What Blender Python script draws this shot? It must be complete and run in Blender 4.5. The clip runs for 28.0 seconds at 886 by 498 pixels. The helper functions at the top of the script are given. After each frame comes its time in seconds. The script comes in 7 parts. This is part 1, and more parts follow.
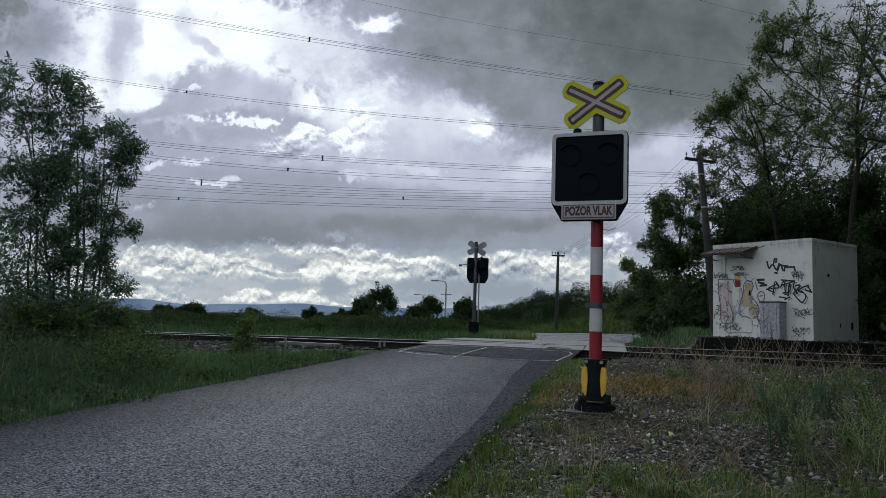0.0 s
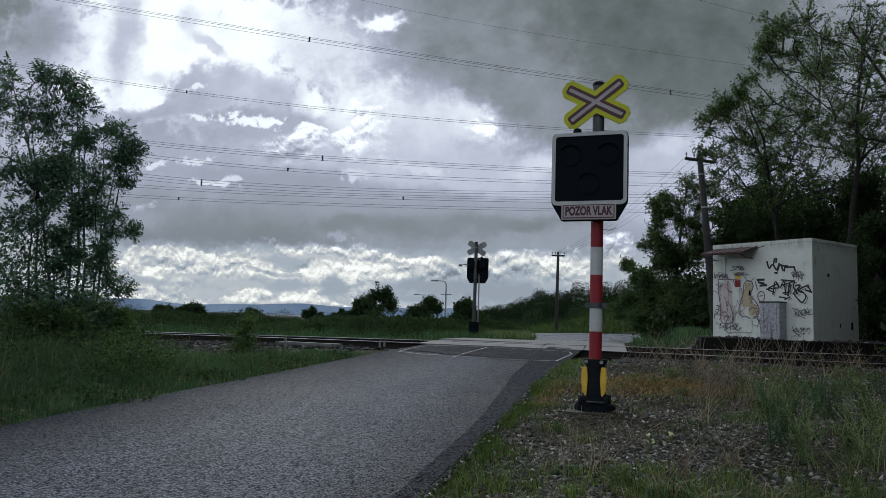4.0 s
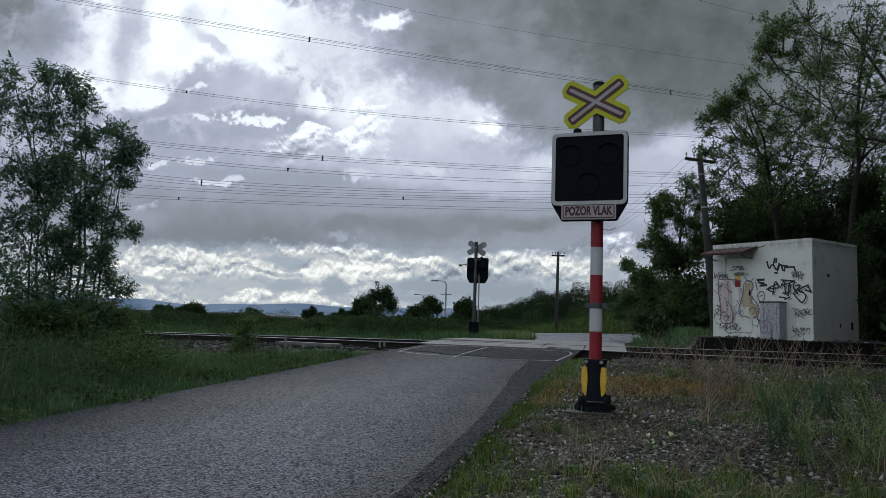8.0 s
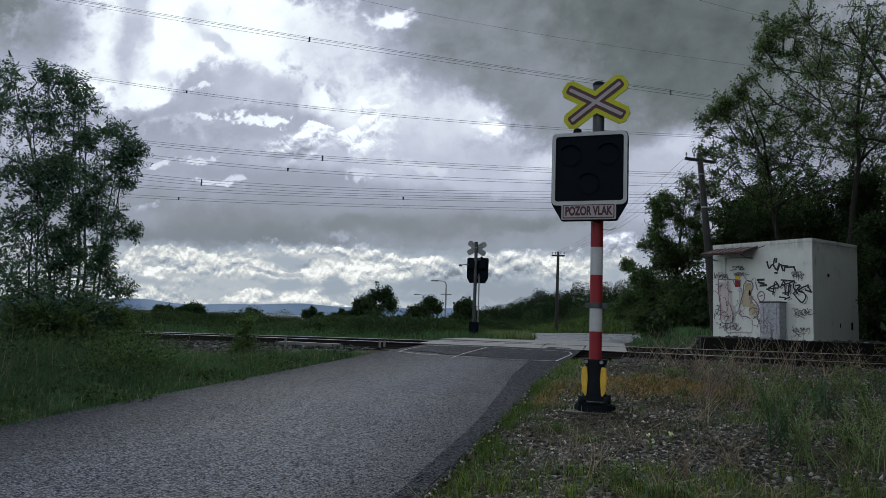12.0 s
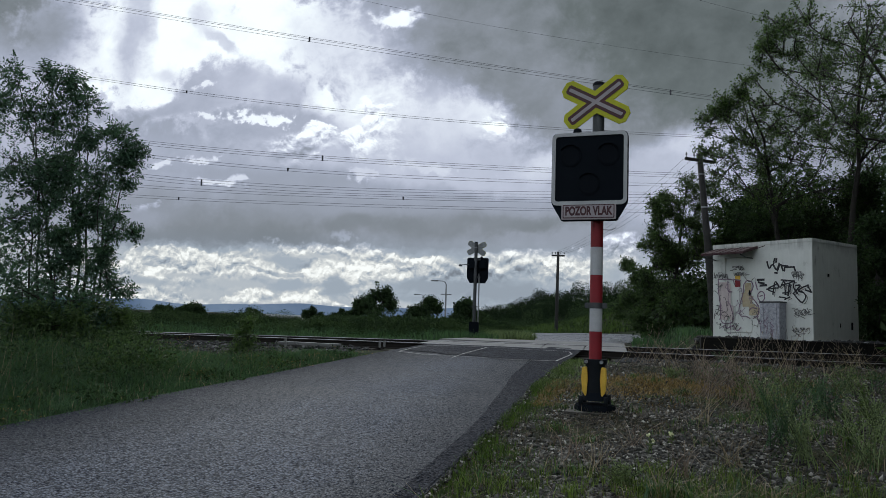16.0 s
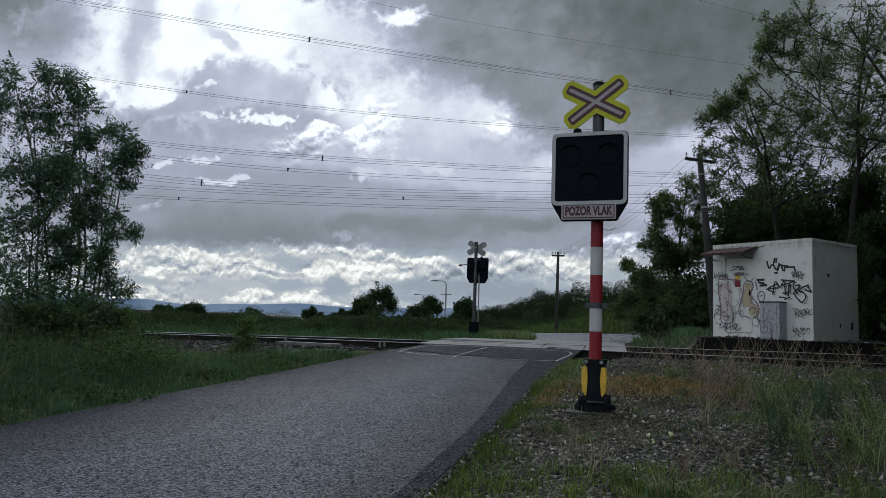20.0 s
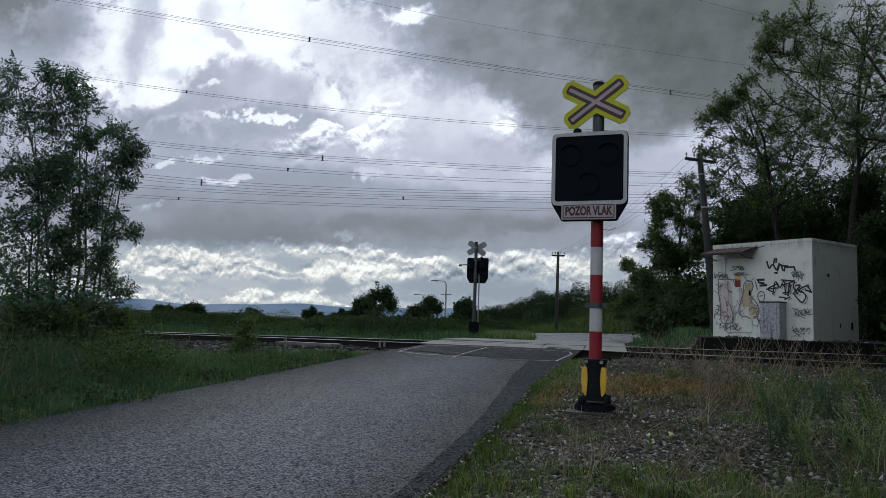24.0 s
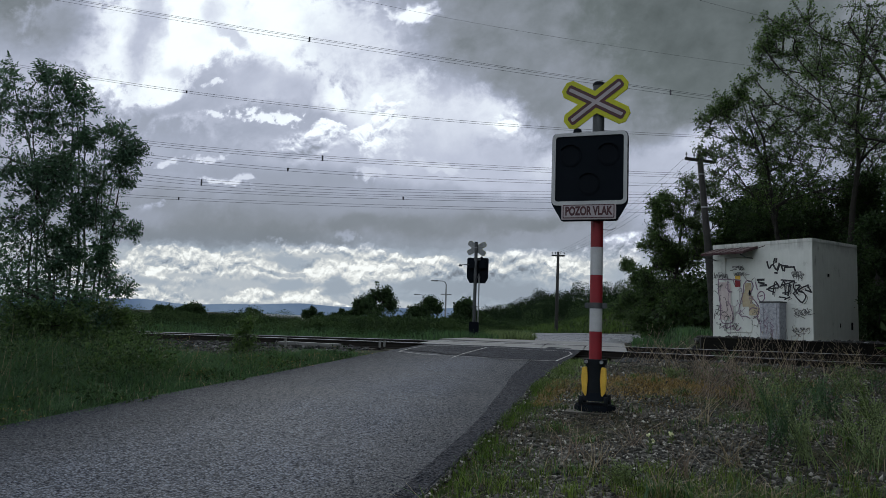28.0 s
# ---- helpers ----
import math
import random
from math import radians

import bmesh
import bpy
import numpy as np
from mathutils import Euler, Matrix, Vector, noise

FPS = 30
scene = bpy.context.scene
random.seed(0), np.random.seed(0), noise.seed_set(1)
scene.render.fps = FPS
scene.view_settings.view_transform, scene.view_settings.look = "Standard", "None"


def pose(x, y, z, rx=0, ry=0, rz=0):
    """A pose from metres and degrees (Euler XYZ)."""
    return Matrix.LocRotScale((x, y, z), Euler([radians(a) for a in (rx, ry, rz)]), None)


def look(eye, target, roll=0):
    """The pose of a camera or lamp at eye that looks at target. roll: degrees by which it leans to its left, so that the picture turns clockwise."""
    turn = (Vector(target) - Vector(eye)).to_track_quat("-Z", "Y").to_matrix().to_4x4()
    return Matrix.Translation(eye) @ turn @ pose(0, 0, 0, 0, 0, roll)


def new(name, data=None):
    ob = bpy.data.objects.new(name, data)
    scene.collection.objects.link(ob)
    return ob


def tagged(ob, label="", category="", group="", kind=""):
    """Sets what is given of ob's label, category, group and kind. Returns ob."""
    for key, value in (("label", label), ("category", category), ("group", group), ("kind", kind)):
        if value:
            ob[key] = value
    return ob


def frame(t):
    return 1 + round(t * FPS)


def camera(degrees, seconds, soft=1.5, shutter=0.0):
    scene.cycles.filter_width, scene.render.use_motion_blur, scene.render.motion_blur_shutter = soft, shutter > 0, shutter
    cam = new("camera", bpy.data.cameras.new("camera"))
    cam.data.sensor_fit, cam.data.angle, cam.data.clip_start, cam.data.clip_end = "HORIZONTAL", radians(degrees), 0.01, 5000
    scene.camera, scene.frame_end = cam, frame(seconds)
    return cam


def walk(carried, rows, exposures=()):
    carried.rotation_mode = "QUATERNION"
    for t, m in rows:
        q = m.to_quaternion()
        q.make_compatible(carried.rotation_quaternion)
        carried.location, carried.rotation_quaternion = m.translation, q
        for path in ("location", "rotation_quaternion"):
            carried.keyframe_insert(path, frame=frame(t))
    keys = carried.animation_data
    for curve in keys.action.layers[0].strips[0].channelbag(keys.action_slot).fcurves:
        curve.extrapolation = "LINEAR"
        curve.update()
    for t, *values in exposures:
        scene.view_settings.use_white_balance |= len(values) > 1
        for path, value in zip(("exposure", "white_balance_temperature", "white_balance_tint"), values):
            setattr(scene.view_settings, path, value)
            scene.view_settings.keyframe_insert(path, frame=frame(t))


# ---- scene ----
# ---- camera ----
cam = camera(64, 28.0, soft=0.8)
EYE = (0.0, 0.0, 1.05)
VIEW = look(EYE, (0.0, 10.0, 2.046), 2.0)
walk(cam, [(0.0, VIEW), (28.0, VIEW)], [(0.0, 0.0, 6250, 5), (28.0, 0.0, 6250, 5)])

# ---- world and sun ----
world = bpy.data.worlds.new("overcast_sky")
scene.world = world
world.use_nodes = True
wt = world.node_tree
wt.nodes.clear()
w_out = wt.nodes.new("ShaderNodeOutputWorld")
w_bg = wt.nodes.new("ShaderNodeBackground")
w_sky = wt.nodes.new("ShaderNodeTexSky")
w_sky.sky_type = "NISHITA"
w_sky.sun_disc = False
w_sky.sun_elevation = radians(36)
w_sky.sun_rotation = radians(-17)
w_coord = wt.nodes.new("ShaderNodeTexCoord")
w_noise = wt.nodes.new("ShaderNodeTexNoise")
w_noise.inputs["Scale"].default_value = 2.6
w_noise.inputs["Detail"].default_value = 7
w_ramp = wt.nodes.new("ShaderNodeValToRGB")
w_ramp.color_ramp.elements[0].position, w_ramp.color_ramp.elements[0].color = 0.3, (2.6, 2.75, 3.1, 1)
w_ramp.color_ramp.elements[1].position, w_ramp.color_ramp.elements[1].color = 0.72, (7.5, 7.6, 7.9, 1)
w_mix = wt.nodes.new("ShaderNodeMixRGB")
w_mix.inputs[0].default_value = 0.85
w_bg.inputs["Strength"].default_value = 0.125
wt.links.new(w_coord.outputs["Generated"], w_noise.inputs["Vector"])
wt.links.new(w_noise.outputs["Fac"], w_ramp.inputs[0])
wt.links.new(w_sky.outputs[0], w_mix.inputs[1])
wt.links.new(w_ramp.outputs[0], w_mix.inputs[2])
wt.links.new(w_mix.outputs[0], w_bg.inputs["Color"])
wt.links.new(w_bg.outputs[0], w_out.inputs[0])

sun_data = bpy.data.lights.new("sun", "SUN")
sun_data.energy, sun_data.angle, sun_data.color = 1.2, radians(10), (1.0, 0.98, 0.95)
sun = new("sun", sun_data)
sun.matrix_world = look((-30.0, 100.0, 75.0), (0, 0, 0))


# ---- materials ----
class Nodes:
    """Short writing for shader node trees."""

    def __init__(self, name):
        self.mat = bpy.data.materials.new(name)
        self.mat.use_nodes = True
        self.t = self.mat.node_tree
        self.t.nodes.clear()
        self.out = self.t.nodes.new("ShaderNodeOutputMaterial")

    def put(self, socket, value):
        if isinstance(value, bpy.types.NodeSocket):
            self.t.links.new(value, socket)
        else:
            socket.default_value = value

    def m(self, op, a, b=0.0, c=None, clamp=False):
        n = self.t.nodes.new("ShaderNodeMath")
        n.operation, n.use_clamp = op, clamp
        self.put(n.inputs[0], a)
        self.put(n.inputs[1], b)
        if c is not None:
            self.put(n.inputs[2], c)
        return n.outputs[0]

    def coord(self, kind="Object"):
        return self.t.nodes.new("ShaderNodeTexCoord").outputs[kind]

    def scaled(self, vec, s):
        n = self.t.nodes.new("ShaderNodeVectorMath")
        n.operation = "MULTIPLY"
        self.put(n.inputs[0], vec)
        n.inputs[1].default_value = s
        return n.outputs[0]

    def xyz(self, vec):
        n = self.t.nodes.new("ShaderNodeSeparateXYZ")
        self.put(n.inputs[0], vec)
        return n.outputs

    def vec(self, x, y, z):
        n = self.t.nodes.new("ShaderNodeCombineXYZ")
        for i, v in enumerate((x, y, z)):
            self.put(n.inputs[i], v)
        return n.outputs[0]

    def noise(self, vec, scale, detail=5, rough=0.55, out="Fac"):
        n = self.t.nodes.new("ShaderNodeTexNoise")
        self.put(n.inputs["Vector"], vec)
        n.inputs["Scale"].default_value, n.inputs["Detail"].default_value, n.inputs["Roughness"].default_value = scale, detail, rough
        return n.outputs[out]

    def voronoi(self, vec, scale, out="Distance"):
        n = self.t.nodes.new("ShaderNodeTexVoronoi")
        self.put(n.inputs["Vector"], vec)
        n.inputs["Scale"].default_value = scale
        return n.outputs[out]

    def ramp(self, fac, stops):
        n = self.t.nodes.new("ShaderNodeValToRGB")
        self.put(n.inputs[0], fac)
        el = n.color_ramp.elements
        while len(el) < len(stops):
            el.new(0.5)
        for e, (p, c) in zip(el, stops):
            e.position, e.color = p, (*c, 1) if len(c) == 3 else c
        return n.outputs[0]

    def mix(self, fac, a, b, mode="MIX"):
        n = self.t.nodes.new("ShaderNodeMixRGB")
        n.blend_type = mode
        self.put(n.inputs[0], fac)
        for i, v in ((1, a), (2, b)):
            self.put(n.inputs[i], (*v, 1) if isinstance(v, tuple) and len(v) == 3 else v)
        return n.outputs[0]

    def bump(self, height, strength=0.3, dist=0.01):
        n = self.t.nodes.new("ShaderNodeBump")
        self.put(n.inputs["Height"], height)
        n.inputs["Strength"].default_value, n.inputs["Distance"].default_value = strength, dist
        return n.outputs[0]

    def surface(self, color, rough=0.7, metal=0.0, normal=None, spec=0.5):
        n = self.t.nodes.new("ShaderNodeBsdfPrincipled")
        self.put(n.inputs["Base Color"], (*color, 1) if isinstance(color, tuple) else color)
        self.put(n.inputs["Roughness"], rough)
        self.put(n.inputs["Metallic"], metal)
        n.inputs["Specular IOR Level"].default_value = spec
        if normal is not None:
            self.put(n.inputs["Normal"], normal)
        self.t.links.new(n.outputs[0], self.out.inputs[0])
        return n


def worn(name, a, b, rough=0.6, metal=0.0, scale=6.0, fine=60.0, bump=0.2, spec=0.5):
    """A surface of two tones at two scales with a fine relief."""
    k = Nodes(name)
    c = k.coord()
    n1, n2 = k.noise(c, scale, 6, 0.6), k.noise(c, fine, 4)
    f = k.m("ADD", k.m("MULTIPLY", n1, 0.7), k.m("MULTIPLY", n2, 0.3))
    col = k.ramp(f, [(0.35, a), (0.65, b)])
    r = k.m("MULTIPLY_ADD", n1, 0.25, rough - 0.12)
    k.surface(col, r, metal, k.bump(n2, bump, 0.004), spec)
    return k.mat


def leafy(name, dark, light, trans=0.35, gloss=0.35):
    """Leaves: each its own tone, letting light through."""
    k = Nodes(name)
    g = k.t.nodes.new("ShaderNodeNewGeometry")
    col = k.ramp(g.outputs["Random Per Island"], [(0.0, dark), (0.6, light), (1.0, tuple(min(1, v * 1.3) for v in light))])
    p = k.surface(col, 0.9 - gloss, 0.0, None, gloss)
    tr = k.t.nodes.new("ShaderNodeBsdfTranslucent")
    k.put(tr.inputs[0], k.mix(1.0, col, (1.0, 1.1, 0.55), "MULTIPLY"))
    mx = k.t.nodes.new("ShaderNodeMixShader")
    mx.inputs[0].default_value = trans
    k.t.links.new(p.outputs[0], mx.inputs[1])
    k.t.links.new(tr.outputs[0], mx.inputs[2])
    k.t.links.new(mx.outputs[0], k.out.inputs[0])
    return k.mat


def asphalt(name, lo, hi, rough, spec=0.5, edge_tones=False):
    """Pale chippings in dark binder, with worn and damp patches; darker and less glossy towards the left edge."""
    k = Nodes(name)
    c = k.coord()
    d = k.voronoi(c, 66.0)
    tone = k.xyz(k.voronoi(c, 66.0, "Color"))[0]
    coarse = k.noise(c, 40.0, 4, 0.75)
    patch = k.noise(c, 0.55, 7, 0.6)
    streak = k.noise(k.scaled(c, (2.2, 0.35, 1.0)), 1.0, 5, 0.55)
    top = k.m("MULTIPLY_ADD", d, -0.9, 1.0, True)
    f = k.m("ADD", k.m("MULTIPLY", tone, 0.42), k.m("MULTIPLY", coarse, 0.85))
    f = k.m("MULTIPLY", k.m("MULTIPLY", f, top), k.m("ADD", k.m("MULTIPLY_ADD", patch, 0.7, 0.4), k.m("MULTIPLY", streak, 0.45)))
    spec_gain = spec * 2.6
    if edge_tones:
        x, y, _ = k.xyz(c)
        # tone and specular level fall off towards the left edge
        off = k.m("ADD", k.m("ADD", k.m("MULTIPLY", x, 0.95), k.m("MULTIPLY", y, -0.318)), 5.22)
        off = k.m("ADD", off, k.m("MULTIPLY_ADD", patch, 1.1, -0.55))
        from_edge = k.m("MULTIPLY_ADD", off, 0.55, 0.05, True)
        f = k.m("MULTIPLY", f, k.m("MULTIPLY_ADD", from_edge, 0.74, 0.3))
        spec_gain = k.m("MULTIPLY", k.m("MULTIPLY_ADD", from_edge, 0.8, 0.2), spec * 2.6)
        # binder smeared from the newer strip on the other edge
        seam = k.m("ADD", k.m("ADD", k.m("MULTIPLY", x, 0.987), k.m("MULTIPLY", y, -0.184)), 0.94)
        seam = k.m("ADD", seam, k.m("MULTIPLY_ADD", k.noise(c, 1.6, 5, 0.6), 0.5, -0.25))
        f = k.m("MULTIPLY", f, k.m("MULTIPLY_ADD", k.m("MULTIPLY_ADD", seam, 1.3, 0.85, True), -0.58, 1.0))
    col = k.ramp(f, [(0.26, lo), (0.95, hi)])
    r = k.m("MULTIPLY_ADD", patch, 0.35, rough - 0.17)
    n = k.surface(col, r, 0.0, k.bump(k.m("ADD", top, k.m("MULTIPLY", coarse, 1.4)), 0.8, 0.01), spec)
    # less specular between the chippings imitates occlusion in the pits
    k.put(n.inputs["Specular IOR Level"], k.m("MULTIPLY", k.m("MULTIPLY", top, k.m("MULTIPLY", tone, coarse)), spec_gain))
    return k.mat


M_ASPHALT = asphalt("asphalt_old", (0.017, 0.021, 0.032), (0.18, 0.215, 0.31), 0.58, 0.58, True)
M_ASPHALT_WET = asphalt("asphalt_wet", (0.07, 0.075, 0.085), (0.3, 0.315, 0.35), 0.3, 1.0)
M_ASPHALT_NEW = asphalt("asphalt_patch", (0.009, 0.0105, 0.016), (0.06, 0.07, 0.105), 0.7, 0.28)
M_PAINT_LINE = worn("road_paint", (0.035, 0.036, 0.042), (0.46, 0.46, 0.46), 0.7, 0, 5, 60)
M_CONCRETE = worn("concrete", (0.13, 0.13, 0.132), (0.27, 0.268, 0.262), 0.75, 0, 2.5, 70, 0.3)
M_CONCRETE_OLD = worn("concrete_old", (0.03, 0.029, 0.025), (0.1, 0.096, 0.084), 0.85, 0, 5, 60, 0.4)
def plaster():
    """Whitewash with runs of dirt and worn spots."""
    k = Nodes("plaster")
    c = k.coord()
    run = k.noise(k.scaled(c, (9.0, 9.0, 0.7)), 1.0, 6, 0.65)
    blot = k.noise(c, 2.2, 7, 0.65)
    fine = k.noise(c, 45.0, 4, 0.6)
    f = k.m("ADD", k.m("MULTIPLY", run, 0.5), k.m("MULTIPLY", blot, 0.5))
    col = k.ramp(f, [(0.32, (0.32, 0.33, 0.31)), (0.42, (0.76, 0.78, 0.75)), (0.7, (0.88, 0.9, 0.87))])
    z = k.xyz(c)[2]
    soot = k.m("MULTIPLY", k.m("MULTIPLY_ADD", k.m("ADD", z, k.m("MULTIPLY", blot, 1.1)), 3.0, -8.6, True), k.m("MULTIPLY_ADD", run, 2.4, -0.7, True))
    col = k.mix(k.m("MULTIPLY", soot, 0.75), col, (0.17, 0.175, 0.165))
    k.surface(k.mix(k.m("MULTIPLY", fine, 0.15), col, (0.45, 0.46, 0.44)), 0.88, 0, k.bump(fine, 0.4, 0.006), 0.3)
    return k.mat


M_PLASTER = plaster()
M_STEEL_GREY = worn("painted_grey_steel", (0.04, 0.045, 0.05), (0.09, 0.097, 0.104), 0.5, 0.3, 5, 90)
M_GALV = worn("galvanised_steel", (0.17, 0.18, 0.19), (0.3, 0.31, 0.32), 0.45, 0.7, 12, 80)
M_RED = worn("red_reflective", (0.19, 0.007, 0.014), (0.28, 0.011, 0.022), 0.6, 0, 4, 60, 0.05)
M_WHITE = worn("white_reflective", (0.38, 0.39, 0.41), (0.52, 0.53, 0.55), 0.6, 0, 4, 60, 0.05)
M_YELLOW = worn("yellow_fluorescent", (0.4, 0.41, 0.004), (0.52, 0.53, 0.01), 0.55, 0, 5, 60, 0.05)
M_YELLOW_WARM = worn("yellow_paint", (0.6, 0.36, 0.03), (0.8, 0.52, 0.06), 0.45, 0, 8, 60, 0.1)
M_SIGN_WHITE = worn("sign_white", (0.31, 0.275, 0.295), (0.41, 0.365, 0.39), 0.55, 0, 4, 60, 0.03)
M_SIGN_RED = worn("sign_red", (0.036, 0.005, 0.01), (0.07, 0.008, 0.017), 0.4, 0, 4, 60, 0.03)
M_BLACK = worn("black_enamel", (0.007, 0.0095, 0.0135), (0.01, 0.0128, 0.0175), 0.8, 0, 4, 90, 0.03, 0.03)
M_BLACK_RUBBER = worn("black_rubber", (0.006, 0.008, 0.011), (0.013, 0.016, 0.02), 0.7, 0, 8, 90, 0.1, 0.15)
M_LENS = worn("dark_lens", (0.007, 0.009, 0.0125), (0.0095, 0.012, 0.0165), 0.7, 0, 4, 90, 0.0, 0.03)
M_RAIL_SIDE = worn("rusty_rail", (0.009, 0.0075, 0.007), (0.024, 0.019, 0.016), 0.8, 0.2, 6, 80, 0.4)
M_RAIL_TOP = worn("polished_rail", (0.26, 0.26, 0.27), (0.42, 0.42, 0.43), 0.36, 1.0, 3, 50, 0.05)
M_SLEEPER = worn("sleeper_wood", (0.018, 0.015, 0.012), (0.055, 0.046, 0.038), 0.9, 0, 4, 50, 0.5)
M_PLATFORM_WALL = worn("black_concrete", (0.006, 0.006, 0.006), (0.02, 0.019, 0.017), 0.9, 0, 3, 50, 0.5, 0.2)
M_BARK = worn("bark", (0.014, 0.013, 0.012), (0.042, 0.038, 0.033), 0.95, 0, 8, 40, 0.8)
M_POLE_WOOD = worn("weathered_pole_wood", (0.02, 0.02, 0.02), (0.052, 0.05, 0.047), 0.9, 0, 4, 50, 0.6)
M_CANOPY = worn("dark_red_sheet_metal", (0.026, 0.007, 0.01), (0.05, 0.013, 0.018), 0.6, 0.2, 6, 60)
M_CABINET = worn("grey_cabinet_paint", (0.22, 0.23, 0.28), (0.58, 0.59, 0.64), 0.55, 0.1, 14, 60)
M_WIRE = worn("wire", (0.05, 0.05, 0.058), (0.085, 0.085, 0.1), 0.6, 0.5, 2, 5, 0)
M_SPRAY_BLACK = worn("black_spray_paint", (0.008, 0.008, 0.012), (0.03, 0.03, 0.04), 0.6, 0, 9, 60)
M_SPRAY_GREY = worn("thin_grey_spray_paint", (0.05, 0.05, 0.055), (0.2, 0.2, 0.2), 0.7, 0, 9, 60)
M_SPRAY_VIOLET = worn("violet_spray_paint", (0.16, 0.1, 0.16), (0.28, 0.2, 0.27), 0.7, 0, 9, 60)
M_SPRAY_PINK = worn("pale_pink_spray_paint", (0.56, 0.47, 0.47), (0.7, 0.62, 0.61), 0.8, 0, 5, 60)
M_SPRAY_OCHRE = worn("ochre_spray_paint", (0.42, 0.34, 0.21), (0.6, 0.52, 0.37), 0.8, 0, 5, 60)
M_LEAF_LEFT = leafy("leaf_ash_green", (0.022, 0.05, 0.036), (0.06, 0.116, 0.076))
M_LEAF_RIGHT = leafy("leaf_yellow_green", (0.023, 0.049, 0.018), (0.08, 0.128, 0.042), 0.4)
M_LEAF_DARK = leafy("leaf_dark", (0.017, 0.032, 0.016), (0.046, 0.076, 0.033), 0.3, 0.15)
M_LEAF_BUSH = leafy("leaf_bush", (0.025, 0.05, 0.02), (0.075, 0.12, 0.045), 0.4)
M_LEAF_DEEP = leafy("leaf_deep_green", (0.013, 0.024, 0.012), (0.021, 0.037, 0.017), 0.2, 0.08)
M_SCRUB = leafy("leaf_scrub", (0.032, 0.054, 0.026), (0.06, 0.092, 0.042), 0.3, 0.08)
M_GRASS = leafy("grass_green", (0.012, 0.027, 0.007), (0.085, 0.14, 0.028), 0.35)
M_GRASS_TALL = leafy("grass_tall", (0.022, 0.052, 0.03), (0.078, 0.146, 0.074), 0.4)
M_GRASS_FRESH = leafy("grass_fresh", (0.014, 0.028, 0.008), (0.15, 0.21, 0.05), 0.4)
M_GRASS_DRY = leafy("grass_dry", (0.045, 0.034, 0.024), (0.32, 0.26, 0.18), 0.2)
M_LITTER = leafy("straw_litter", (0.012, 0.0095, 0.007), (0.12, 0.092, 0.058), 0.1)
M_MOSS = leafy("orange_moss", (0.09, 0.06, 0.022), (0.28, 0.19, 0.065), 0.1)
M_WEED = leafy("weed_grey_green", (0.022, 0.036, 0.016), (0.19, 0.25, 0.11), 0.3)
M_TWIG = leafy("dead_twig", (0.05, 0.037, 0.028), (0.24, 0.185, 0.14), 0.0)
M_PETAL = leafy("pale_petal", (0.5, 0.5, 0.35), (0.75, 0.75, 0.6), 0.3)


def stone_mat(name, lo, hi):
    k = Nodes(name)
    g = k.t.nodes.new("ShaderNodeNewGeometry")
    c = k.coord()
    n = k.noise(c, 45.0, 5, 0.6)
    col = k.mix(k.m("MULTIPLY", n, 0.5), k.ramp(g.outputs["Random Per Island"], [(0, lo), (0.55, tuple(v * 0.2 for v in hi)), (0.82, tuple(v * 0.5 for v in hi)), (0.94, hi), (1, tuple(v * 1.8 for v in hi))]), lo)
    k.surface(col, 0.85, 0, k.bump(n, 0.4, 0.006))
    return k.mat


M_BALLAST = stone_mat("ballast_stone", (0.018, 0.019, 0.021), (0.145, 0.148, 0.152))
M_SHALE = stone_mat("shale_chip", (0.011, 0.0105, 0.0095), (0.33, 0.322, 0.29))


def ground_mat():
    k = Nodes("earth_and_grass")
    c = k.coord()
    n1, n2, n3 = k.noise(c, 0.35, 7, 0.6), k.noise(c, 5.0, 6, 0.65), k.noise(c, 60.0, 4, 0.6)
    earth = k.ramp(n3, [(0.3, (0.005, 0.0042, 0.0034)), (0.7, (0.024, 0.02, 0.0145))])
    grass = k.ramp(n2, [(0.3, (0.02, 0.032, 0.012)), (0.7, (0.05, 0.07, 0.024))])
    f = k.m("MULTIPLY_ADD", k.m("ADD", n1, k.m("MULTIPLY", n2, 0.4)), 4.0, -2.3, True)
    k.surface(k.mix(f, earth, grass), 0.95, 0, k.bump(k.m("ADD", n3, n2), 0.6, 0.03), 0.2)
    return k.mat


M_GROUND = ground_mat()


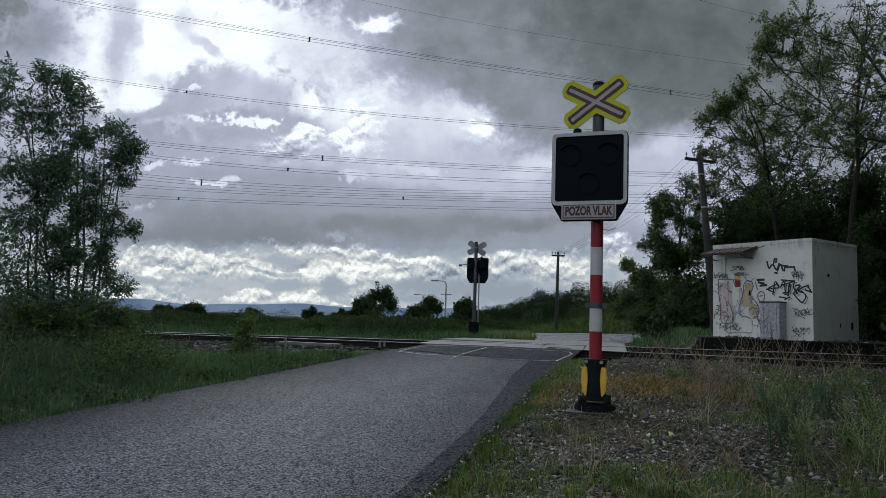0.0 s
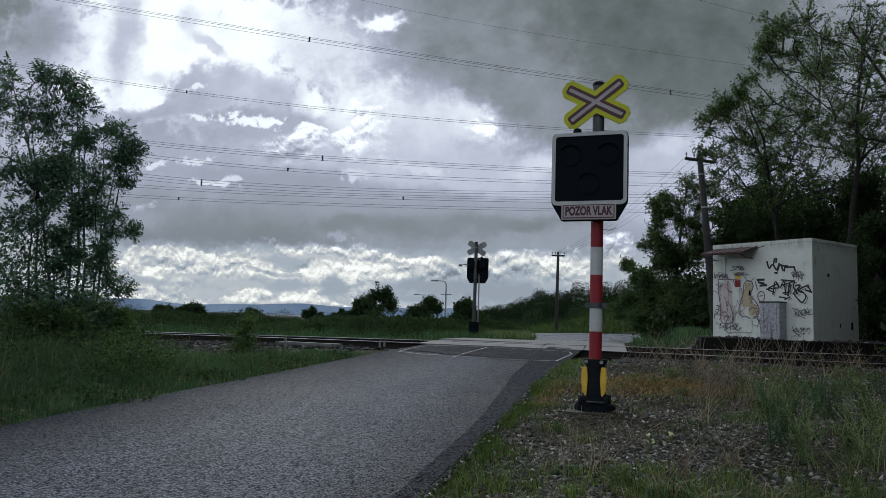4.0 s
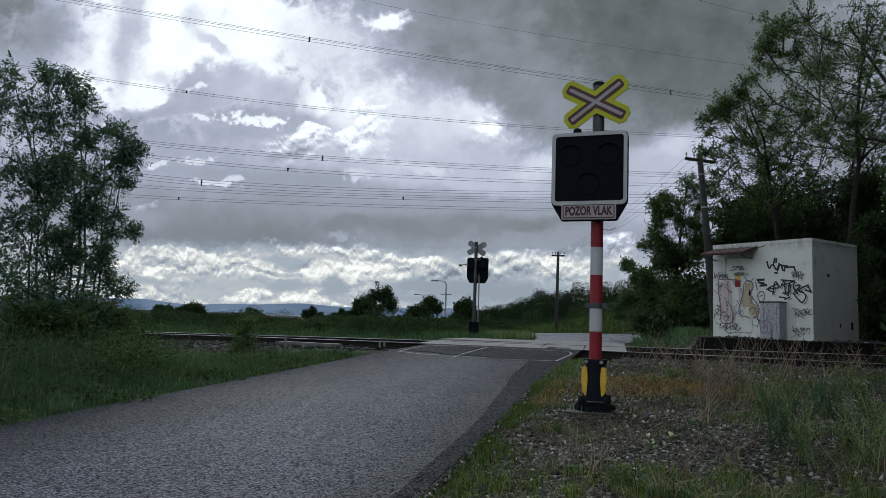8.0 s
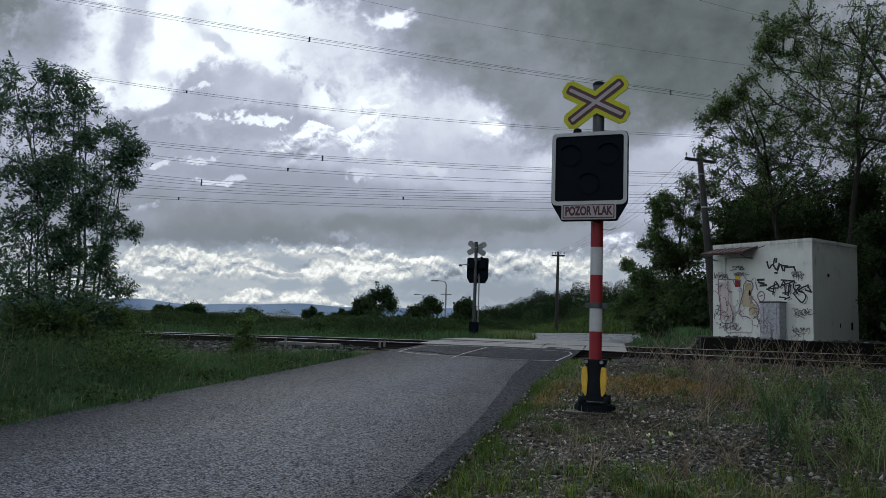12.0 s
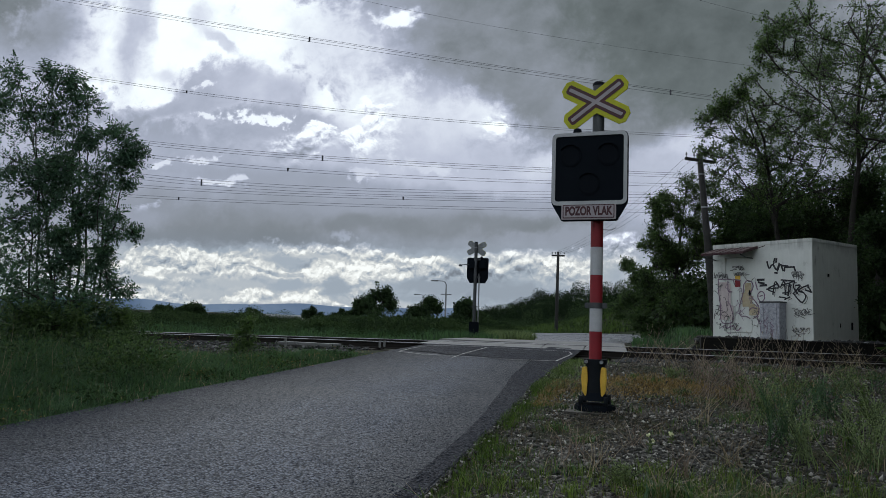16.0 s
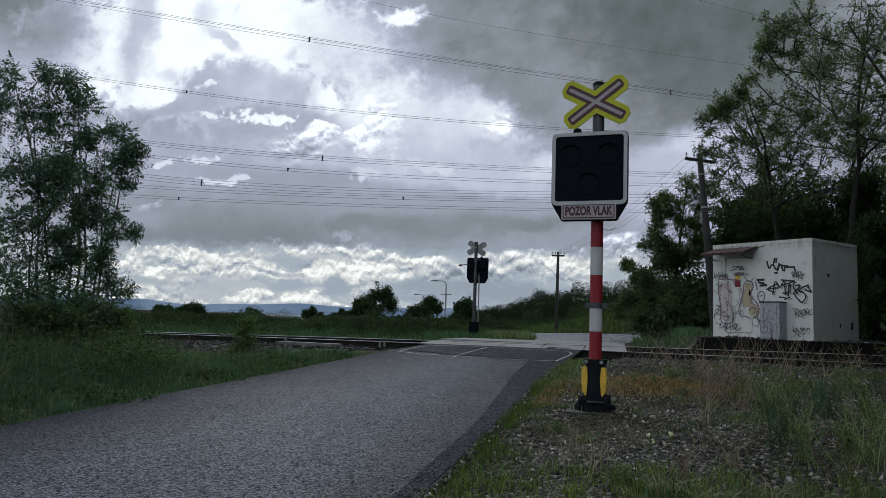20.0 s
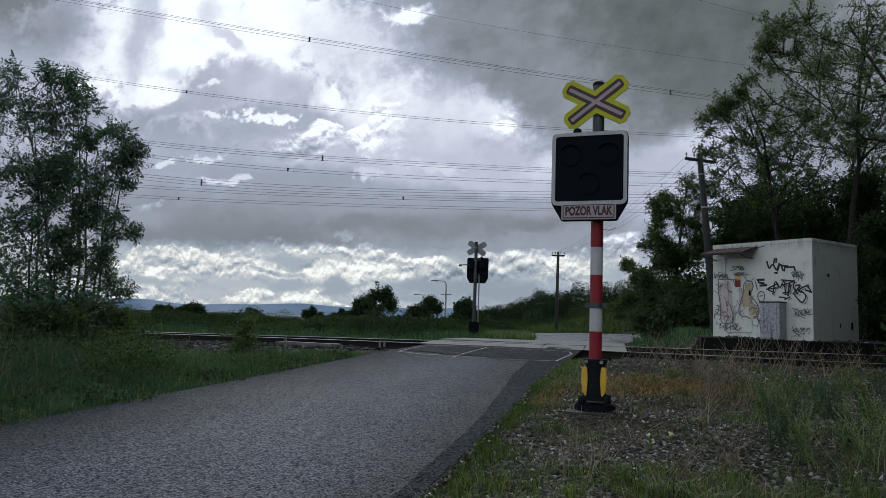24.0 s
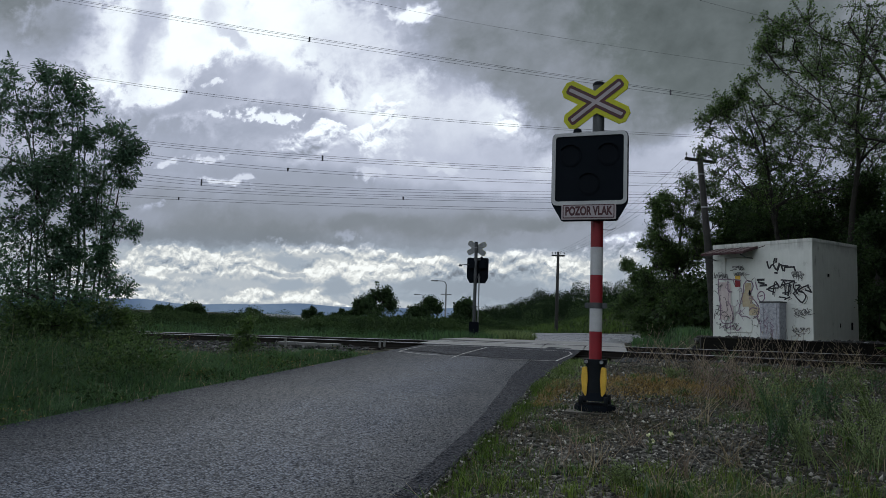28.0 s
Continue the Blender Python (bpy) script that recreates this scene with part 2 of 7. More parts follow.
# ---- cloud cover ----
def cloud_mat():
    """Broken grey deck: the pattern lies in bearing (x/y) and slope (z/y), so it keeps its shape as the sheet drifts."""
    k = Nodes("cloud_cover")
    x, y, z = k.xyz(k.coord())
    u, v = k.m("DIVIDE", x, y), k.m("DIVIDE", z, y)
    p = k.vec(u, v, 0.0)
    slow = k.xyz(k.noise(p, 7.0, 4, 0.5, "Color"))
    quick = k.xyz(k.noise(p, 24.0, 5, 0.5, "Color"))
    fine = k.xyz(k.noise(p, 75.0, 5, 0.62, "Color"))

    def bent(c, i, a, b, f):
        for n, w in ((slow, a), (quick, b), (fine, f)):
            c = k.m("ADD", c, k.m("MULTIPLY_ADD", n[i], w, -w / 2))
        return c

    # the high deck is bent by slow and quick swirls, the far heaps by quick ones alone
    deck = bent(u, 0, 0.08, 0.022, 0.005), bent(v, 1, 0.055, 0.018, 0.004)
    far = bent(u, 0, 0.0, 0.024, 0.014), bent(v, 1, 0.0, 0.014, 0.010)
    fray = k.m("MULTIPLY_ADD", k.noise(k.vec(deck[0], deck[1], 2.0), 25.0, 8, 0.62), 3.4, -1.7)
    frizz = k.m("MULTIPLY_ADD", fine[2], 3.6, -1.8)
    fray = k.m("MULTIPLY_ADD", frizz, 0.4, fray)
    fray_far = k.m("MULTIPLY_ADD", k.noise(k.vec(far[0], k.m("MULTIPLY", far[1], 1.3), 4.0), 40.0, 6, 0.62), 2.8, -1.4)

    def lumps(c, scale, du=0.0, dv=0.0):
        n = k.t.nodes.new("ShaderNodeTexVoronoi")
        n.feature, n.normalize = "SMOOTH_F1", True
        k.put(n.inputs["Vector"], k.vec(k.m("ADD", c[0], du), k.m("MULTIPLY", k.m("ADD", c[1], dv), 1.25), 0.4))
        for key, val in (("Scale", scale), ("Detail", 3.0), ("Roughness", 0.6), ("Lacunarity", 2.2), ("Smoothness", 0.25)):
            n.inputs[key].default_value = val
        return n.outputs["Distance"]

    near_lump, far_lump = lumps(deck, 26.0), lumps(far, 27.0)
    near_side = k.m("SUBTRACT", lumps(deck, 26.0, -0.002, 0.007), near_lump)
    far_side = k.m("SUBTRACT", lumps(far, 27.0, -0.0015, 0.006), far_lump)

    # bearing, slope, half width, half height, tilt, softness, fray, tone
    veils = [
        (-0.616, 0.394, 0.080, 0.0499, -2, 1.0, 0.5, 0.52), (-0.636, 0.436, 0.089, 0.0370, -2, 0.9, 0.4, 0.5), (-0.601, 0.326, 0.121, 0.0322, -2, 1.1, 0.4, 0.74),
        (0.291, 0.427, 0.322, 0.1529, -10, 0.75, 0.25, 0.41), (0.027, 0.417, 0.137, 0.0885, -27, 0.9, 0.4, 0.53), (-0.148, 0.445, 0.072, 0.0362, -12, 0.9, 0.6, 0.64),
        (0.137, 0.302, 0.089, 0.0644, -22, 0.9, 0.5, 0.56), (-0.375, 0.255, 0.209, 0.0443, -5, 0.9, 0.3, 0.665), (-0.181, 0.130, 0.419, 0.0386, -2, 0.9, 0.35, 0.575),
        (0.092, 0.136, 0.193, 0.0290, 0, 0.9, 0.5, 0.6), (-0.325, 0.112, 0.185, 0.0225, -2, 0.9, 0.4, 0.53), (-0.052, 0.127, 0.089, 0.0113, -2, 0.9, 0.6, 0.53),
        (0.366, 0.311, 0.113, 0.0483, -2, 1.1, 0.3, 0.45),
    ]
    gaps = [
        (-0.418, 0.392, 0.169, 0.1006, -2, 0.45, 0.5, 1.01), (-0.515, 0.372, 0.040, 0.0644, 6, 0.5, 0.7, 0.97), (-0.553, 0.387, 0.027, 0.0483, -2, 0.7, 0.6, 0.95),
        (-0.287, 0.414, 0.105, 0.0724, -2, 0.5, 0.55, 1.0), (-0.291, 0.354, 0.048, 0.0177, -14, 0.3, 0.6, 0.99), (-0.437, 0.320, 0.076, 0.0338, 3, 0.22, 0.7, 0.985),
        (-0.178, 0.384, 0.072, 0.0483, -12, 0.9, 0.5, 0.88), (-0.114, 0.433, 0.031, 0.0121, 8, 0.5, 0.9, 0.97), (-0.203, 0.307, 0.035, 0.0193, -2, 0.3, 0.6, 0.985),
        (-0.141, 0.301, 0.056, 0.0362, 33, 0.7, 0.6, 0.93),
    ]
    glows = [
        (0.019, 0.286, 0.044, 0.0258, -17, 0.8, 0.6, 0.96), (-0.058, 0.270, 0.105, 0.0443, -7, 0.9, 0.6, 0.86), (-0.072, 0.220, 0.209, 0.0338, -4, 0.9, 0.6, 0.79),
        (0.090, 0.214, 0.129, 0.0258, 6, 0.9, 0.6, 0.77), (0.313, 0.242, 0.080, 0.0362, 23, 0.8, 0.5, 0.82), (0.325, 0.197, 0.089, 0.0362, 8, 0.9, 0.5, 0.76),
        (0.138, 0.228, 0.048, 0.0177, 13, 0.8, 0.6, 0.84), (-0.227, 0.235, 0.035, 0.0274, -2, 0.35, 0.5, 0.76), (0.236, 0.215, 0.072, 0.0290, 8, 0.9, 0.5, 0.73),
    ]
    shades = [
        (-0.361, 0.320, 0.047, 0.0386, 18, 0.4, 0.6, 0.72), (-0.323, 0.336, 0.036, 0.0241, -22, 0.6, 0.6, 0.76), (-0.356, 0.390, 0.027, 0.0089, -34, 0.3, 0.4, 0.83),
        (-0.386, 0.419, 0.013, 0.0177, -2, 0.8, 0.5, 0.86), (-0.482, 0.390, 0.021, 0.0724, -2, 0.7, 0.5, 0.78), (-0.402, 0.291, 0.064, 0.0113, 8, 0.5, 0.6, 0.7),
        (-0.262, 0.267, 0.072, 0.0209, 3, 0.7, 0.6, 0.69), (-0.273, 0.317, 0.048, 0.0209, -10, 0.8, 0.6, 0.78), (-0.599, 0.394, 0.040, 0.0443, -22, 0.9, 0.6, 0.6),
        (-0.430, 0.339, 0.016, 0.0064, -2, 0.8, 0.6, 0.88), (-0.200, 0.183, 0.241, 0.0129, -3, 0.9, 0.6, 0.645),
    ]
    wisps = [
        (-0.287, 0.277, 0.029, 0.0072, -8, 0.55, 1.5, 0.95), (-0.352, 0.281, 0.019, 0.0040, -2, 0.6, 1.4, 0.92), (-0.368, 0.326, 0.013, 0.0032, 18, 0.8, 1.4, 0.92),
        (-0.408, 0.207, 0.013, 0.0040, 8, 0.7, 1.5, 0.86), (-0.430, 0.144, 0.008, 0.0048, 18, 0.7, 1.4, 0.82), (-0.138, 0.195, 0.018, 0.0072, 8, 0.7, 1.5, 0.82),
        (-0.040, 0.213, 0.040, 0.0064, -7, 0.9, 1.4, 0.84), (-0.359, 0.208, 0.021, 0.0040, 6, 0.6, 1.5, 0.86), (-0.335, 0.178, 0.027, 0.0032, -8, 0.6, 1.4, 0.87),
        (-0.305, 0.183, 0.011, 0.0032, 13, 0.7, 1.5, 0.84), (-0.148, 0.111, 0.016, 0.0032, -12, 0.8, 1.4, 0.68),
    ]
    blotches = [
        (-0.428, 0.097, 0.089, 0.0113, -2, 0.8, 0.6, 0.53), (-0.252, 0.109, 0.064, 0.0129, 2, 0.8, 0.6, 0.515), (0.060, 0.136, 0.105, 0.0089, 1, 0.8, 0.7, 0.54),
        (0.132, 0.136, 0.048, 0.0080, 8, 0.8, 0.7, 0.52), (-0.118, 0.151, 0.097, 0.0097, -2, 0.8, 0.7, 0.62), (0.027, 0.162, 0.097, 0.0089, 2, 0.8, 0.7, 0.64),
        (-0.447, 0.135, 0.048, 0.0113, -2, 0.8, 0.7, 0.62), (-0.133, 0.126, 0.056, 0.0080, -2, 0.8, 0.7, 0.53),
    ]
    heaps = [
        (-0.235, 0.237, 0.032, 0.0241, -2, 0.3, 0.42, 0.8), (-0.200, 0.257, 0.027, 0.0241, -2, 0.12, 0.42, 0.95), (-0.151, 0.250, 0.032, 0.0225, 43, 0.14, 0.45, 1.0),
        (-0.124, 0.281, 0.027, 0.0354, 13, 0.3, 0.45, 1.0), (0.044, 0.278, 0.021, 0.0161, 18, 0.4, 0.5, 0.97),
    ]
    far_heaps = [
        (-0.338, 0.066, 0.121, 0.0241, -3, 0.3, 0.5, 0.8), (-0.130, 0.072, 0.137, 0.0258, -5, 0.35, 0.5, 0.77), (-0.464, 0.044, 0.097, 0.0274, -2, 0.3, 0.5, 0.8),
        (-0.354, 0.078, 0.089, 0.0113, -5, 0.14, 0.6, 0.86), (-0.170, 0.061, 0.037, 0.0241, 28, 0.13, 0.55, 0.88), (-0.106, 0.063, 0.048, 0.0241, 12, 0.13, 0.55, 0.91),
        (-0.115, 0.087, 0.064, 0.0105, -7, 0.2, 0.6, 0.85), (-0.026, 0.071, 0.048, 0.0161, 3, 0.2, 0.55, 0.84), (-0.413, 0.055, 0.047, 0.0089, 0, 0.16, 0.6, 0.87),
        (-0.282, 0.070, 0.056, 0.0072, -6, 0.2, 0.6, 0.9), (0.093, 0.080, 0.072, 0.0209, 6, 0.3, 0.55, 0.78), (0.173, 0.078, 0.048, 0.0258, 12, 0.25, 0.5, 0.83),
    ]
    far_heaps_low = [
        (0.241, 0.109, 0.032, 0.0209, 18, 0.4, 0.5, 0.8), (0.030, 0.060, 0.064, 0.0193, -2, 0.3, 0.55, 0.67), (-0.241, 0.053, 0.052, 0.0024, -4, 0.5, 0.4, 0.9),
        (-0.249, 0.062, 0.064, 0.0020, -3, 0.5, 0.4, 0.87), (-0.275, 0.020, 0.045, 0.0129, 10, 0.16, 0.55, 0.87), (-0.200, 0.026, 0.037, 0.0137, -2, 0.14, 0.55, 0.89),
        (-0.414, 0.016, 0.097, 0.0121, -2, 0.25, 0.5, 0.82), (-0.112, 0.027, 0.048, 0.0080, -8, 0.25, 0.55, 0.8), (0.063, 0.037, 0.097, 0.0113, -2, 0.35, 0.5, 0.66),
        (-0.151, 0.014, 0.048, 0.0056, -5, 0.3, 0.5, 0.86), (-0.446, 0.027, 0.048, 0.0072, -2, 0.25, 0.55, 0.84),
    ]
    hollows = [
        (-0.226, 0.075, 0.035, 0.0064, -2, 0.6, 0.4, 0.67), (-0.220, 0.042, 0.037, 0.0097, -2, 0.5, 0.4, 0.66), (-0.151, 0.041, 0.021, 0.0177, -2, 0.5, 0.4, 0.64),
        (-0.292, 0.039, 0.037, 0.0056, -2, 0.6, 0.5, 0.72), (-0.431, 0.039, 0.045, 0.0056, -2, 0.7, 0.5, 0.68), (-0.065, 0.044, 0.040, 0.0072, -2, 0.6, 0.5, 0.68),
        (-0.009, 0.044, 0.064, 0.0113, -2, 0.6, 0.5, 0.62), (0.078, 0.043, 0.089, 0.0177, -2, 0.7, 0.5, 0.61), (-0.017, 0.028, 0.064, 0.0064, -2, 0.7, 0.5, 0.63),
        (-0.368, 0.048, 0.032, 0.0032, -2, 0.7, 0.5, 0.74), (-0.179, 0.082, 0.032, 0.0040, -2, 0.8, 0.5, 0.74),
    ]

    def put(tone, rows, c, edge, rounded_tops=None):
        for bu, bv, su, sv, tilt, soft, ragged, shade in rows:
            mp = k.t.nodes.new("ShaderNodeMapping")
            mp.vector_type = "TEXTURE"
            # the tone so far rides along without weight, so that the rows are worked out one by one
            k.put(mp.inputs["Vector"], k.vec(c[0], c[1], tone))
            mp.inputs["Location"].default_value, mp.inputs["Rotation"].default_value, mp.inputs["Scale"].default_value = (bu, bv, 0), (0, 0, radians(tilt)), (su, sv, 1e5)
            ln = k.t.nodes.new("ShaderNodeVectorMath")
            ln.operation = "LENGTH"
            k.put(ln.inputs[0], mp.outputs[0])
            mr = k.t.nodes.new("ShaderNodeMapRange")
            mr.interpolation_type = "SMOOTHSTEP"
            k.put(mr.inputs["Value"], k.m("MULTIPLY_ADD", edge, -ragged, ln.outputs["Value"]))
            mr.inputs["To Min"].default_value, mr.inputs["To Max"].default_value = 1.0, 0.0
            here = shade
            if rounded_tops is None:
                mr.inputs["From Min"].default_value, mr.inputs["From Max"].default_value = 1 - soft, 1 + soft
            else:
                # crisp above, melting away below, with lit and shaded sides
                b = k.xyz(mp.outputs[0])[1]
                under = k.m("MULTIPLY_ADD", b, -1.0, -0.1, True)
                k.put(mr.inputs["From Min"], k.m("MULTIPLY_ADD", under, -0.6, 1 - soft))
                k.put(mr.inputs["From Max"], k.m("MULTIPLY_ADD", under, 0.7, 1 + soft))
                here = k.m("ADD", k.m("MULTIPLY_ADD", b, 0.075, shade - 0.03), rounded_tops)
            mx = k.t.nodes.new("ShaderNodeMix")
            for i, val in enumerate((mr.outputs["Result"], None, tone, here)):
                if val is not None:
                    k.put(mx.inputs[i], val)
            tone = mx.outputs[0]
        return tone

    lift = k.m("MULTIPLY_ADD", slow[2], 0.5, 0.47)
    tone = k.m("ADD", lift, k.m("MULTIPLY", v, -0.08))
    tone = put(tone, veils, deck, fray)
    tone = put(tone, glows, deck, fray)
    tone = put(tone, gaps, deck, fray)
    tone = put(tone, shades, deck, fray)
    tone = put(tone, wisps, deck, k.m("MULTIPLY_ADD", fray, 0.5, frizz))
    tone = put(tone, blotches, deck, fray)
    near_edge = k.m("MULTIPLY_ADD", near_lump, -3.4, 0.6)
    tone = put(tone, heaps, deck, near_edge, k.m("MULTIPLY", near_side, 1.6))
    # soft billows through the whole deck
    billow = k.m("ADD", k.m("MULTIPLY", near_side, 0.08), k.m("ADD", k.m("MULTIPLY_ADD", quick[2], 0.16, -0.08), k.m("MULTIPLY", fray, 0.01)))
    tone = k.m("ADD", tone, k.m("MULTIPLY", billow, k.m("MULTIPLY_ADD", v, 3.0, -0.15, True)))
    # heaped clouds over the horizon
    haze = k.m("MULTIPLY_ADD", k.m("SUBTRACT", 0.1, k.m("ADD", far[1], k.m("MULTIPLY", fray_far, 0.012))), 45.0, 0.0, True)
    tone = k.m("ADD", k.m("MULTIPLY", tone, k.m("SUBTRACT", 1.0, haze)), k.m("MULTIPLY", haze, k.m("MULTIPLY_ADD", quick[2], 0.22, 0.60)))
    far_edge = k.m("ADD", k.m("MULTIPLY_ADD", far_lump, -3.4, 0.75), k.m("MULTIPLY", fray_far, 0.5))
    sides = k.m("ADD", k.m("MULTIPLY", far_side, 1.9), k.m("MULTIPLY_ADD", fray_far, 0.035, 0.015))
    tone = put(tone, far_heaps, far, far_edge, sides)
    tone = put(tone, far_heaps_low, far, far_edge, sides)
    tone = put(tone, hollows, far, fray_far)
    high = k.ramp(tone, [(0.35, (0.09, 0.103, 0.105)), (0.45, (0.147, 0.165, 0.171)), (0.55, (0.25, 0.266, 0.302)), (0.68, (0.385, 0.405, 0.50)), (0.78, (0.54, 0.555, 0.67)), (0.88, (0.76, 0.775, 0.87)), (1.0, (1.03, 1.06, 1.08))])
    low = k.ramp(tone, [(0.4, (0.15, 0.165, 0.19)), (0.55, (0.24, 0.265, 0.31)), (0.66, (0.37, 0.41, 0.475)), (0.78, (0.57, 0.575, 0.59)), (0.9, (0.82, 0.805, 0.78)), (1.0, (1.0, 0.985, 0.96))])
    col = k.mix(k.m("MULTIPLY_ADD", v, -30.0, 3.6, True), high, low)
    e = k.t.nodes.new("ShaderNodeEmission")
    k.put(e.inputs[0], col)
    e.inputs[1].default_value = 1.0
    k.t.links.new(e.outputs[0], k.out.inputs[0])
    k.mat.cycles.emission_sampling = "NONE"
    return k.mat


def mesh_of(name, verts, faces, material, smooth=False):
    me = bpy.data.meshes.new(name)
    me.from_pydata([tuple(q) for q in verts], [], [tuple(f) for f in faces])
    for mm in (material if isinstance(material, (list, tuple)) else [material]):
        me.materials.append(mm)
    if smooth:
        me.polygons.foreach_set("use_smooth", [True] * len(me.polygons))
    me.update()
    return me


def part(name, bm, material, parent=None, label="", m=None):
    """Links a bmesh, or a finished mesh, as one object under a thing or a part."""
    if isinstance(bm, bmesh.types.BMesh):
        me = bpy.data.meshes.new(name)
        bm.to_mesh(me)
        bm.free()
        me.materials.append(material)
    else:
        me = bm
    ob = new(name, me)
    if parent is not None:
        ob.parent = parent
    if m is not None:
        ob.matrix_basis = m
    if label:
        tagged(ob, label)
    return ob


def thing(name, m, label, category, group="", kind=""):
    ob = new(name)
    ob.matrix_basis = m
    ob.empty_display_size = 0.2
    return tagged(ob, label, category, group, kind)


def box(sx, sy, sz, at=(0, 0, 0), bevel=0.0, bm=None):
    """A box centred at a place, with rounded edges."""
    own = bmesh.new()
    bmesh.ops.create_cube(own, size=1.0, matrix=Matrix.Translation(at) @ Matrix.Diagonal((sx, sy, sz, 1)))
    if bevel:
        bmesh.ops.bevel(own, geom=own.edges[:], offset=bevel, segments=2, affect="EDGES")
    if bm is None:
        return own
    tmp = bpy.data.meshes.new("tmp")
    own.to_mesh(tmp)
    own.free()
    bm.from_mesh(tmp)
    bpy.data.meshes.remove(tmp)
    return bm


def cyl(r1, r2, h, at=(0, 0, 0), seg=20, bm=None, m=None, bevel=0.0):
    """A cylinder or cone standing on a place."""
    own = bmesh.new()
    place = Matrix.Translation(at) @ (m or Matrix()) @ Matrix.Translation((0, 0, h / 2))
    bmesh.ops.create_cone(own, cap_ends=True, segments=seg, radius1=r1, radius2=r2, depth=h, matrix=place)
    if bevel:
        rim = [e for e in own.edges if abs(e.calc_face_angle(0)) > 1.0]
        bmesh.ops.bevel(own, geom=rim, offset=bevel, segments=2, affect="EDGES")
    for f in own.faces:
        f.smooth = len(f.verts) == 4
    for e in own.edges:
        e.smooth = abs(e.calc_face_angle(0)) < 0.7
    if bm is None:
        return own
    tmp = bpy.data.meshes.new("tmp")
    own.to_mesh(tmp)
    own.free()
    bm.from_mesh(tmp)
    bpy.data.meshes.remove(tmp)
    return bm


def prism(outline, y0, y1, bevel=0.0):
    """An outline in x and z, drawn out from y0 (front) to y1."""
    bm = bmesh.new()
    a = [bm.verts.new((x, y0, z)) for x, z in outline]
    b = [bm.verts.new((x, y1, z)) for x, z in outline]
    n = len(outline)
    bm.faces.new(a)
    bm.faces.new(b[::-1])
    for i in range(n):
        bm.faces.new((a[i], b[i], b[(i + 1) % n], a[(i + 1) % n]))
    bmesh.ops.recalc_face_normals(bm, faces=bm.faces[:])
    if bevel:
        bmesh.ops.bevel(bm, geom=bm.edges[:], offset=bevel, segments=2, affect="EDGES")
    return bm


def rounded(w, h, r, n=5):
    """Outline of a rectangle with round corners, about its middle."""
    pts = []
    for cx, cz, a0 in ((w / 2 - r, h / 2 - r, 0), (-w / 2 + r, h / 2 - r, 90), (-w / 2 + r, -h / 2 + r, 180), (w / 2 - r, -h / 2 + r, 270)):
        for i in range(n + 1):
            a = radians(a0 + 90 * i / n)
            pts.append((cx + r * math.cos(a), cz + r * math.sin(a)))
    return pts


class Tubes:
    """Collects tapered tubes into one mesh."""

    def __init__(self):
        self.v, self.f = [], []

    def add(self, pts, radii, sides=6):
        pts = [Vector(q) for q in pts]
        base = len(self.v)
        for i, q in enumerate(pts):
            d = (pts[min(i + 1, len(pts) - 1)] - pts[max(i - 1, 0)]).normalized()
            a = d.orthogonal().normalized() if abs(d.z) > 0.9 else d.cross(Vector((0, 0, 1))).normalized()
            b = d.cross(a)
            for j in range(sides):
                w = 2 * math.pi * j / sides
                self.v.append(tuple(q + (a * math.cos(w) + b * math.sin(w)) * radii[i]))
        for i in range(len(pts) - 1):
            for j in range(sides):
                p, r = base + i * sides + j, base + i * sides + (j + 1) % sides
                self.f.append((p, r, r + sides, p + sides))
        self.f.append(tuple(base + (len(pts) - 1) * sides + j for j in range(sides)))

    def mesh(self, name, material):
        return mesh_of(name, self.v, self.f, material, True)


def fast_mesh(name, verts, quads, material):
    """A mesh of many alike quads from arrays."""
    me = bpy.data.meshes.new(name)
    me.vertices.add(len(verts))
    me.vertices.foreach_set("co", np.ascontiguousarray(verts, dtype=np.float32).ravel())
    k = quads.shape[1]
    me.loops.add(quads.size)
    me.loops.foreach_set("vertex_index", np.ascontiguousarray(quads, dtype=np.int32).ravel())
    me.polygons.add(len(quads))
    me.polygons.foreach_set("loop_start", np.arange(0, quads.size, k, dtype=np.int32))
    me.materials.append(material)
    me.update(calc_edges=True)
    me.validate()
    return me


def unit(a):
    return a / np.maximum(np.linalg.norm(a, axis=1, keepdims=True), 1e-6)


def leaf_arrays(pos, way, size, rng, slim=0.42):
    """Folded leaves: four corners and two triangles each."""
    n = len(pos)
    way = unit(way)
    side = unit(np.cross(way, rng.normal(size=(n, 3))))
    up = np.cross(side, way)
    size = size.reshape(-1, 1)
    mid = pos + way * size * 0.5
    a = mid + side * size * slim * 0.5 + up * size * 0.12
    b = mid - side * size * slim * 0.5 + up * size * 0.12
    v = np.stack([pos, a, pos + way * size, b], axis=1).reshape(-1, 3)
    i = np.arange(n).reshape(-1, 1) * 4
    f = np.concatenate([i + np.array([[0, 1, 2]]), i + np.array([[0, 2, 3]])], axis=1).reshape(-1, 3)
    return v, f


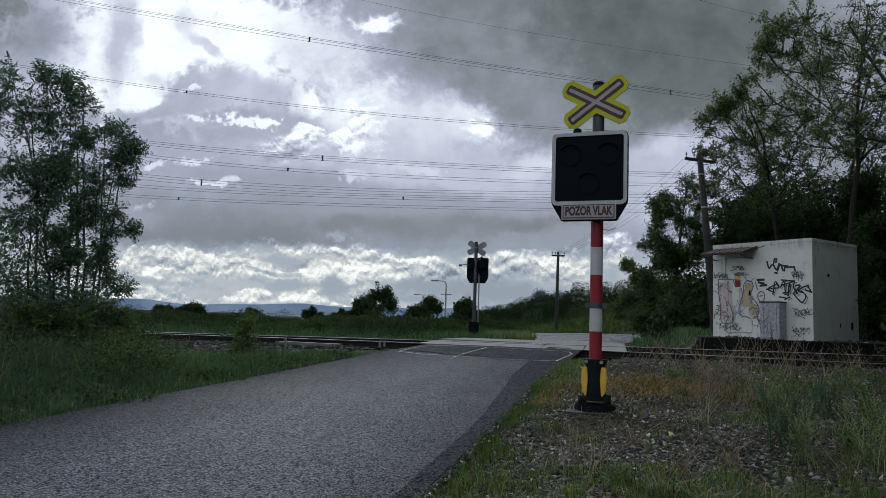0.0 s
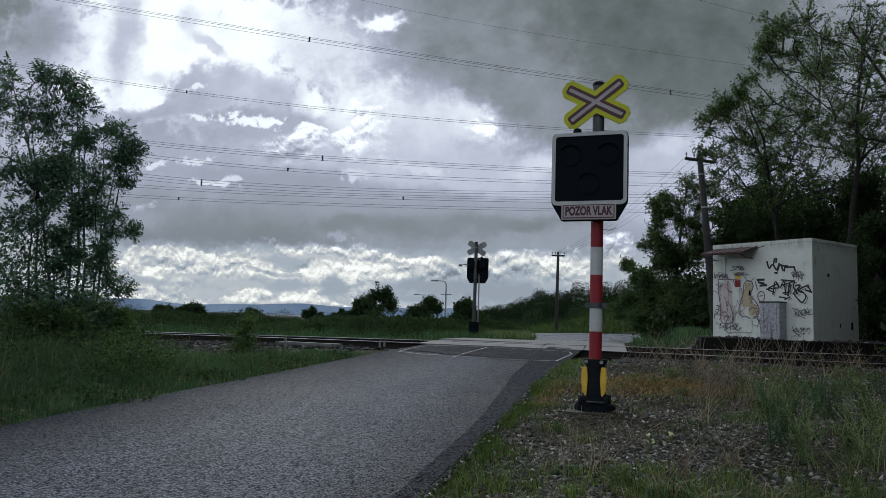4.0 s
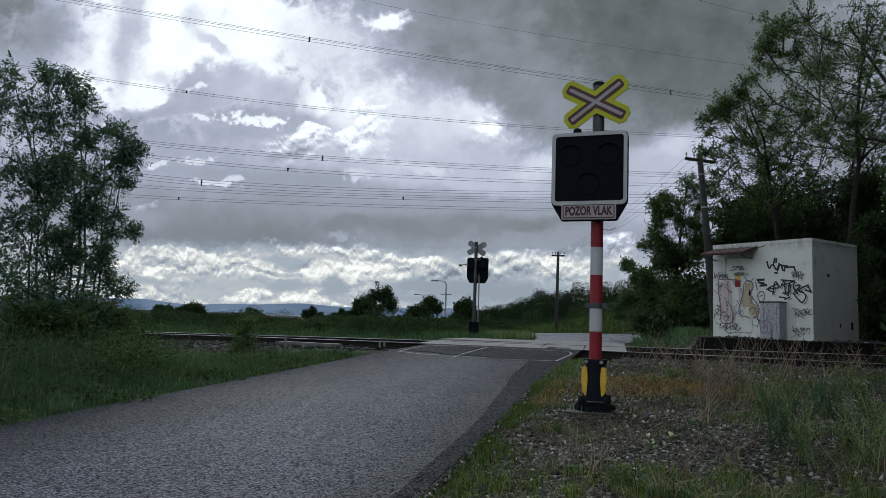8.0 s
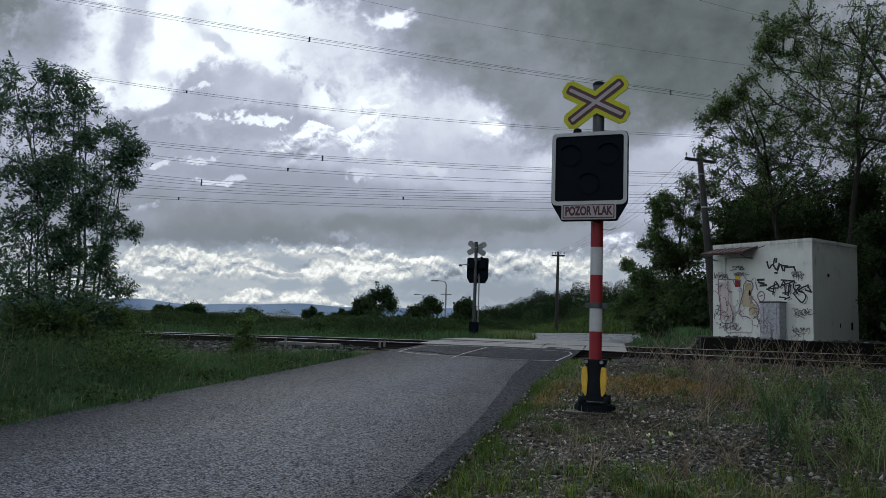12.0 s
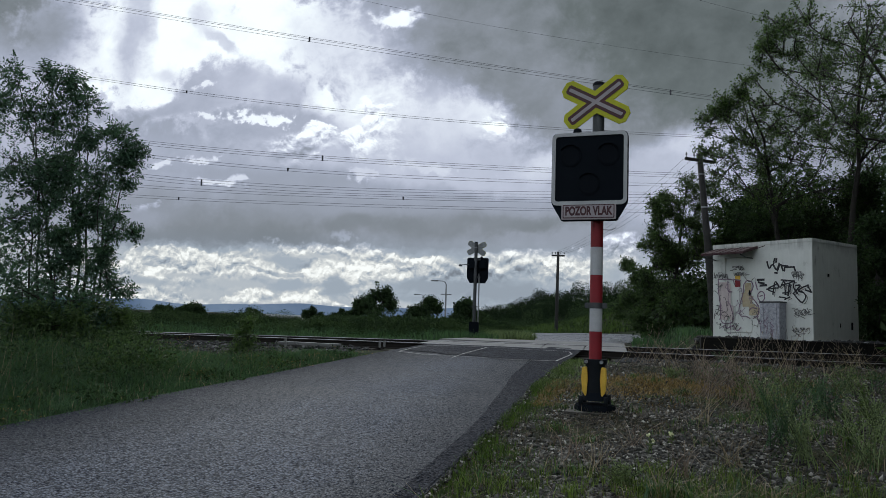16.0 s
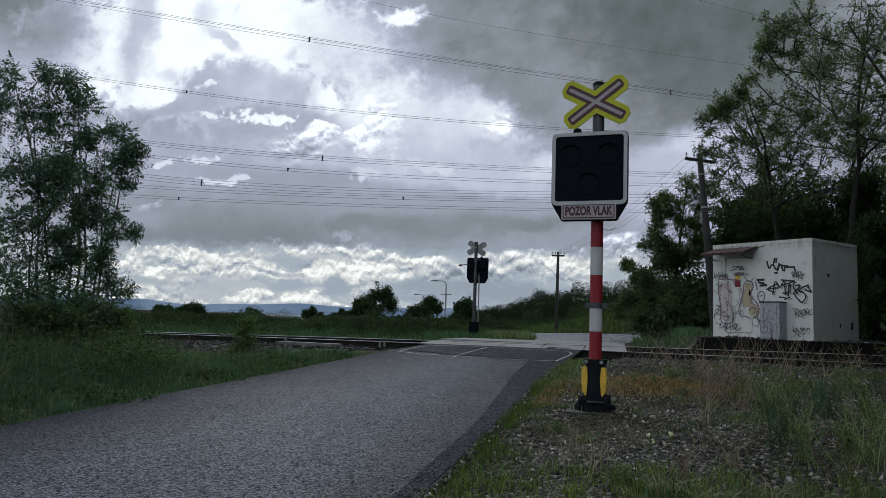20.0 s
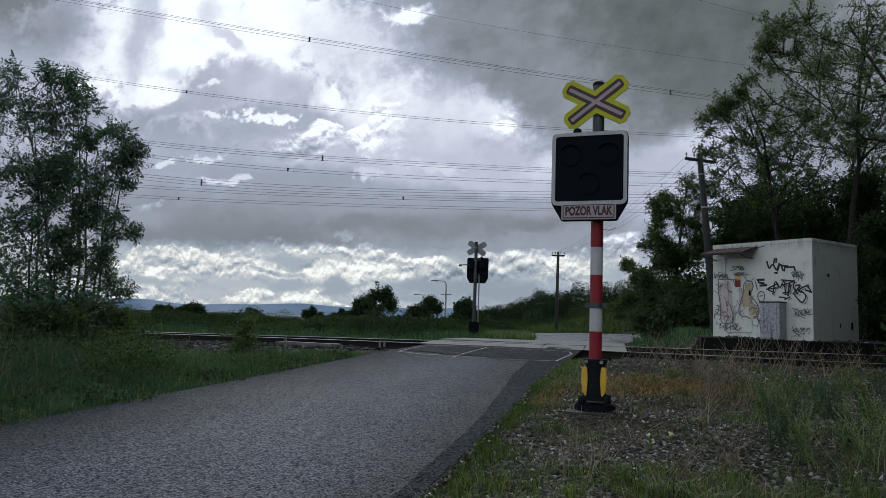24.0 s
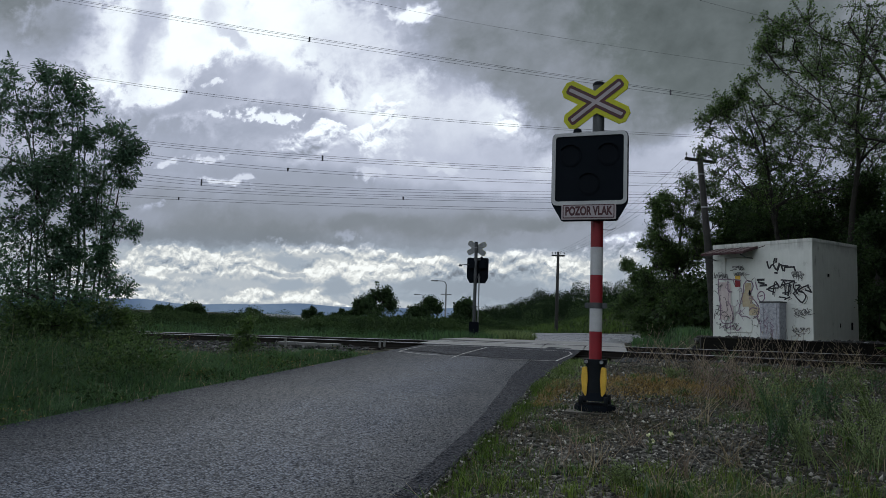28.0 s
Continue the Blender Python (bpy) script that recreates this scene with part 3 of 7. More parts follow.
# ---- lay of the land ----
ROAD_DIR, ROAD_SIDE, ROAD_AT = (0.266, 0.964), (0.964, -0.266), (-0.12, 4.35)
PROFILE_S = (-60, -8, 0, 2, 4, 8.6, 11, 12.6, 17, 26, 60)
PROFILE_Z = (-1.6, -0.32, 0.0, 0.095, 0.18, 0.39, 0.45, 0.49, 0.51, 0.45, 0.4)
TRACK_A, TRACK_B = np.array((8.75, 14.4)), np.array((-8.3, 18.5))
TRACK_WAY = (TRACK_B - TRACK_A) / np.linalg.norm(TRACK_B - TRACK_A)
TRACK_OUT = np.array((-TRACK_WAY[1], TRACK_WAY[0])) * -1.0
TRACK_LEN = float(np.linalg.norm(TRACK_B - TRACK_A))


def road_s(x, y):
    return (x - ROAD_AT[0]) * ROAD_DIR[0] + (y - ROAD_AT[1]) * ROAD_DIR[1]


def road_l(x, y):
    return (x - ROAD_AT[0]) * ROAD_SIDE[0] + (y - ROAD_AT[1]) * ROAD_SIDE[1]


def road_z(s):
    return np.interp(s, PROFILE_S, PROFILE_Z)


def track_st(x, y):
    """Way along the track from its right end, and distance beyond the near rail."""
    dx, dy = x - TRACK_A[0], y - TRACK_A[1]
    return dx * TRACK_WAY[0] + dy * TRACK_WAY[1], dx * TRACK_OUT[0] + dy * TRACK_OUT[1]


def rail_z(along, far=False):
    s = np.clip(along / TRACK_LEN, 0, 1)
    z = 0.4775 - 0.0475 * s + 0.18 * s * (1 - s)
    return z + (0.125 * (1 - s) ** 2 if far else 0.0)


def smooth(a, b, x):
    t = np.clip((x - a) / (b - a), 0, 1)
    return t * t * (3 - 2 * t)


def land_z(x, y):
    """Height of the ground: road ramp, verges, track bed, far flat and the wooded rise."""
    x, y = np.asarray(x, float), np.asarray(y, float)
    s, l = road_s(x, y), road_l(x, y)
    base = road_z(s)
    right = base + 0.105 * smooth(0.0, 1.5, l) - 0.02
    dip = 0.22 * smooth(0.3, 2.2, -3.7 - l)
    left = base - 0.03 - dip
    z = np.where(l > -0.2, right, np.where(l < -3.6, left, base - 0.05))
    along, beyond = track_st(x, y)
    bed = rail_z(along) - 0.2
    near_bed = smooth(-3.6, -1.3, beyond) * (1 - smooth(2.9, 5.5, beyond))
    z = z * (1 - near_bed) + np.where(np.abs(l + 1.8) < 2.4, np.minimum(bed, base - 0.05), bed) * near_bed
    far = smooth(4.5, 9.0, beyond)
    z = z * (1 - far) + 0.38 * far
    raised = smooth(2.25, 2.5, beyond) * smooth(3.3, 3.0, along) * smooth(40, 34, y)
    z = z * (1 - raised) + 0.83 * raised
    z = z - 2.5 * smooth(60, 300, y)
    rise = 7.0 * np.exp(-(((x - 36) / 20) ** 2 + ((y - 115) / 28) ** 2)) + 2.2 * np.exp(-(((x - 17) / 6) ** 2 + ((y - 58) / 9) ** 2))
    fine = 0.03 * np.sin(x * 2.1 + 1.3 * np.sin(y * 1.7)) * np.sin(y * 1.9)
    return z + rise + fine * smooth(0.2, 1.0, np.abs(l + 1.8) - 1.9)


def ground():
    """One sheet from behind the camera to the horizon, finer near by."""
    def steps(lims):
        out = []
        for a, b, st in lims:
            out += list(np.arange(a, b, st))
        return np.array(out + [lims[-1][1]])
    xs = steps([(-4900, -400, 900), (-400, -60, 40), (-60, -16, 3), (-16, 16, 0.25), (16, 60, 3), (60, 400, 20), (400, 4900, 900)])
    ys = steps([(-300, -12, 48), (-12, 2, 1), (2, 26, 0.25), (26, 60, 2), (60, 220, 8), (220, 800, 58), (800, 4900, 820)])
    gx, gy = np.meshgrid(xs, ys)
    gz = land_z(gx, gy)
    nx, ny = len(xs), len(ys)
    v = np.stack([gx, gy, gz], axis=-1).reshape(-1, 3)
    i = (np.arange(ny - 1)[:, None] * nx + np.arange(nx - 1)[None, :]).reshape(-1, 1)
    q = np.concatenate([i, i + 1, i + nx + 1, i + nx], axis=1)
    me = fast_mesh("ground", v, q, M_GROUND)
    me.polygons.foreach_set("use_smooth", [True] * len(me.polygons))
    tagged(part("ground", me, None), "uneven earth and grass verges running out to far fields", "ground", "", "structure")


def cloud_cover():
    prof = [(235, 150), (400, 150), (800, 150), (1600, 150), (2800, 150), (3900, 148), (4300, 135), (4500, 100), (4600, 45), (4640, -60)]
    v, f = [], []
    for y, z in prof:
        w = 0.9 * y + 40
        v += [(-w, y, z), (w, y, z)]
    for i in range(len(prof) - 1):
        f.append((2 * i, 2 * i + 1, 2 * i + 3, 2 * i + 2))
    me = mesh_of("cloud_cover", v, f, cloud_mat(), True)
    return tagged(part("backdrop_clouds", me, None, None, "", pose(*EYE)), "broken grey storm clouds with bright white gaps", "sky", "", "structure")


ground()
clouds = cloud_cover()


def on_track(along, beyond, z):
    q = TRACK_A + TRACK_WAY * along + TRACK_OUT * beyond
    return (q[0], q[1], z)


# ---- road ----
def surf_z(x, y):
    """Height of the road's surface, with its low crown."""
    st = float(road_s(x, y))
    t = min(1.0, max(0.0, float(road_l(x, y)) / left_l(st)))
    return float(road_z(st)) + 0.01 + 0.03 * (1 - (2 * t - 1) ** 2)


def strip(name, rows, material, lift=0.0, across=8):
    """A sheet on the road between two edge lines; rows of left point and right point."""
    v, f = [], []
    for (lx, ly), (rx, ry) in rows:
        for j in range(across + 1):
            t = j / across
            x, y = lx + (rx - lx) * t, ly + (ry - ly) * t
            v.append((x, y, surf_z(x, y) + lift))
    for i in range(len(rows) - 1):
        for j in range(across):
            a = i * (across + 1) + j
            f.append((a, a + 1, a + across + 2, a + across + 1))
    return mesh_of(name, v, f, material, True)


def sl(s, l):
    """Plan point at a way s along the road and l to its right edge's right."""
    return (ROAD_AT[0] + s * ROAD_DIR[0] + l * ROAD_SIDE[0], ROAD_AT[1] + s * ROAD_DIR[1] + l * ROAD_SIDE[1])


def left_l(s):
    return float(np.interp(s, (-20, 0.4, 8.6, 12.6, 16, 30), (-4.3, -3.73, -3.29, -3.3, -3.3, -3.6)))


def right_l(s):
    return np.interp(s, (-3, 0.2, 2.5, 4.3, 5.1, 6.6, 8.4, 9.3, 12), (0.07, 0.06, 0.03, -0.01, -0.03, 0.0, 0.07, 0.1, 0.1))


def road():
    ss = np.concatenate([np.arange(-20, -2, 2.0), np.arange(-2, 11.51, 0.5)])
    rows = [(sl(s, left_l(s) - 0.12), sl(s, float(right_l(s)))) for s in ss]
    r = tagged(part("road", strip("road", rows, M_ASPHALT, 0.0, 24), None), "narrow worn grey asphalt road climbing to the crossing", "road", "", "structure")
    ss = np.arange(-3, 12.5, 0.25)
    edge = [(sl(s, float(np.interp(s, (-3, 0.8, 3, 5.5, 9, 12), (-0.08, -0.1, -0.18, -0.4, -0.58, -0.66))) - 0.012 * math.sin(s * 2.3)), sl(s, float(right_l(s)) - 0.012 - 0.006 * math.sin(s * 5.1))) for s in ss]
    part("edge_patch", strip("edge_patch", edge, M_ASPHALT_NEW, 0.006, 6), None, r, "darker strip of newer asphalt along the edge")
    # last stretch up to the near rail
    v, f = [], []
    for i in range(13):
        l = -3.42 + (0.06 + 3.42) * i / 12
        x0, y0 = sl(11.4, l)
        al = track_st(*sl(12.7, l))[0]
        x1, y1, z1 = on_track(al, -0.045, float(rail_z(al)) - 0.012)
        z0 = surf_z(x0, y0) + 0.003
        for q in range(4):
            t = q / 3
            v.append((x0 + (x1 - x0) * t, y0 + (y1 - y0) * t, z0 + (z1 - z0) * t))
    f = [(4 * i + q, 4 * i + 4 + q, 4 * i + 5 + q, 4 * i + 1 + q) for i in range(12) for q in range(3)]
    part("approach", mesh_of("approach", v, f, M_ASPHALT_NEW, True), None, r, "dark asphalt laid up to the rail")
    # dark patch before the rails with worn white lines round it
    ls = np.linspace(-3.28, -0.1, 28)
    rows = [(sl(float(np.interp(l, (-3.3, -2.6, -2.0, -0.1), (9.6, 8.75, 8.3, 8.2))) + 0.1 * math.sin(l * 2.1) + 0.08 * math.sin(l * 7.0), l), sl(11.4, l)) for l in ls]
    part("crossing_patch", strip("crossing_patch", rows, M_ASPHALT_NEW, 0.011, 20), None, r, "dark asphalt patch")
    def line(a, b, w):
        n = 8
        d = Vector((b[0] - a[0], b[1] - a[1])).normalized()
        o = Vector((-d.y, d.x)) * w / 2
        rows = []
        for i in range(n + 1):
            q = Vector((a[0] + (b[0] - a[0]) * i / n, a[1] + (b[1] - a[1]) * i / n))
            rows.append(((q.x + o.x, q.y + o.y), (q.x - o.x, q.y - o.y)))
        me = strip("painted_line", rows, M_PAINT_LINE, 0.018, 1)
        part("painted_line", me, None, r, "worn white paint")
    c = [(-0.76, 13.51), (-0.6, 14.45), (-0.4, 15.19), (-0.04, 15.63), (0.87, 15.28), (1.34, 15.1), (1.79, 14.91), (2.45, 14.95), (2.7, 14.84), (2.63, 14.2), (2.03, 12.4), (1.73, 12.34), (1.19, 12.3), (0.62, 12.5), (-0.33, 12.87), (-0.76, 13.51)]
    for p, q in zip(c, c[1:]):
        line(p, q, 0.036)
    c = [(0.22, 12.3), (0.53, 13.42), (1.0, 15.13)]
    for p, q in zip(c, c[1:]):
        line(p, q, 0.036)
    # beyond the rails
    left = [sl(16.3, -1.6), sl(20, -2.0), (3.2, 29.00), (4.45, 36.00), (7.69, 42.00), (13.07, 47.00), (21.47, 52.00)]
    right = [sl(17.0, 0.8), sl(20, 1.2), (7.03, 26.00), (8.82, 30.00), (10.80, 34.00), (13.28, 38.00), (18.01, 42.00)]
    v, f = [], []
    for a, b in zip(left, right):
        v += [(*a, 0.53), (*b, 0.53), (*a, 0.2), (*b, 0.2)]
    for i in range(0, 4 * (len(left) - 1), 4):
        f += [(i, i + 1, i + 5, i + 4), (i + 2, i, i + 4, i + 6), (i + 1, i + 3, i + 7, i + 5)]
    f += [(0, 2, 3, 1), (len(v) - 4, len(v) - 3, len(v) - 1, len(v) - 2)]
    tagged(part("road_beyond", mesh_of("road_beyond", v, f, M_ASPHALT_WET), None), "pale wet asphalt road bending away past the crossing", "road", "", "structure")


road()


# ---- railway ----
RAIL_OUT = [(-0.07, -0.16), (0.07, -0.16), (0.07, -0.145), (0.012, -0.125), (0.012, -0.045), (0.036, -0.03), (0.036, -0.009), (0.028, 0.0), (-0.028, 0.0), (-0.036, -0.009), (-0.036, -0.03), (-0.012, -0.045), (-0.012, -0.125), (-0.07, -0.145)]


def railway():
    t = thing("railway_track", Matrix(), "single railway track with rusty rails on dark sleepers", "railway track")
    for far in (False, True):
        off = 1.5 if far else 0.0
        al = [-25, -12, -4] + list(np.arange(0, TRACK_LEN + 0.1, 1.1)) + [25, 35, 60, 120]
        v, f = [], []
        n = len(RAIL_OUT)
        for a in al:
            z = float(rail_z(a, far)) - 0.0009 * max(0, a - 20)
            for o, h in RAIL_OUT:
                v.append(on_track(a, off + o, z + h))
        for i in range(len(al) - 1):
            for j in range(n):
                a0, a1 = i * n + j, i * n + (j + 1) % n
                f.append((a0, a1, a1 + n, a0 + n))
        me = mesh_of("rail", v, f, [M_RAIL_SIDE, M_RAIL_TOP])
        idx = [1 if (k % n) in (6, 7, 8) else 0 for k in range(len(f))]
        me.polygons.foreach_set("material_index", idx)
        part("rail", me, None, t)
    me = None
    ang = math.atan2(TRACK_WAY[1], TRACK_WAY[0])
    for i in range(90):
        a = -8 + i * 0.62
        zn, zf = float(rail_z(a)), float(rail_z(a, True))
        if me is None:
            bm = box(0.25, 2.5, 0.16, (0, 0, 0), 0.012)
            me = bpy.data.meshes.new("sleeper")
            bm.to_mesh(me)
            bm.free()
            me.materials.append(M_SLEEPER)
        q = on_track(a, 0.75, (zn + zf) / 2 - 0.245 - 0.0009 * max(0, a - 20))
        part("sleeper", me, None, t, "", Matrix.Translation(q) @ pose(0, 0, 0, 0, 0, math.degrees(ang)) @ pose(0, 0, 0, -math.degrees(math.atan((zf - zn) / 1.5)), 0, 0))


railway()


def crossing():
    """Concrete panels outside and between the rails."""
    t = thing("crossing_deck", Matrix(), "pale concrete level crossing panels between the rails", "level crossing")
    a0 = track_st(*sl(12.9, 1.05))[0]
    a1 = track_st(*sl(13.6, -3.75))[0]
    n = 5
    for b0, b1 in ((0.06, 1.44), (1.56, 2.3)):
        for i in range(n):
            s0, s1 = a0 + (a1 - a0) * i / n + 0.01, a0 + (a1 - a0) * (i + 1) / n - 0.01
            bm = bmesh.new()
            ring = []
            for a, b in ((s0, b0), (s1, b0), (s1, b1), (s0, b1)):
                zz = float(rail_z(a)) * (1 - np.clip(b / 1.5, 0, 1)) + float(rail_z(a, True)) * np.clip(b / 1.5, 0, 1)
                if b < 0:
                    zz -= 0.02
                ring.append(bm.verts.new(on_track(a, b, zz - 0.012)))
            face = bm.faces.new(ring)
            ex = bmesh.ops.extrude_face_region(bm, geom=[face])
            for q in ex["geom"]:
                if isinstance(q, bmesh.types.BMVert):
                    q.co.z -= 0.14
            bmesh.ops.recalc_face_normals(bm, faces=bm.faces[:])
            bmesh.ops.bevel(bm, geom=bm.edges[:], offset=0.012, segments=1, affect="EDGES")
            part("panel", bm, M_CONCRETE, t)
    # concrete apron behind the far rail
    bm = bmesh.new()
    p = [on_track(a0, 2.32, 0.0), on_track(a1, 2.32, 0.0), (*sl(16.3, -3.6), 0), (*sl(17.4, 0.9), 0)]
    vs = [bm.verts.new((x, y, 0.545)) for x, y, _ in p]
    fc = bm.faces.new(vs)
    ex = bmesh.ops.extrude_face_region(bm, geom=[fc])
    for q in ex["geom"]:
        if isinstance(q, bmesh.types.BMVert):
            q.co.z -= 0.2
    bmesh.ops.recalc_face_normals(bm, faces=bm.faces[:])
    part("apron", bm, M_CONCRETE, t)


crossing()


# ---- warning signals ----
def cross_outline(arm, half, cut):
    """Outline of a St Andrew's cross with clipped ends, arms at 31 degrees."""
    a = radians(33)
    out = []
    quads = [a, math.pi - a, math.pi + a, 2 * math.pi - a]
    for i, q in enumerate(quads):
        d, nrm = Vector((math.cos(q), math.sin(q))), Vector((-math.sin(q), math.cos(q)))
        pts = [d * (arm - cut) - nrm * half, d * arm - nrm * (half - cut), d * arm + nrm * (half - cut), d * (arm - cut) + nrm * half]
        out += [(w.x, w.y) for w in pts]
        nq = quads[(i + 1) % 4] + (2 * math.pi if i == 3 else 0)
        gap = (nq - q) / 2
        rr = half / math.sin(gap)
        mid = q + gap
        out.append((rr * math.cos(mid), rr * math.sin(mid)))
    return out


def text_mesh(body, size, depth):
    cu = bpy.data.curves.new("letters", "FONT")
    cu.body, cu.size, cu.extrude, cu.offset = body, size, depth, 0.0055
    cu.align_x, cu.align_y = "CENTER", "CENTER"
    tmp = bpy.data.objects.new("letters_tmp", cu)
    scene.collection.objects.link(tmp)
    me = bpy.data.meshes.new_from_object(tmp.evaluated_get(bpy.context.evaluated_depsgraph_get()))
    bpy.data.objects.remove(tmp)
    return me


def warning_signal(m, label, banded=True):
    t = thing("crossing_signal", m, label, "crossing signal", "crossing signals")
    part("foundation", box(0.7, 0.58, 0.3, (0.06, 0.0, -0.178), 0.03), M_CONCRETE_OLD, t, "weathered concrete block")
    bm = cyl(0.205, 0.2, 0.07, (0, 0, -0.035), 8, None, None, 0.01)
    cyl(0.15, 0.1, 0.08, (0, 0, 0.075), 20, bm)
    part("flange", bm, M_BLACK, t)
    for i in range(4):
        a = radians(45 + 90 * i)
        part("bolt", cyl(0.024, 0.022, 0.09, (0.172 * math.cos(a), 0.172 * math.sin(a), 0.03), 6), M_BLACK_RUBBER, t)
    part("pole", cyl(0.06, 0.06, 3.22, (0, 0, 0.1), 28), M_STEEL_GREY, t)
    cap = cyl(0.064, 0.064, 0.05, (0, 0, 3.29), 28, None, None, 0.012)
    part("cap", cap, M_BLACK_RUBBER, t)
    edges = [(0.47, 0.755, M_RED, "red_band"), (0.755, 1.04, M_WHITE, "white_band"), (1.04, 1.325, M_RED, "red_band"), (1.325, 1.61, M_WHITE, "white_band"), (1.61, 1.93, M_RED, "red_band")]
    for a, b, mm, nm in edges if banded else []:
        part(nm, cyl(0.063, 0.063, b - a - 0.002, (0, 0, a), 28), mm, t)
    clamp = part("clamp", cyl(0.071, 0.071, 0.06, (0, 0, 0.985), 24, None, None, 0.006), M_STEEL_GREY, t)
    part("clamp_ear", box(0.05, 0.05, 0.055, (0.085, -0.01, 1.015), 0.006), M_STEEL_GREY, clamp)
    part("clamp_ear", box(0.05, 0.05, 0.055, (-0.085, -0.01, 1.015), 0.006), M_STEEL_GREY, clamp)
    # padded cover round the foot with two yellow side panels
    bm = cyl(0.105, 0.095, 0.38, (0, 0, 0.08), 24, None, None, 0.01)
    cyl(0.115, 0.115, 0.05, (0, 0, 0.43), 24, bm)
    cover = part("foot_cover", bm, M_BLACK_RUBBER, t, "black protective cover")
    for sgn in (-1, 1):
        out = [(sgn * 0.075, 0.10), (sgn * 0.112, 0.16), (sgn * 0.125, 0.28), (sgn * 0.118, 0.4), (sgn * 0.07, 0.405), (sgn * 0.06, 0.28)]
        part("yellow_panel", prism(out, -0.095, -0.055, 0.006), M_YELLOW_WARM if banded else M_BLACK_RUBBER, cover, "padded side panel")
        part("strap_bolt", cyl(0.018, 0.018, 0.03, (sgn * 0.075, -0.1, 0.455), 10, None, pose(0, 0, 0, 90)), M_GALV, cover)
    # lamp board
    zc = 2.435
    body = prism(rounded(0.765, 0.76, 0.055), -0.17, -0.085, 0.008)
    board = part("lamp_board", body, M_BLACK, t, "black lamp board", pose(-0.065, 0, -0.04))
    low = [(-0.38, 2.085), (-0.275, 1.905), (0.275, 1.905), (0.38, 2.085)]
    part("board_skirt", prism(low, -0.168, -0.09, 0.006), M_BLACK, board)
    bm = bmesh.new()
    o, q = rounded(0.755, 0.75, 0.06), rounded(0.683, 0.672, 0.028)
    vo = [bm.verts.new((x, -0.174, z + zc)) for x, z in o]
    vi = [bm.verts.new((x, -0.174, z + zc + 0.002)) for x, z in q]
    fs = [bm.faces.new((vo[i], vo[(i + 1) % len(o)], vi[(i + 1) % len(o)], vi[i])) for i in range(len(o))]
    ex = bmesh.ops.extrude_face_region(bm, geom=fs)
    for w in ex["geom"]:
        if isinstance(w, bmesh.types.BMVert):
            w.co.y -= 0.008
    bmesh.ops.recalc_face_normals(bm, faces=bm.faces[:])
    part("board_border", bm, M_WHITE, board, "white reflective border")
    for w in board.data.vertices:
        w.co.z += zc
    for x, z in ((-0.19, 2.57), (0.19, 2.57), (0.0, 2.27)):
        lamp = part("lamp", cyl(0.115, 0.112, 0.012, (x, -0.166, z), 28, None, pose(0, 0, 0, 90), 0.003), M_BLACK, board)
        part("lens", cyl(0.1, 0.095, 0.004, (x, -0.1775, z), 28, None, pose(0, 0, 0, 90)), M_LENS, lamp, "unlit dark red lens")
        hv, hf = [], []
        for i in range(17):
            a = radians(35 + 110 * i / 16)
            for yy, rr in ((-0.168, 0.12), (-0.2, 0.117), (-0.2, 0.113), (-0.168, 0.116)):
                hv.append((x + rr * math.cos(a), yy, z + rr * math.sin(a)))
        for i in range(16):
            for j in range(4):
                hf.append((4 * i + j, 4 * i + (j + 1) % 4, 4 * i + 4 + (j + 1) % 4, 4 * i + 4 + j))
        part("hood", mesh_of("hood", hv, hf, M_BLACK, True), None, lamp)
    plate = part("plate", prism(rounded(0.545, 0.165, 0.012), -0.18, -0.169, 0.002), M_SIGN_WHITE, board, "pale red-rimmed plate")
    rim = part("plate_rim", prism(rounded(0.515, 0.138, 0.01), -0.1825, -0.178), M_SIGN_RED, plate)
    face = part("plate_face", prism(rounded(0.497, 0.12, 0.008), -0.1845, -0.181), M_SIGN_WHITE, plate)
    for ob in (plate, rim, face):
        for w in ob.data.vertices:
            w.co.z += 1.995
    lt = text_mesh("POZOR VLAK", 0.121, 0.001)
    lt.materials.append(M_SIGN_RED)
    part("lettering", lt, None, plate, "dark red capital letters", Matrix.Translation((0, -0.186, 1.995)) @ pose(0, 0, 0, 90) @ Matrix.Diagonal((0.63, 1.0, 1.0, 1.0)))
    # housings on the back of the board
    for x in (-0.18, 0.18):
        part("lamp_housing", box(0.26, 0.14, 0.3, (x, -0.02, 2.55), 0.03), M_BLACK, board)
    part("bracket", box(0.2, 0.1, 0.06, (0, -0.06, 2.75), 0.006), M_STEEL_GREY, board)
    part("bracket", box(0.2, 0.1, 0.06, (0, -0.06, 2.12), 0.006), M_STEEL_GREY, board)
    part("bell", cyl(0.05, 0.035, 0.05, (-0.13, -0.12, 2.815), 16, None, None, 0.008), M_BLACK, board)
    # cross
    zx = 3.11
    shift = lambda ob: [setattr(w.co, "z", w.co.z + zx) for w in ob.data.vertices]
    cr = part("warning_cross", prism(cross_outline(0.375, 0.1, 0.05), -0.085, -0.07, 0.002), M_YELLOW, t, "fluorescent yellow diagonal cross", pose(-0.02, 0, zx) @ pose(0, 0, 0, 0, -4, 0) @ pose(0, 0, -zx))
    shift(cr)
    red = part("cross_rim", prism(cross_outline(0.332, 0.05, 0.018), -0.0885, -0.084), M_SIGN_RED, cr)
    shift(red)
    wh = part("cross_bar", prism(cross_outline(0.308, 0.018, 0.006), -0.0915, -0.0875), M_SIGN_WHITE, cr)
    shift(wh)
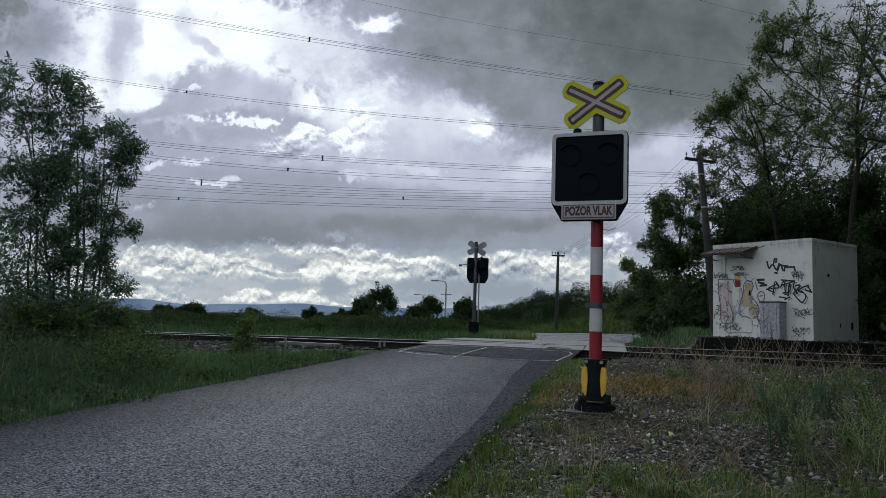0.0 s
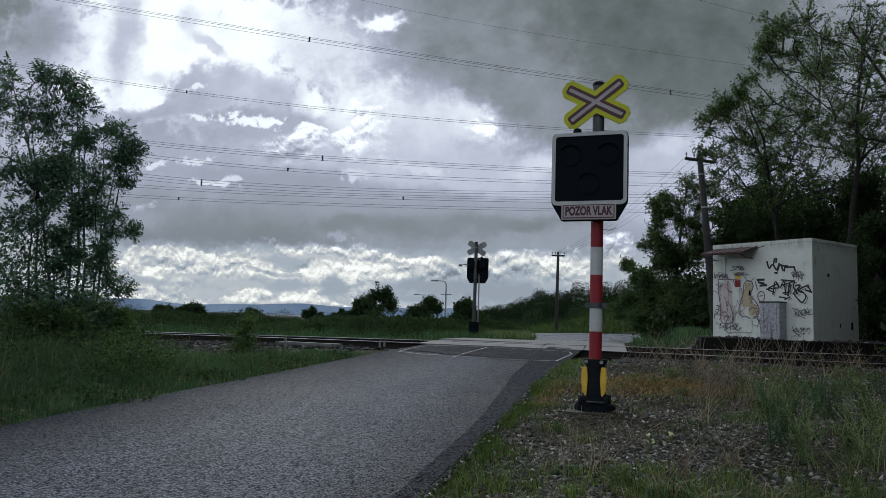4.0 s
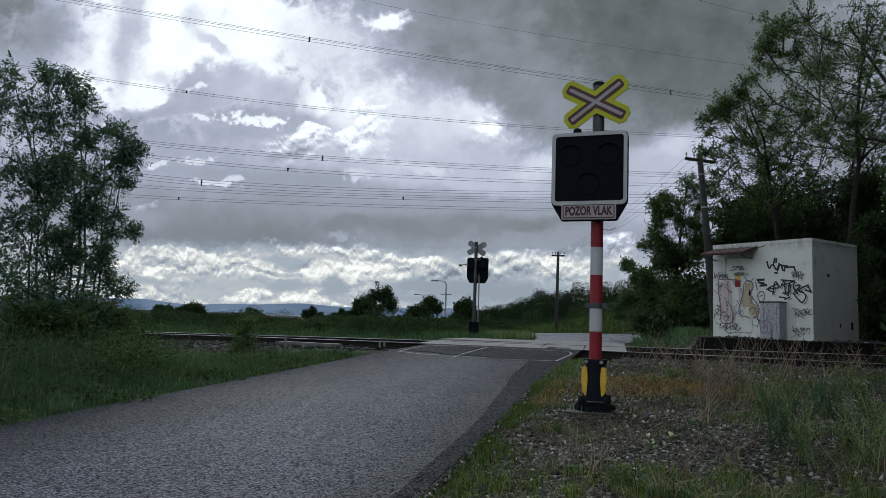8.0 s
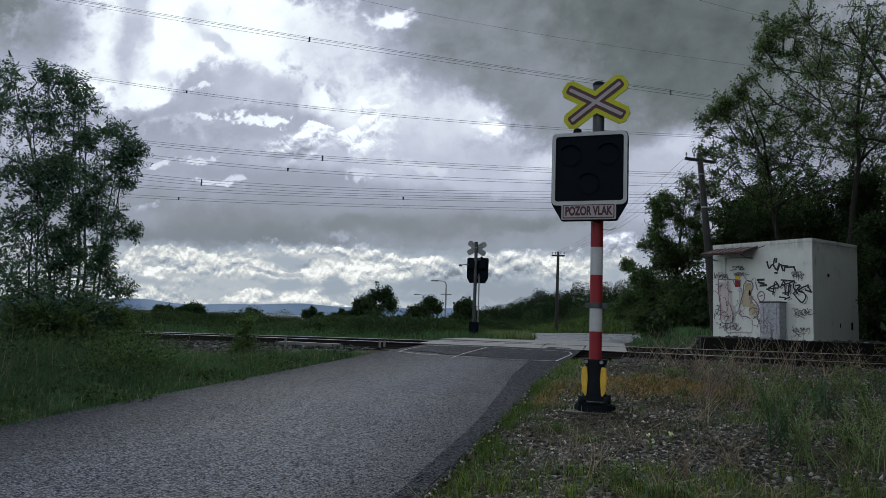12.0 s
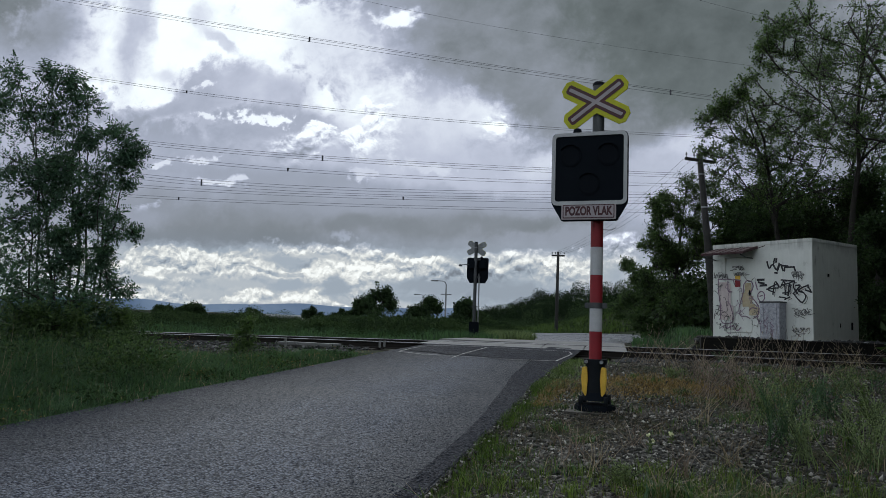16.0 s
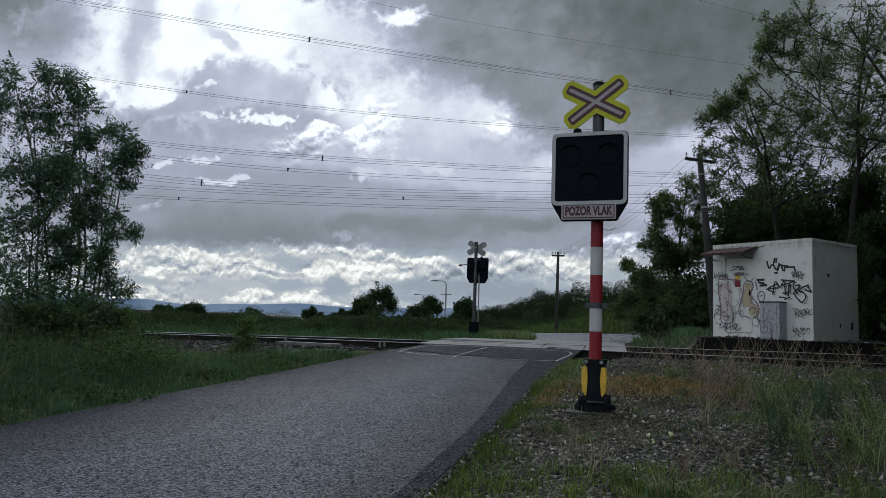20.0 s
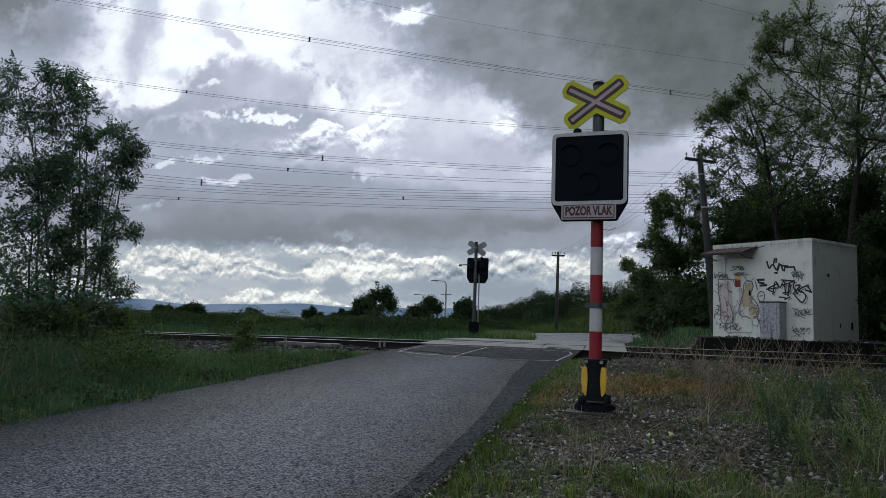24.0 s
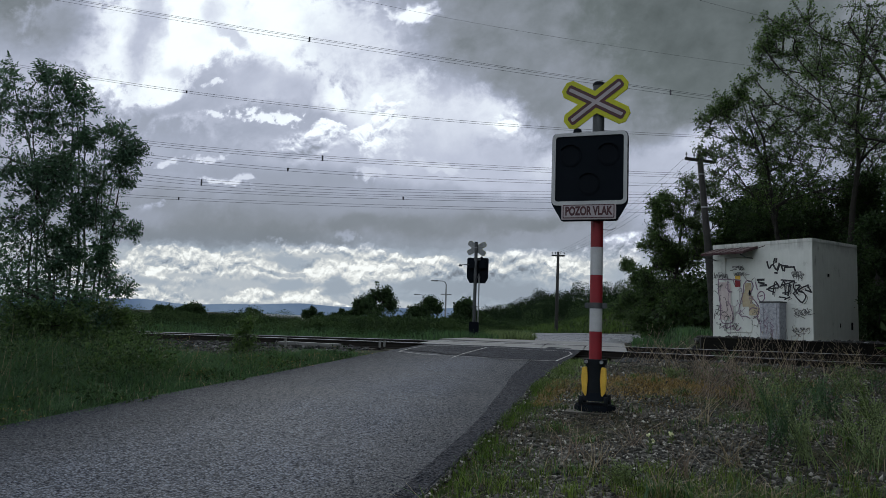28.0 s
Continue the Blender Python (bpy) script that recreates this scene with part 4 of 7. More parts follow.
    back = part("cross_back", prism(cross_outline(0.37, 0.095, 0.05), -0.0695, -0.062), M_GALV, cr, "bare grey metal back")
    shift(back)
    part("cross_clamp", cyl(0.068, 0.068, 0.04, (0, 0, 3.11), 20), M_GALV, t)
    if not banded:
        part("cable_box", box(0.34, 0.3, 0.44, (0, -0.02, 0.26), 0.02), M_BLACK, t, "black cable box at the foot")
        tb = Tubes()
        tb.add([(-0.14, 0.02, 0.2), (-0.14, 0.02, 1.9), (-0.12, -0.06, 2.2)], [0.022] * 3, 8)
        part("cable_pipe", tb.mesh("cable_pipe", M_GALV), None, t, "grey cable pipe")
        tb = Tubes()
        tb.add([(0.05, -0.02, 2.5), (0.3, -0.02, 2.52), (0.52, -0.02, 2.5)], [0.015] * 3, 6)
        arm = part("side_arm", tb.mesh("side_arm", M_STEEL_GREY), None, t)
        part("side_lamp", box(0.12, 0.09, 0.07, (0.55, -0.02, 2.48), 0.015), M_STEEL_GREY, arm)
    # thin cable stub
    tb = Tubes()
    tb.add([(0.06, 0, 1.79), (0.14, 0, 1.785), (0.19, 0, 1.81)], [0.004, 0.004, 0.003], 5)
    part("cable", tb.mesh("cable", M_WIRE), None, t)
    return t


sx, sy, sz = (1.57, 7.20, 0.23)
warning_signal(pose(sx, sy, sz, 0, 0, -20), "red and white banded crossing signal with yellow cross and unlit lamps")
fx, fy, fz = (1.19, 25.30, 0.53)
warning_signal(pose(fx, fy, fz, 0, 0, 172), "dark crossing signal turned away beyond the rails", False)


# ---- relay hut ----
hut_a, hut_b = Vector((7.85, 20.50, 3.47)), Vector((9.46, 18.06, 3.47))
HUT_W = math.hypot(hut_b.x - hut_a.x, hut_b.y - hut_a.y)
HUT_ANG = math.degrees(math.atan2(hut_b.y - hut_a.y, hut_b.x - hut_a.x))
HUT_H, HUT_D = 2.64, 2.25


def stroke(pts, w, y=-0.006):
    """A painted line on the front wall, in metres across and up."""
    v, f = [], []
    for i, (x, z) in enumerate(pts):
        a, b = Vector(pts[max(i - 1, 0)]), Vector(pts[min(i + 1, len(pts) - 1)])
        d = (b - a).normalized()
        n = Vector((-d.y, d.x)) * w / 2
        v += [(x + n.x, y, z + n.y), (x - n.x, y, z - n.y)]
    for i in range(len(pts) - 1):
        f.append((2 * i, 2 * i + 1, 2 * i + 3, 2 * i + 2))
    return v, f


def flowing(pts, rounds=2):
    """The line with its corners rounded off, as a can sweeps it."""
    for _ in range(rounds if len(pts) > 2 else 0):
        out = [pts[0]]
        for (ax, az), (bx, bz) in zip(pts, pts[1:]):
            out += [(0.8 * ax + 0.2 * bx, 0.8 * az + 0.2 * bz), (0.2 * ax + 0.8 * bx, 0.2 * az + 0.8 * bz)]
        pts = out + [pts[-1]]
    return pts


def graffiti(hut, name, lines, w, mat_, label, y=-0.006):
    for i, ln in enumerate(lines):
        v, f = stroke(flowing(ln), w, y - 0.0004 * i)
        part("graffiti_stroke", mesh_of("graffiti_stroke", v, f, mat_), None, hut, label)


def hut():
    t = thing("relay_hut", Matrix.Translation((hut_a.x, hut_a.y, hut_a.z - HUT_H)) @ pose(0, 0, 0, 0, 0, HUT_ANG), "small whitewashed relay hut with graffiti and red canopy", "hut")
    w, d, h = HUT_W, HUT_D, HUT_H
    # walls with the door opening in the front
    dx0, dx1, dz0, dz1 = 0.4, 1.24, 0.14, 2.25
    for nm, bm in (("wall", box(dx0, 0.2, h - 0.1, (dx0 / 2, 0.1, h / 2 - 0.05))), ("wall", box(w - dx1, 0.2, h - 0.1, ((w + dx1) / 2, 0.1, h / 2 - 0.05))),
                   ("wall", box(dx1 - dx0, 0.2, h - 0.1 - dz1, ((dx0 + dx1) / 2, 0.1, (h - 0.1 + dz1) / 2))), ("wall", box(dx1 - dx0, 0.2, dz0, ((dx0 + dx1) / 2, 0.1, dz0 / 2))),
                   ("wall", box(w, 0.2, h - 0.1, (w / 2, d - 0.1, h / 2 - 0.05))), ("wall", box(0.2, d - 0.4, h - 0.1, (0.1, d / 2, h / 2 - 0.05))), ("wall", box(0.2, d - 0.4, h - 0.1, (w - 0.1, d / 2, h / 2 - 0.05)))):
        part(nm, bm, M_PLASTER, t)
    part("roof", box(w + 0.02, d + 0.02, 0.1, (w / 2, d / 2, h - 0.048), 0.012), M_PLASTER, t, "flat concrete roof slab")
    door = part("door", box(dx1 - dx0 - 0.03, 0.05, dz1 - dz0 - 0.03, ((dx0 + dx1) / 2, 0.05, (dz0 + dz1) / 2), 0.006), M_PLASTER, t, "white steel door")
    part("door_handle", box(0.03, 0.05, 0.16, (dx1 - 0.08, 0.005, 1.25), 0.008), M_BLACK, door)
    for x, z, sw, sh, mm in ((0.78, 1.68, 0.16, 0.11, M_YELLOW_WARM), (0.78, 1.52, 0.16, 0.2, M_RED)):
        part("notice", box(sw, 0.008, sh, (x, 0.02, z), 0.002), mm, door, "small warning notice")
    # canopy over the door
    cx0, cx1 = 0.08, 1.42
    bm = bmesh.new()
    pts = [(cx0, 0.0, 2.52), (cx1, 0.0, 2.52), (cx1 - 0.05, -0.6, 2.34), (cx0 - 0.05, -0.6, 2.34)]
    top = [bm.verts.new(p) for p in pts]
    bot = [bm.verts.new((p[0], p[1], p[2] - 0.06)) for p in pts]
    bm.faces.new(top)
    bm.faces.new(bot[::-1])
    for i in range(4):
        bm.faces.new((top[i], bot[i], bot[(i + 1) % 4], top[(i + 1) % 4]))
    bmesh.ops.recalc_face_normals(bm, faces=bm.faces[:])
    can = part("canopy", bm, M_CANOPY, t, "dark red sheet metal canopy")
    for x in (0.1, 1.25):
        tb = Tubes()
        tb.add([(x, 0.0, 2.2), (x, -0.3, 2.21), (x, -0.56, 2.27)], [0.018] * 3, 6)
        part("bracket", tb.mesh("bracket", M_STEEL_GREY), None, can)
    # ridges of the canopy sheet
    for i in range(7):
        x = cx0 + 0.1 + i * 0.24
        tb = Tubes()
        tb.add([(x, -0.01, 2.522), (x - 0.02, -0.59, 2.345)], [0.01, 0.01], 5)
        part("ridge", tb.mesh("ridge", M_CANOPY), None, can)
    # metal cabinet against the wall
    cab = thing("metal_cabinet", t.matrix_basis @ pose(1.95, -0.19, 0.0), "scribbled grey metal cabinet beside the hut door", "cabinet")
    part("body", box(0.56, 0.3, 0.96, (0, 0, 0.48), 0.01), M_CABINET, cab)
    part("lid", box(0.6, 0.34, 0.04, (0, 0, 0.98), 0.01), M_STEEL_GREY, cab)
    for i in range(3):
        part("cabinet_door_rib", box(0.03, 0.012, 0.86, (-0.18 + 0.18 * i, -0.154, 0.48), 0.004), M_CABINET, cab)
    # sprayed writing and figures
    graffiti(t, "graffiti", [[(1.68, 2.1), (1.74, 1.87), (1.84, 2.03), (1.96, 1.82), (2.04, 2.04)], [(1.86, 1.98), (1.91, 2.17)], [(1.94, 2.04), (1.96, 2.17)], [(1.97, 1.81), (2.07, 2.03), (2.14, 1.81)], [(2.11, 1.96), (2.28, 1.94)], [(2.19, 1.94), (2.17, 1.8)], [(2.2, 1.91), (2.46, 1.91)], [(2.44, 1.91), (2.48, 1.79)], [(1.89, 1.78), (1.99, 1.76)]], 0.046, M_SPRAY_BLACK, "black sprayed tag")
    word = [[(1.97, 1.48), (1.65, 1.34), (1.91, 1.24)], [(1.65, 1.34), (2.01, 1.37)], [(1.84, 1.18), (1.91, 1.6), (2.04, 1.34), (2.17, 1.6), (2.2, 1.18)], [(2.11, 1.44), (2.33, 1.5), (2.33, 1.25), (2.11, 1.23)], [(2.07, 1.58), (2.46, 1.54)], [(2.27, 1.15), (2.3, 1.5), (2.46, 1.54), (2.4, 1.4), (2.52, 1.2)], [(2.22, 1.08), (2.33, 1.13)], [(2.46, 1.42), (2.62, 1.44), (2.52, 1.32), (2.4, 1.2)], [(2.83, 1.43), (2.65, 1.37), (2.52, 1.29), (2.68, 1.25), (2.76, 1.13), (2.65, 0.96), (2.52, 1.08), (2.43, 1.2)], [(2.72, 1.31), (2.9, 1.24)], [(2.78, 1.44), (2.9, 1.23)], [(2.01, 1.13), (2.23, 1.1), (2.17, 1.05)]]
    graffiti(t, "graffiti", word, 0.038, M_SPRAY_BLACK, "black sprayed lettering")
    graffiti(t, "graffiti", [[(x + 0.05, z - 0.04) for x, z in ln] for ln in word[2:9]], 0.012, M_SPRAY_BLACK, "thin black sprayed shadow line", -0.0115)
    graffiti(t, "graffiti", [[(1.38, 1.6), (1.61, 1.6)], [(1.41, 1.54), (1.61, 1.49)], [(1.46, 1.44), (1.68, 1.45)]], 0.06, M_SPRAY_BLACK, "black sprayed scribble")
    graffiti(t, "graffiti", [[(2.41, 1.8), (2.44, 1.59)], [(2.49, 1.78), (2.51, 1.6)], [(2.57, 1.76), (2.56, 1.55)], [(2.4, 1.72), (2.65, 1.68)], [(2.64, 1.74), (2.65, 1.53)], [(2.43, 0.79), (2.51, 0.61), (2.59, 0.81), (2.65, 0.66)], [(2.62, 0.75), (2.72, 0.82), (2.78, 0.72), (2.7, 0.63), (2.62, 0.75)], [(2.43, 0.7), (2.72, 0.57)], [(2.78, 0.85), (2.83, 0.66)], [(2.38, 0.36), (2.43, 0.19), (2.51, 0.33), (2.56, 0.18), (2.65, 0.26)], [(2.52, 0.16), (2.72, 0.19)], [(2.36, 0.27), (2.59, 0.1)], [(0.05, 1.85), (0.07, 1.69), (0.14, 1.83), (0.18, 1.68)], [(0.21, 1.84), (0.21, 1.66), (0.3, 1.8), (0.32, 1.66)], [(0.37, 1.81), (0.37, 1.67), (0.46, 1.82), (0.49, 1.65)], [(0.04, 1.77), (0.49, 1.76)], [(0.73, 1.9), (0.8, 2.02), (0.87, 1.88)], [(0.9, 2.0), (0.9, 1.86), (1.01, 1.95)], [(0.72, 1.79), (0.84, 1.83), (0.97, 1.79)], [(0.77, 1.74), (0.94, 1.75)]], 0.018, M_SPRAY_GREY, "thin grey scribbles", -0.009)
    graffiti(t, "graffiti", [[(0.26, 1.56), (0.3, 0.49)], [(0.39, 1.56), (0.42, 0.49)], [(0.51, 1.52), (0.51, 0.57)], [(0.58, 0.88), (0.61, 0.49)]], 0.13, M_SPRAY_PINK, "pale pink sprayed fill", -0.003)
    graffiti(t, "graffiti", [[(1.11, 1.52), (1.11, 1.26)], [(1.01, 1.26), (1.04, 0.87)], [(1.18, 1.18), (1.11, 0.87)], [(1.24, 0.94), (1.24, 0.63)], [(1.38, 0.86), (1.34, 0.66)]], 0.19, M_SPRAY_OCHRE, "ochre sprayed fill", -0.0035)
    graffiti(t, "graffiti", [[(0.18, 1.65), (0.18, 1.3), (0.25, 0.89), (0.25, 0.38), (0.65, 0.41), (0.65, 0.65), (0.54, 0.96)], [(0.18, 1.65), (0.66, 1.64), (0.7, 1.48)], [(0.49, 1.6), (0.49, 1.28), (0.63, 1.28)], [(0.66, 1.64), (0.9, 1.59)], [(0.99, 1.49), (1.09, 1.6), (1.23, 1.56), (1.28, 1.43), (1.23, 1.3), (1.13, 1.24)], [(0.99, 1.49), (0.97, 1.26), (0.87, 0.95), (0.82, 0.75), (0.89, 0.59), (1.04, 0.61), (1.18, 0.54)], [(1.13, 1.24), (1.23, 1.13), (1.34, 1.0), (1.45, 0.86), (1.41, 0.63), (1.26, 0.54)], [(1.14, 0.76), (1.23, 0.85), (1.38, 0.81)], [(1.41, 1.21), (1.5, 1.3), (1.6, 1.24), (1.61, 1.08), (1.51, 0.98), (1.41, 1.09), (1.41, 1.21)], [(1.46, 1.15), (1.56, 1.18)], [(1.34, 1.55), (1.4, 1.32)], [(0.32, 0.25), (0.39, 0.37), (0.46, 0.24), (0.66, 0.36), (0.77, 0.17), (0.9, 0.3)], [(1.51, 0.81), (1.46, 0.48)], [(1.38, 0.63), (1.45, 0.4)]], 0.03, M_SPRAY_VIOLET, "dull violet sprayed outlines", -0.0075)
    rng = np.random.RandomState(8)
    for i in range(16):
        x, z = 0.15 + 1.35 * rng.rand(), 0.25 + 1.35 * rng.rand()
        ln = [(x, z)]
        for _ in range(6):
            x, z = min(1.55, max(0.05, x + 0.09 * rng.normal())), min(1.75, max(0.1, z + 0.12 * rng.normal()))
            ln.append((x, z))
        graffiti(t, "graffiti", [ln], 0.013, M_SPRAY_VIOLET if i % 3 else M_SPRAY_BLACK, "thin sprayed squiggle", -0.011 - 0.0005 * i)
    # small handwriting, too fine to read
    for cx, cz, hw, hh in [(0.26, 1.76, 0.22, 0.08), (0.87, 1.94, 0.13, 0.06), (0.85, 1.77, 0.12, 0.04), (2.62, 0.71, 0.2, 0.11), (2.56, 0.22, 0.18, 0.11), (2.54, 1.67, 0.13, 0.11), (0.49, 0.33, 0.33, 0.08), (1.43, 0.55, 0.12, 0.23), (0.23, 1.05, 0.07, 0.46)]:
        for i in range(9):
            x, z = cx - hw + 2 * hw * (i + rng.rand()) / 9, cz + hh * (2 * rng.rand() - 1)
            ln = [(x, z)]
            for _ in range(4):
                x, z = x + 0.05 * rng.normal(), min(cz + hh, max(cz - hh, z + 0.07 * rng.normal()))
                ln.append((x, z))
            graffiti(t, "graffiti", [ln], 0.014, M_SPRAY_GREY, "thin grey scribbles", -0.0125 - 0.0004 * i)
    for i in range(9):
        x, z = -0.2 + 0.4 * rng.rand(), 0.1 + 0.8 * rng.rand()
        ln = [(x + 0.05 * rng.normal(), z + 0.08 * q - 0.16) for q in range(5)]
        v, f = stroke(ln, 0.014, -0.155 - 0.0005 * i)
        part("graffiti_stroke", mesh_of("graffiti_stroke", v, f, M_SPRAY_VIOLET), None, cab, "thin sprayed squiggle")
    for yy, zz, hh in ((0.75, 1.72, 0.08), (1.9, 0.42, 0.2)):
        part("vent", box(0.02, 0.07, hh, (w + 0.006, yy, zz), 0.003), M_BLACK, t, "small dark wall vent")
    part("wall_mark", box(0.02, 0.01, 0.12, (w + 0.004, 1.3, 0.42), 0.002), M_BLACK, t)
    return t


hut()


# ---- poles, lamps and wires ----
def wire_curve(name, a, b, sag, r, n=24):
    a, b = Vector(a), Vector(b)
    tb = Tubes()
    pts = [a.lerp(b, i / n) - Vector((0, 0, sag * 4 * (i / n) * (1 - i / n))) for i in range(n + 1)]
    tb.add(pts, [r] * (n + 1), 4)
    return tb.mesh(name, M_WIRE), pts


def utility_pole(top, foot, r, arm, label, ang=0.0):
    foot, top = Vector(foot), Vector(top)
    t = thing("utility_pole", Matrix.Translation(foot), label, "utility pole", "utility poles")
    tb = Tubes()
    d = top - foot
    tb.add([(0, 0, -0.4), d * 0.5, d], [r * 1.25, r * 1.1, r * 0.85], 12)
    part("pole", tb.mesh("pole", M_POLE_WOOD), None, t)
    c = math.cos(radians(ang)), math.sin(radians(ang))
    arm_at = d - d.normalized() * 0.25
    part("crossarm", box(arm, 0.1, 0.1, (0, 0, 0), 0.01), M_POLE_WOOD, t, "", Matrix.Translation(arm_at) @ pose(0, 0, 0, 0, 0, ang))
    for k in (-0.46, -0.2, 0.2, 0.46):
        bm = cyl(0.012, 0.012, 0.12, (0, 0, 0.04), 6)
        cyl(0.035, 0.025, 0.1, (0, 0, 0.12), 8, bm)
        part("insulator", bm, M_GALV, t, "", Matrix.Translation(arm_at + Vector((k * arm * c[0], k * arm * c[1], 0.02))))
    return t, foot + arm_at


hut_pole, hp = utility_pole((9.10, 25.00, 7.31), (9.69, 25.00, 0.71), 0.115, 1.3, "leaning dark wooden pole with crossarm behind the hut", 20)
far_pole, fp = utility_pole((7.52, 46.00, 5.71), (7.47, 46.00, 0.51), 0.095, 0.85, "tall wooden pole with crossarm beside the far road", 0)
for f in (0.12, 0.3):
    d = Vector((9.69, 25.00, 0.71)).lerp(Vector((9.10, 25.00, 7.31)), 1 - f) - hut_pole.matrix_basis.translation
    part("ring", cyl(0.125, 0.125, 0.06, tuple(d), 12), M_GALV, hut_pole, "pale metal ring")
for dx in (-0.4, -0.15, 0.15, 0.4):
    me, _ = wire_curve("telephone_wire", (hp.x + dx * 1.2, hp.y, hp.z + 0.15), (fp.x + dx, fp.y, fp.z + 0.15), 0.5, 0.006)
    tagged(part("telephone_wire", me, None), "thin sagging telephone wire between wooden poles", "wire", "telephone wires")


def street_lamp(top, foot, reach, label):
    foot, top = Vector(foot), Vector(top)
    h = top.z - foot.z
    t = thing("street_lamp", Matrix.Translation(foot), label, "street lamp", "street lamps")
    tb = Tubes()
    tb.add([(0, 0, -0.3), (0, 0, h * 0.9), (-0.15 * reach, 0, h * 0.97), (-0.45 * reach, 0, h), (-reach, 0, h + 0.02)], [0.11, 0.08, 0.06, 0.05, 0.05], 8)
    part("mast", tb.mesh("mast", M_GALV), None, t)
    part("lamp_head", box(0.9, 0.3, 0.16, (-reach - 0.4, 0, h + 0.02), 0.05), M_GALV, t)
    return t


lamp_a = street_lamp((0.34, 85.00, 5.65), (0.55, 85.00, 1.47), 1.0, "tall curved grey street lamp above distant bushes")
part("crossarm", box(1.3, 0.1, 0.1, (0, 0, 2.6), 0.01), M_GALV, lamp_a)
street_lamp((-3.43, 130.00, 5.46), (-3.18, 130.00, 1.55), 1.0, "small distant curved street lamp among trees")


def line_group(points, offsets, spacers=(), name="power_line"):
    """A bundle of conductors with spacers: three places on its curve give span and sag."""
    a, mid, b = [Vector(q) for q in points]
    n = 30
    def curve(o):
        out = []
        for i in range(n + 1):
            s = -0.25 + 1.5 * i / n
            q = a * ((1 - s) * (1 - 2 * s)) + mid * (4 * s * (1 - s)) + b * (s * (2 * s - 1))
            out.append(q + Vector((0, 0, o)))
        return out
    t = thing(name, Matrix(), "bundled high-voltage conductors crossing the sky", "power line", "power lines")
    for o in offsets:
        tb = Tubes()
        tb.add(curve(o), [0.027 if len(offsets) > 1 else 0.018] * (n + 1), 4)
        part("conductor", tb.mesh("conductor", M_WIRE), None, t)
    for s in spacers:
        q = a * ((1 - s) * (1 - 2 * s)) + mid * (4 * s * (1 - s)) + b * (s * (2 * s - 1))
        part("spacer", box(0.3, 0.14, max(offsets) - min(offsets) + 0.16, (q.x, q.y, q.z + (max(offsets) + min(offsets)) / 2), 0.04), M_WIRE, t)
    return t


line_group(((-69.98, 120.00, 54.63), (-15.44, 120.00, 47.55), (49.79, 120.00, 40.25)), (0.0, 0.5, 0.75), (0.422, 0.92))
line_group(((-75.28, 120.00, 42.33), (-18.85, 120.00, 36.38), (42.90, 120.00, 33.98)), (0.0, 0.35), (0.27,))
line_group(((-59.91, 125.00, 30.89), (-19.18, 125.00, 28.62), (40.64, 125.00, 27.86)), (0.0, 0.45, 0.8), (0.47,))
line_group(((-62.14, 130.00, 29.94), (-19.82, 130.00, 27.27), (42.27, 130.00, 27.22)), (0.0, 0.5), (0.405,))
line_group(((-64.15, 135.00, 26.40), (-20.41, 135.00, 24.63), (43.90, 135.00, 26.02)), (0.0, 0.6, 1.1), (0.225,))
line_group(((-66.38, 140.00, 25.50), (-21.12, 140.00, 24.59), (45.53, 140.00, 25.68)), (0.0, 0.5), (0.61,))
line_group(((-68.57, 145.00, 24.13), (-21.79, 145.00, 23.66), (47.16, 145.00, 24.67)), (0.0, 0.5), (0.172,))
line_group(((-15.92, 110.00, 52.21), (11.13, 110.00, 47.69), (48.40, 110.00, 43.22)), (0.0,))
line_group(((35.35, 100.00, 49.37), (41.58, 100.00, 47.86), (47.54, 100.00, 46.61)), (0.0,))


# ---- trees and bushes ----
def bezier(a, b, c, n):
    return [a * (1 - t) ** 2 + b * (2 * t * (1 - t)) + c * t * t for t in [i / n for i in range(n + 1)]]


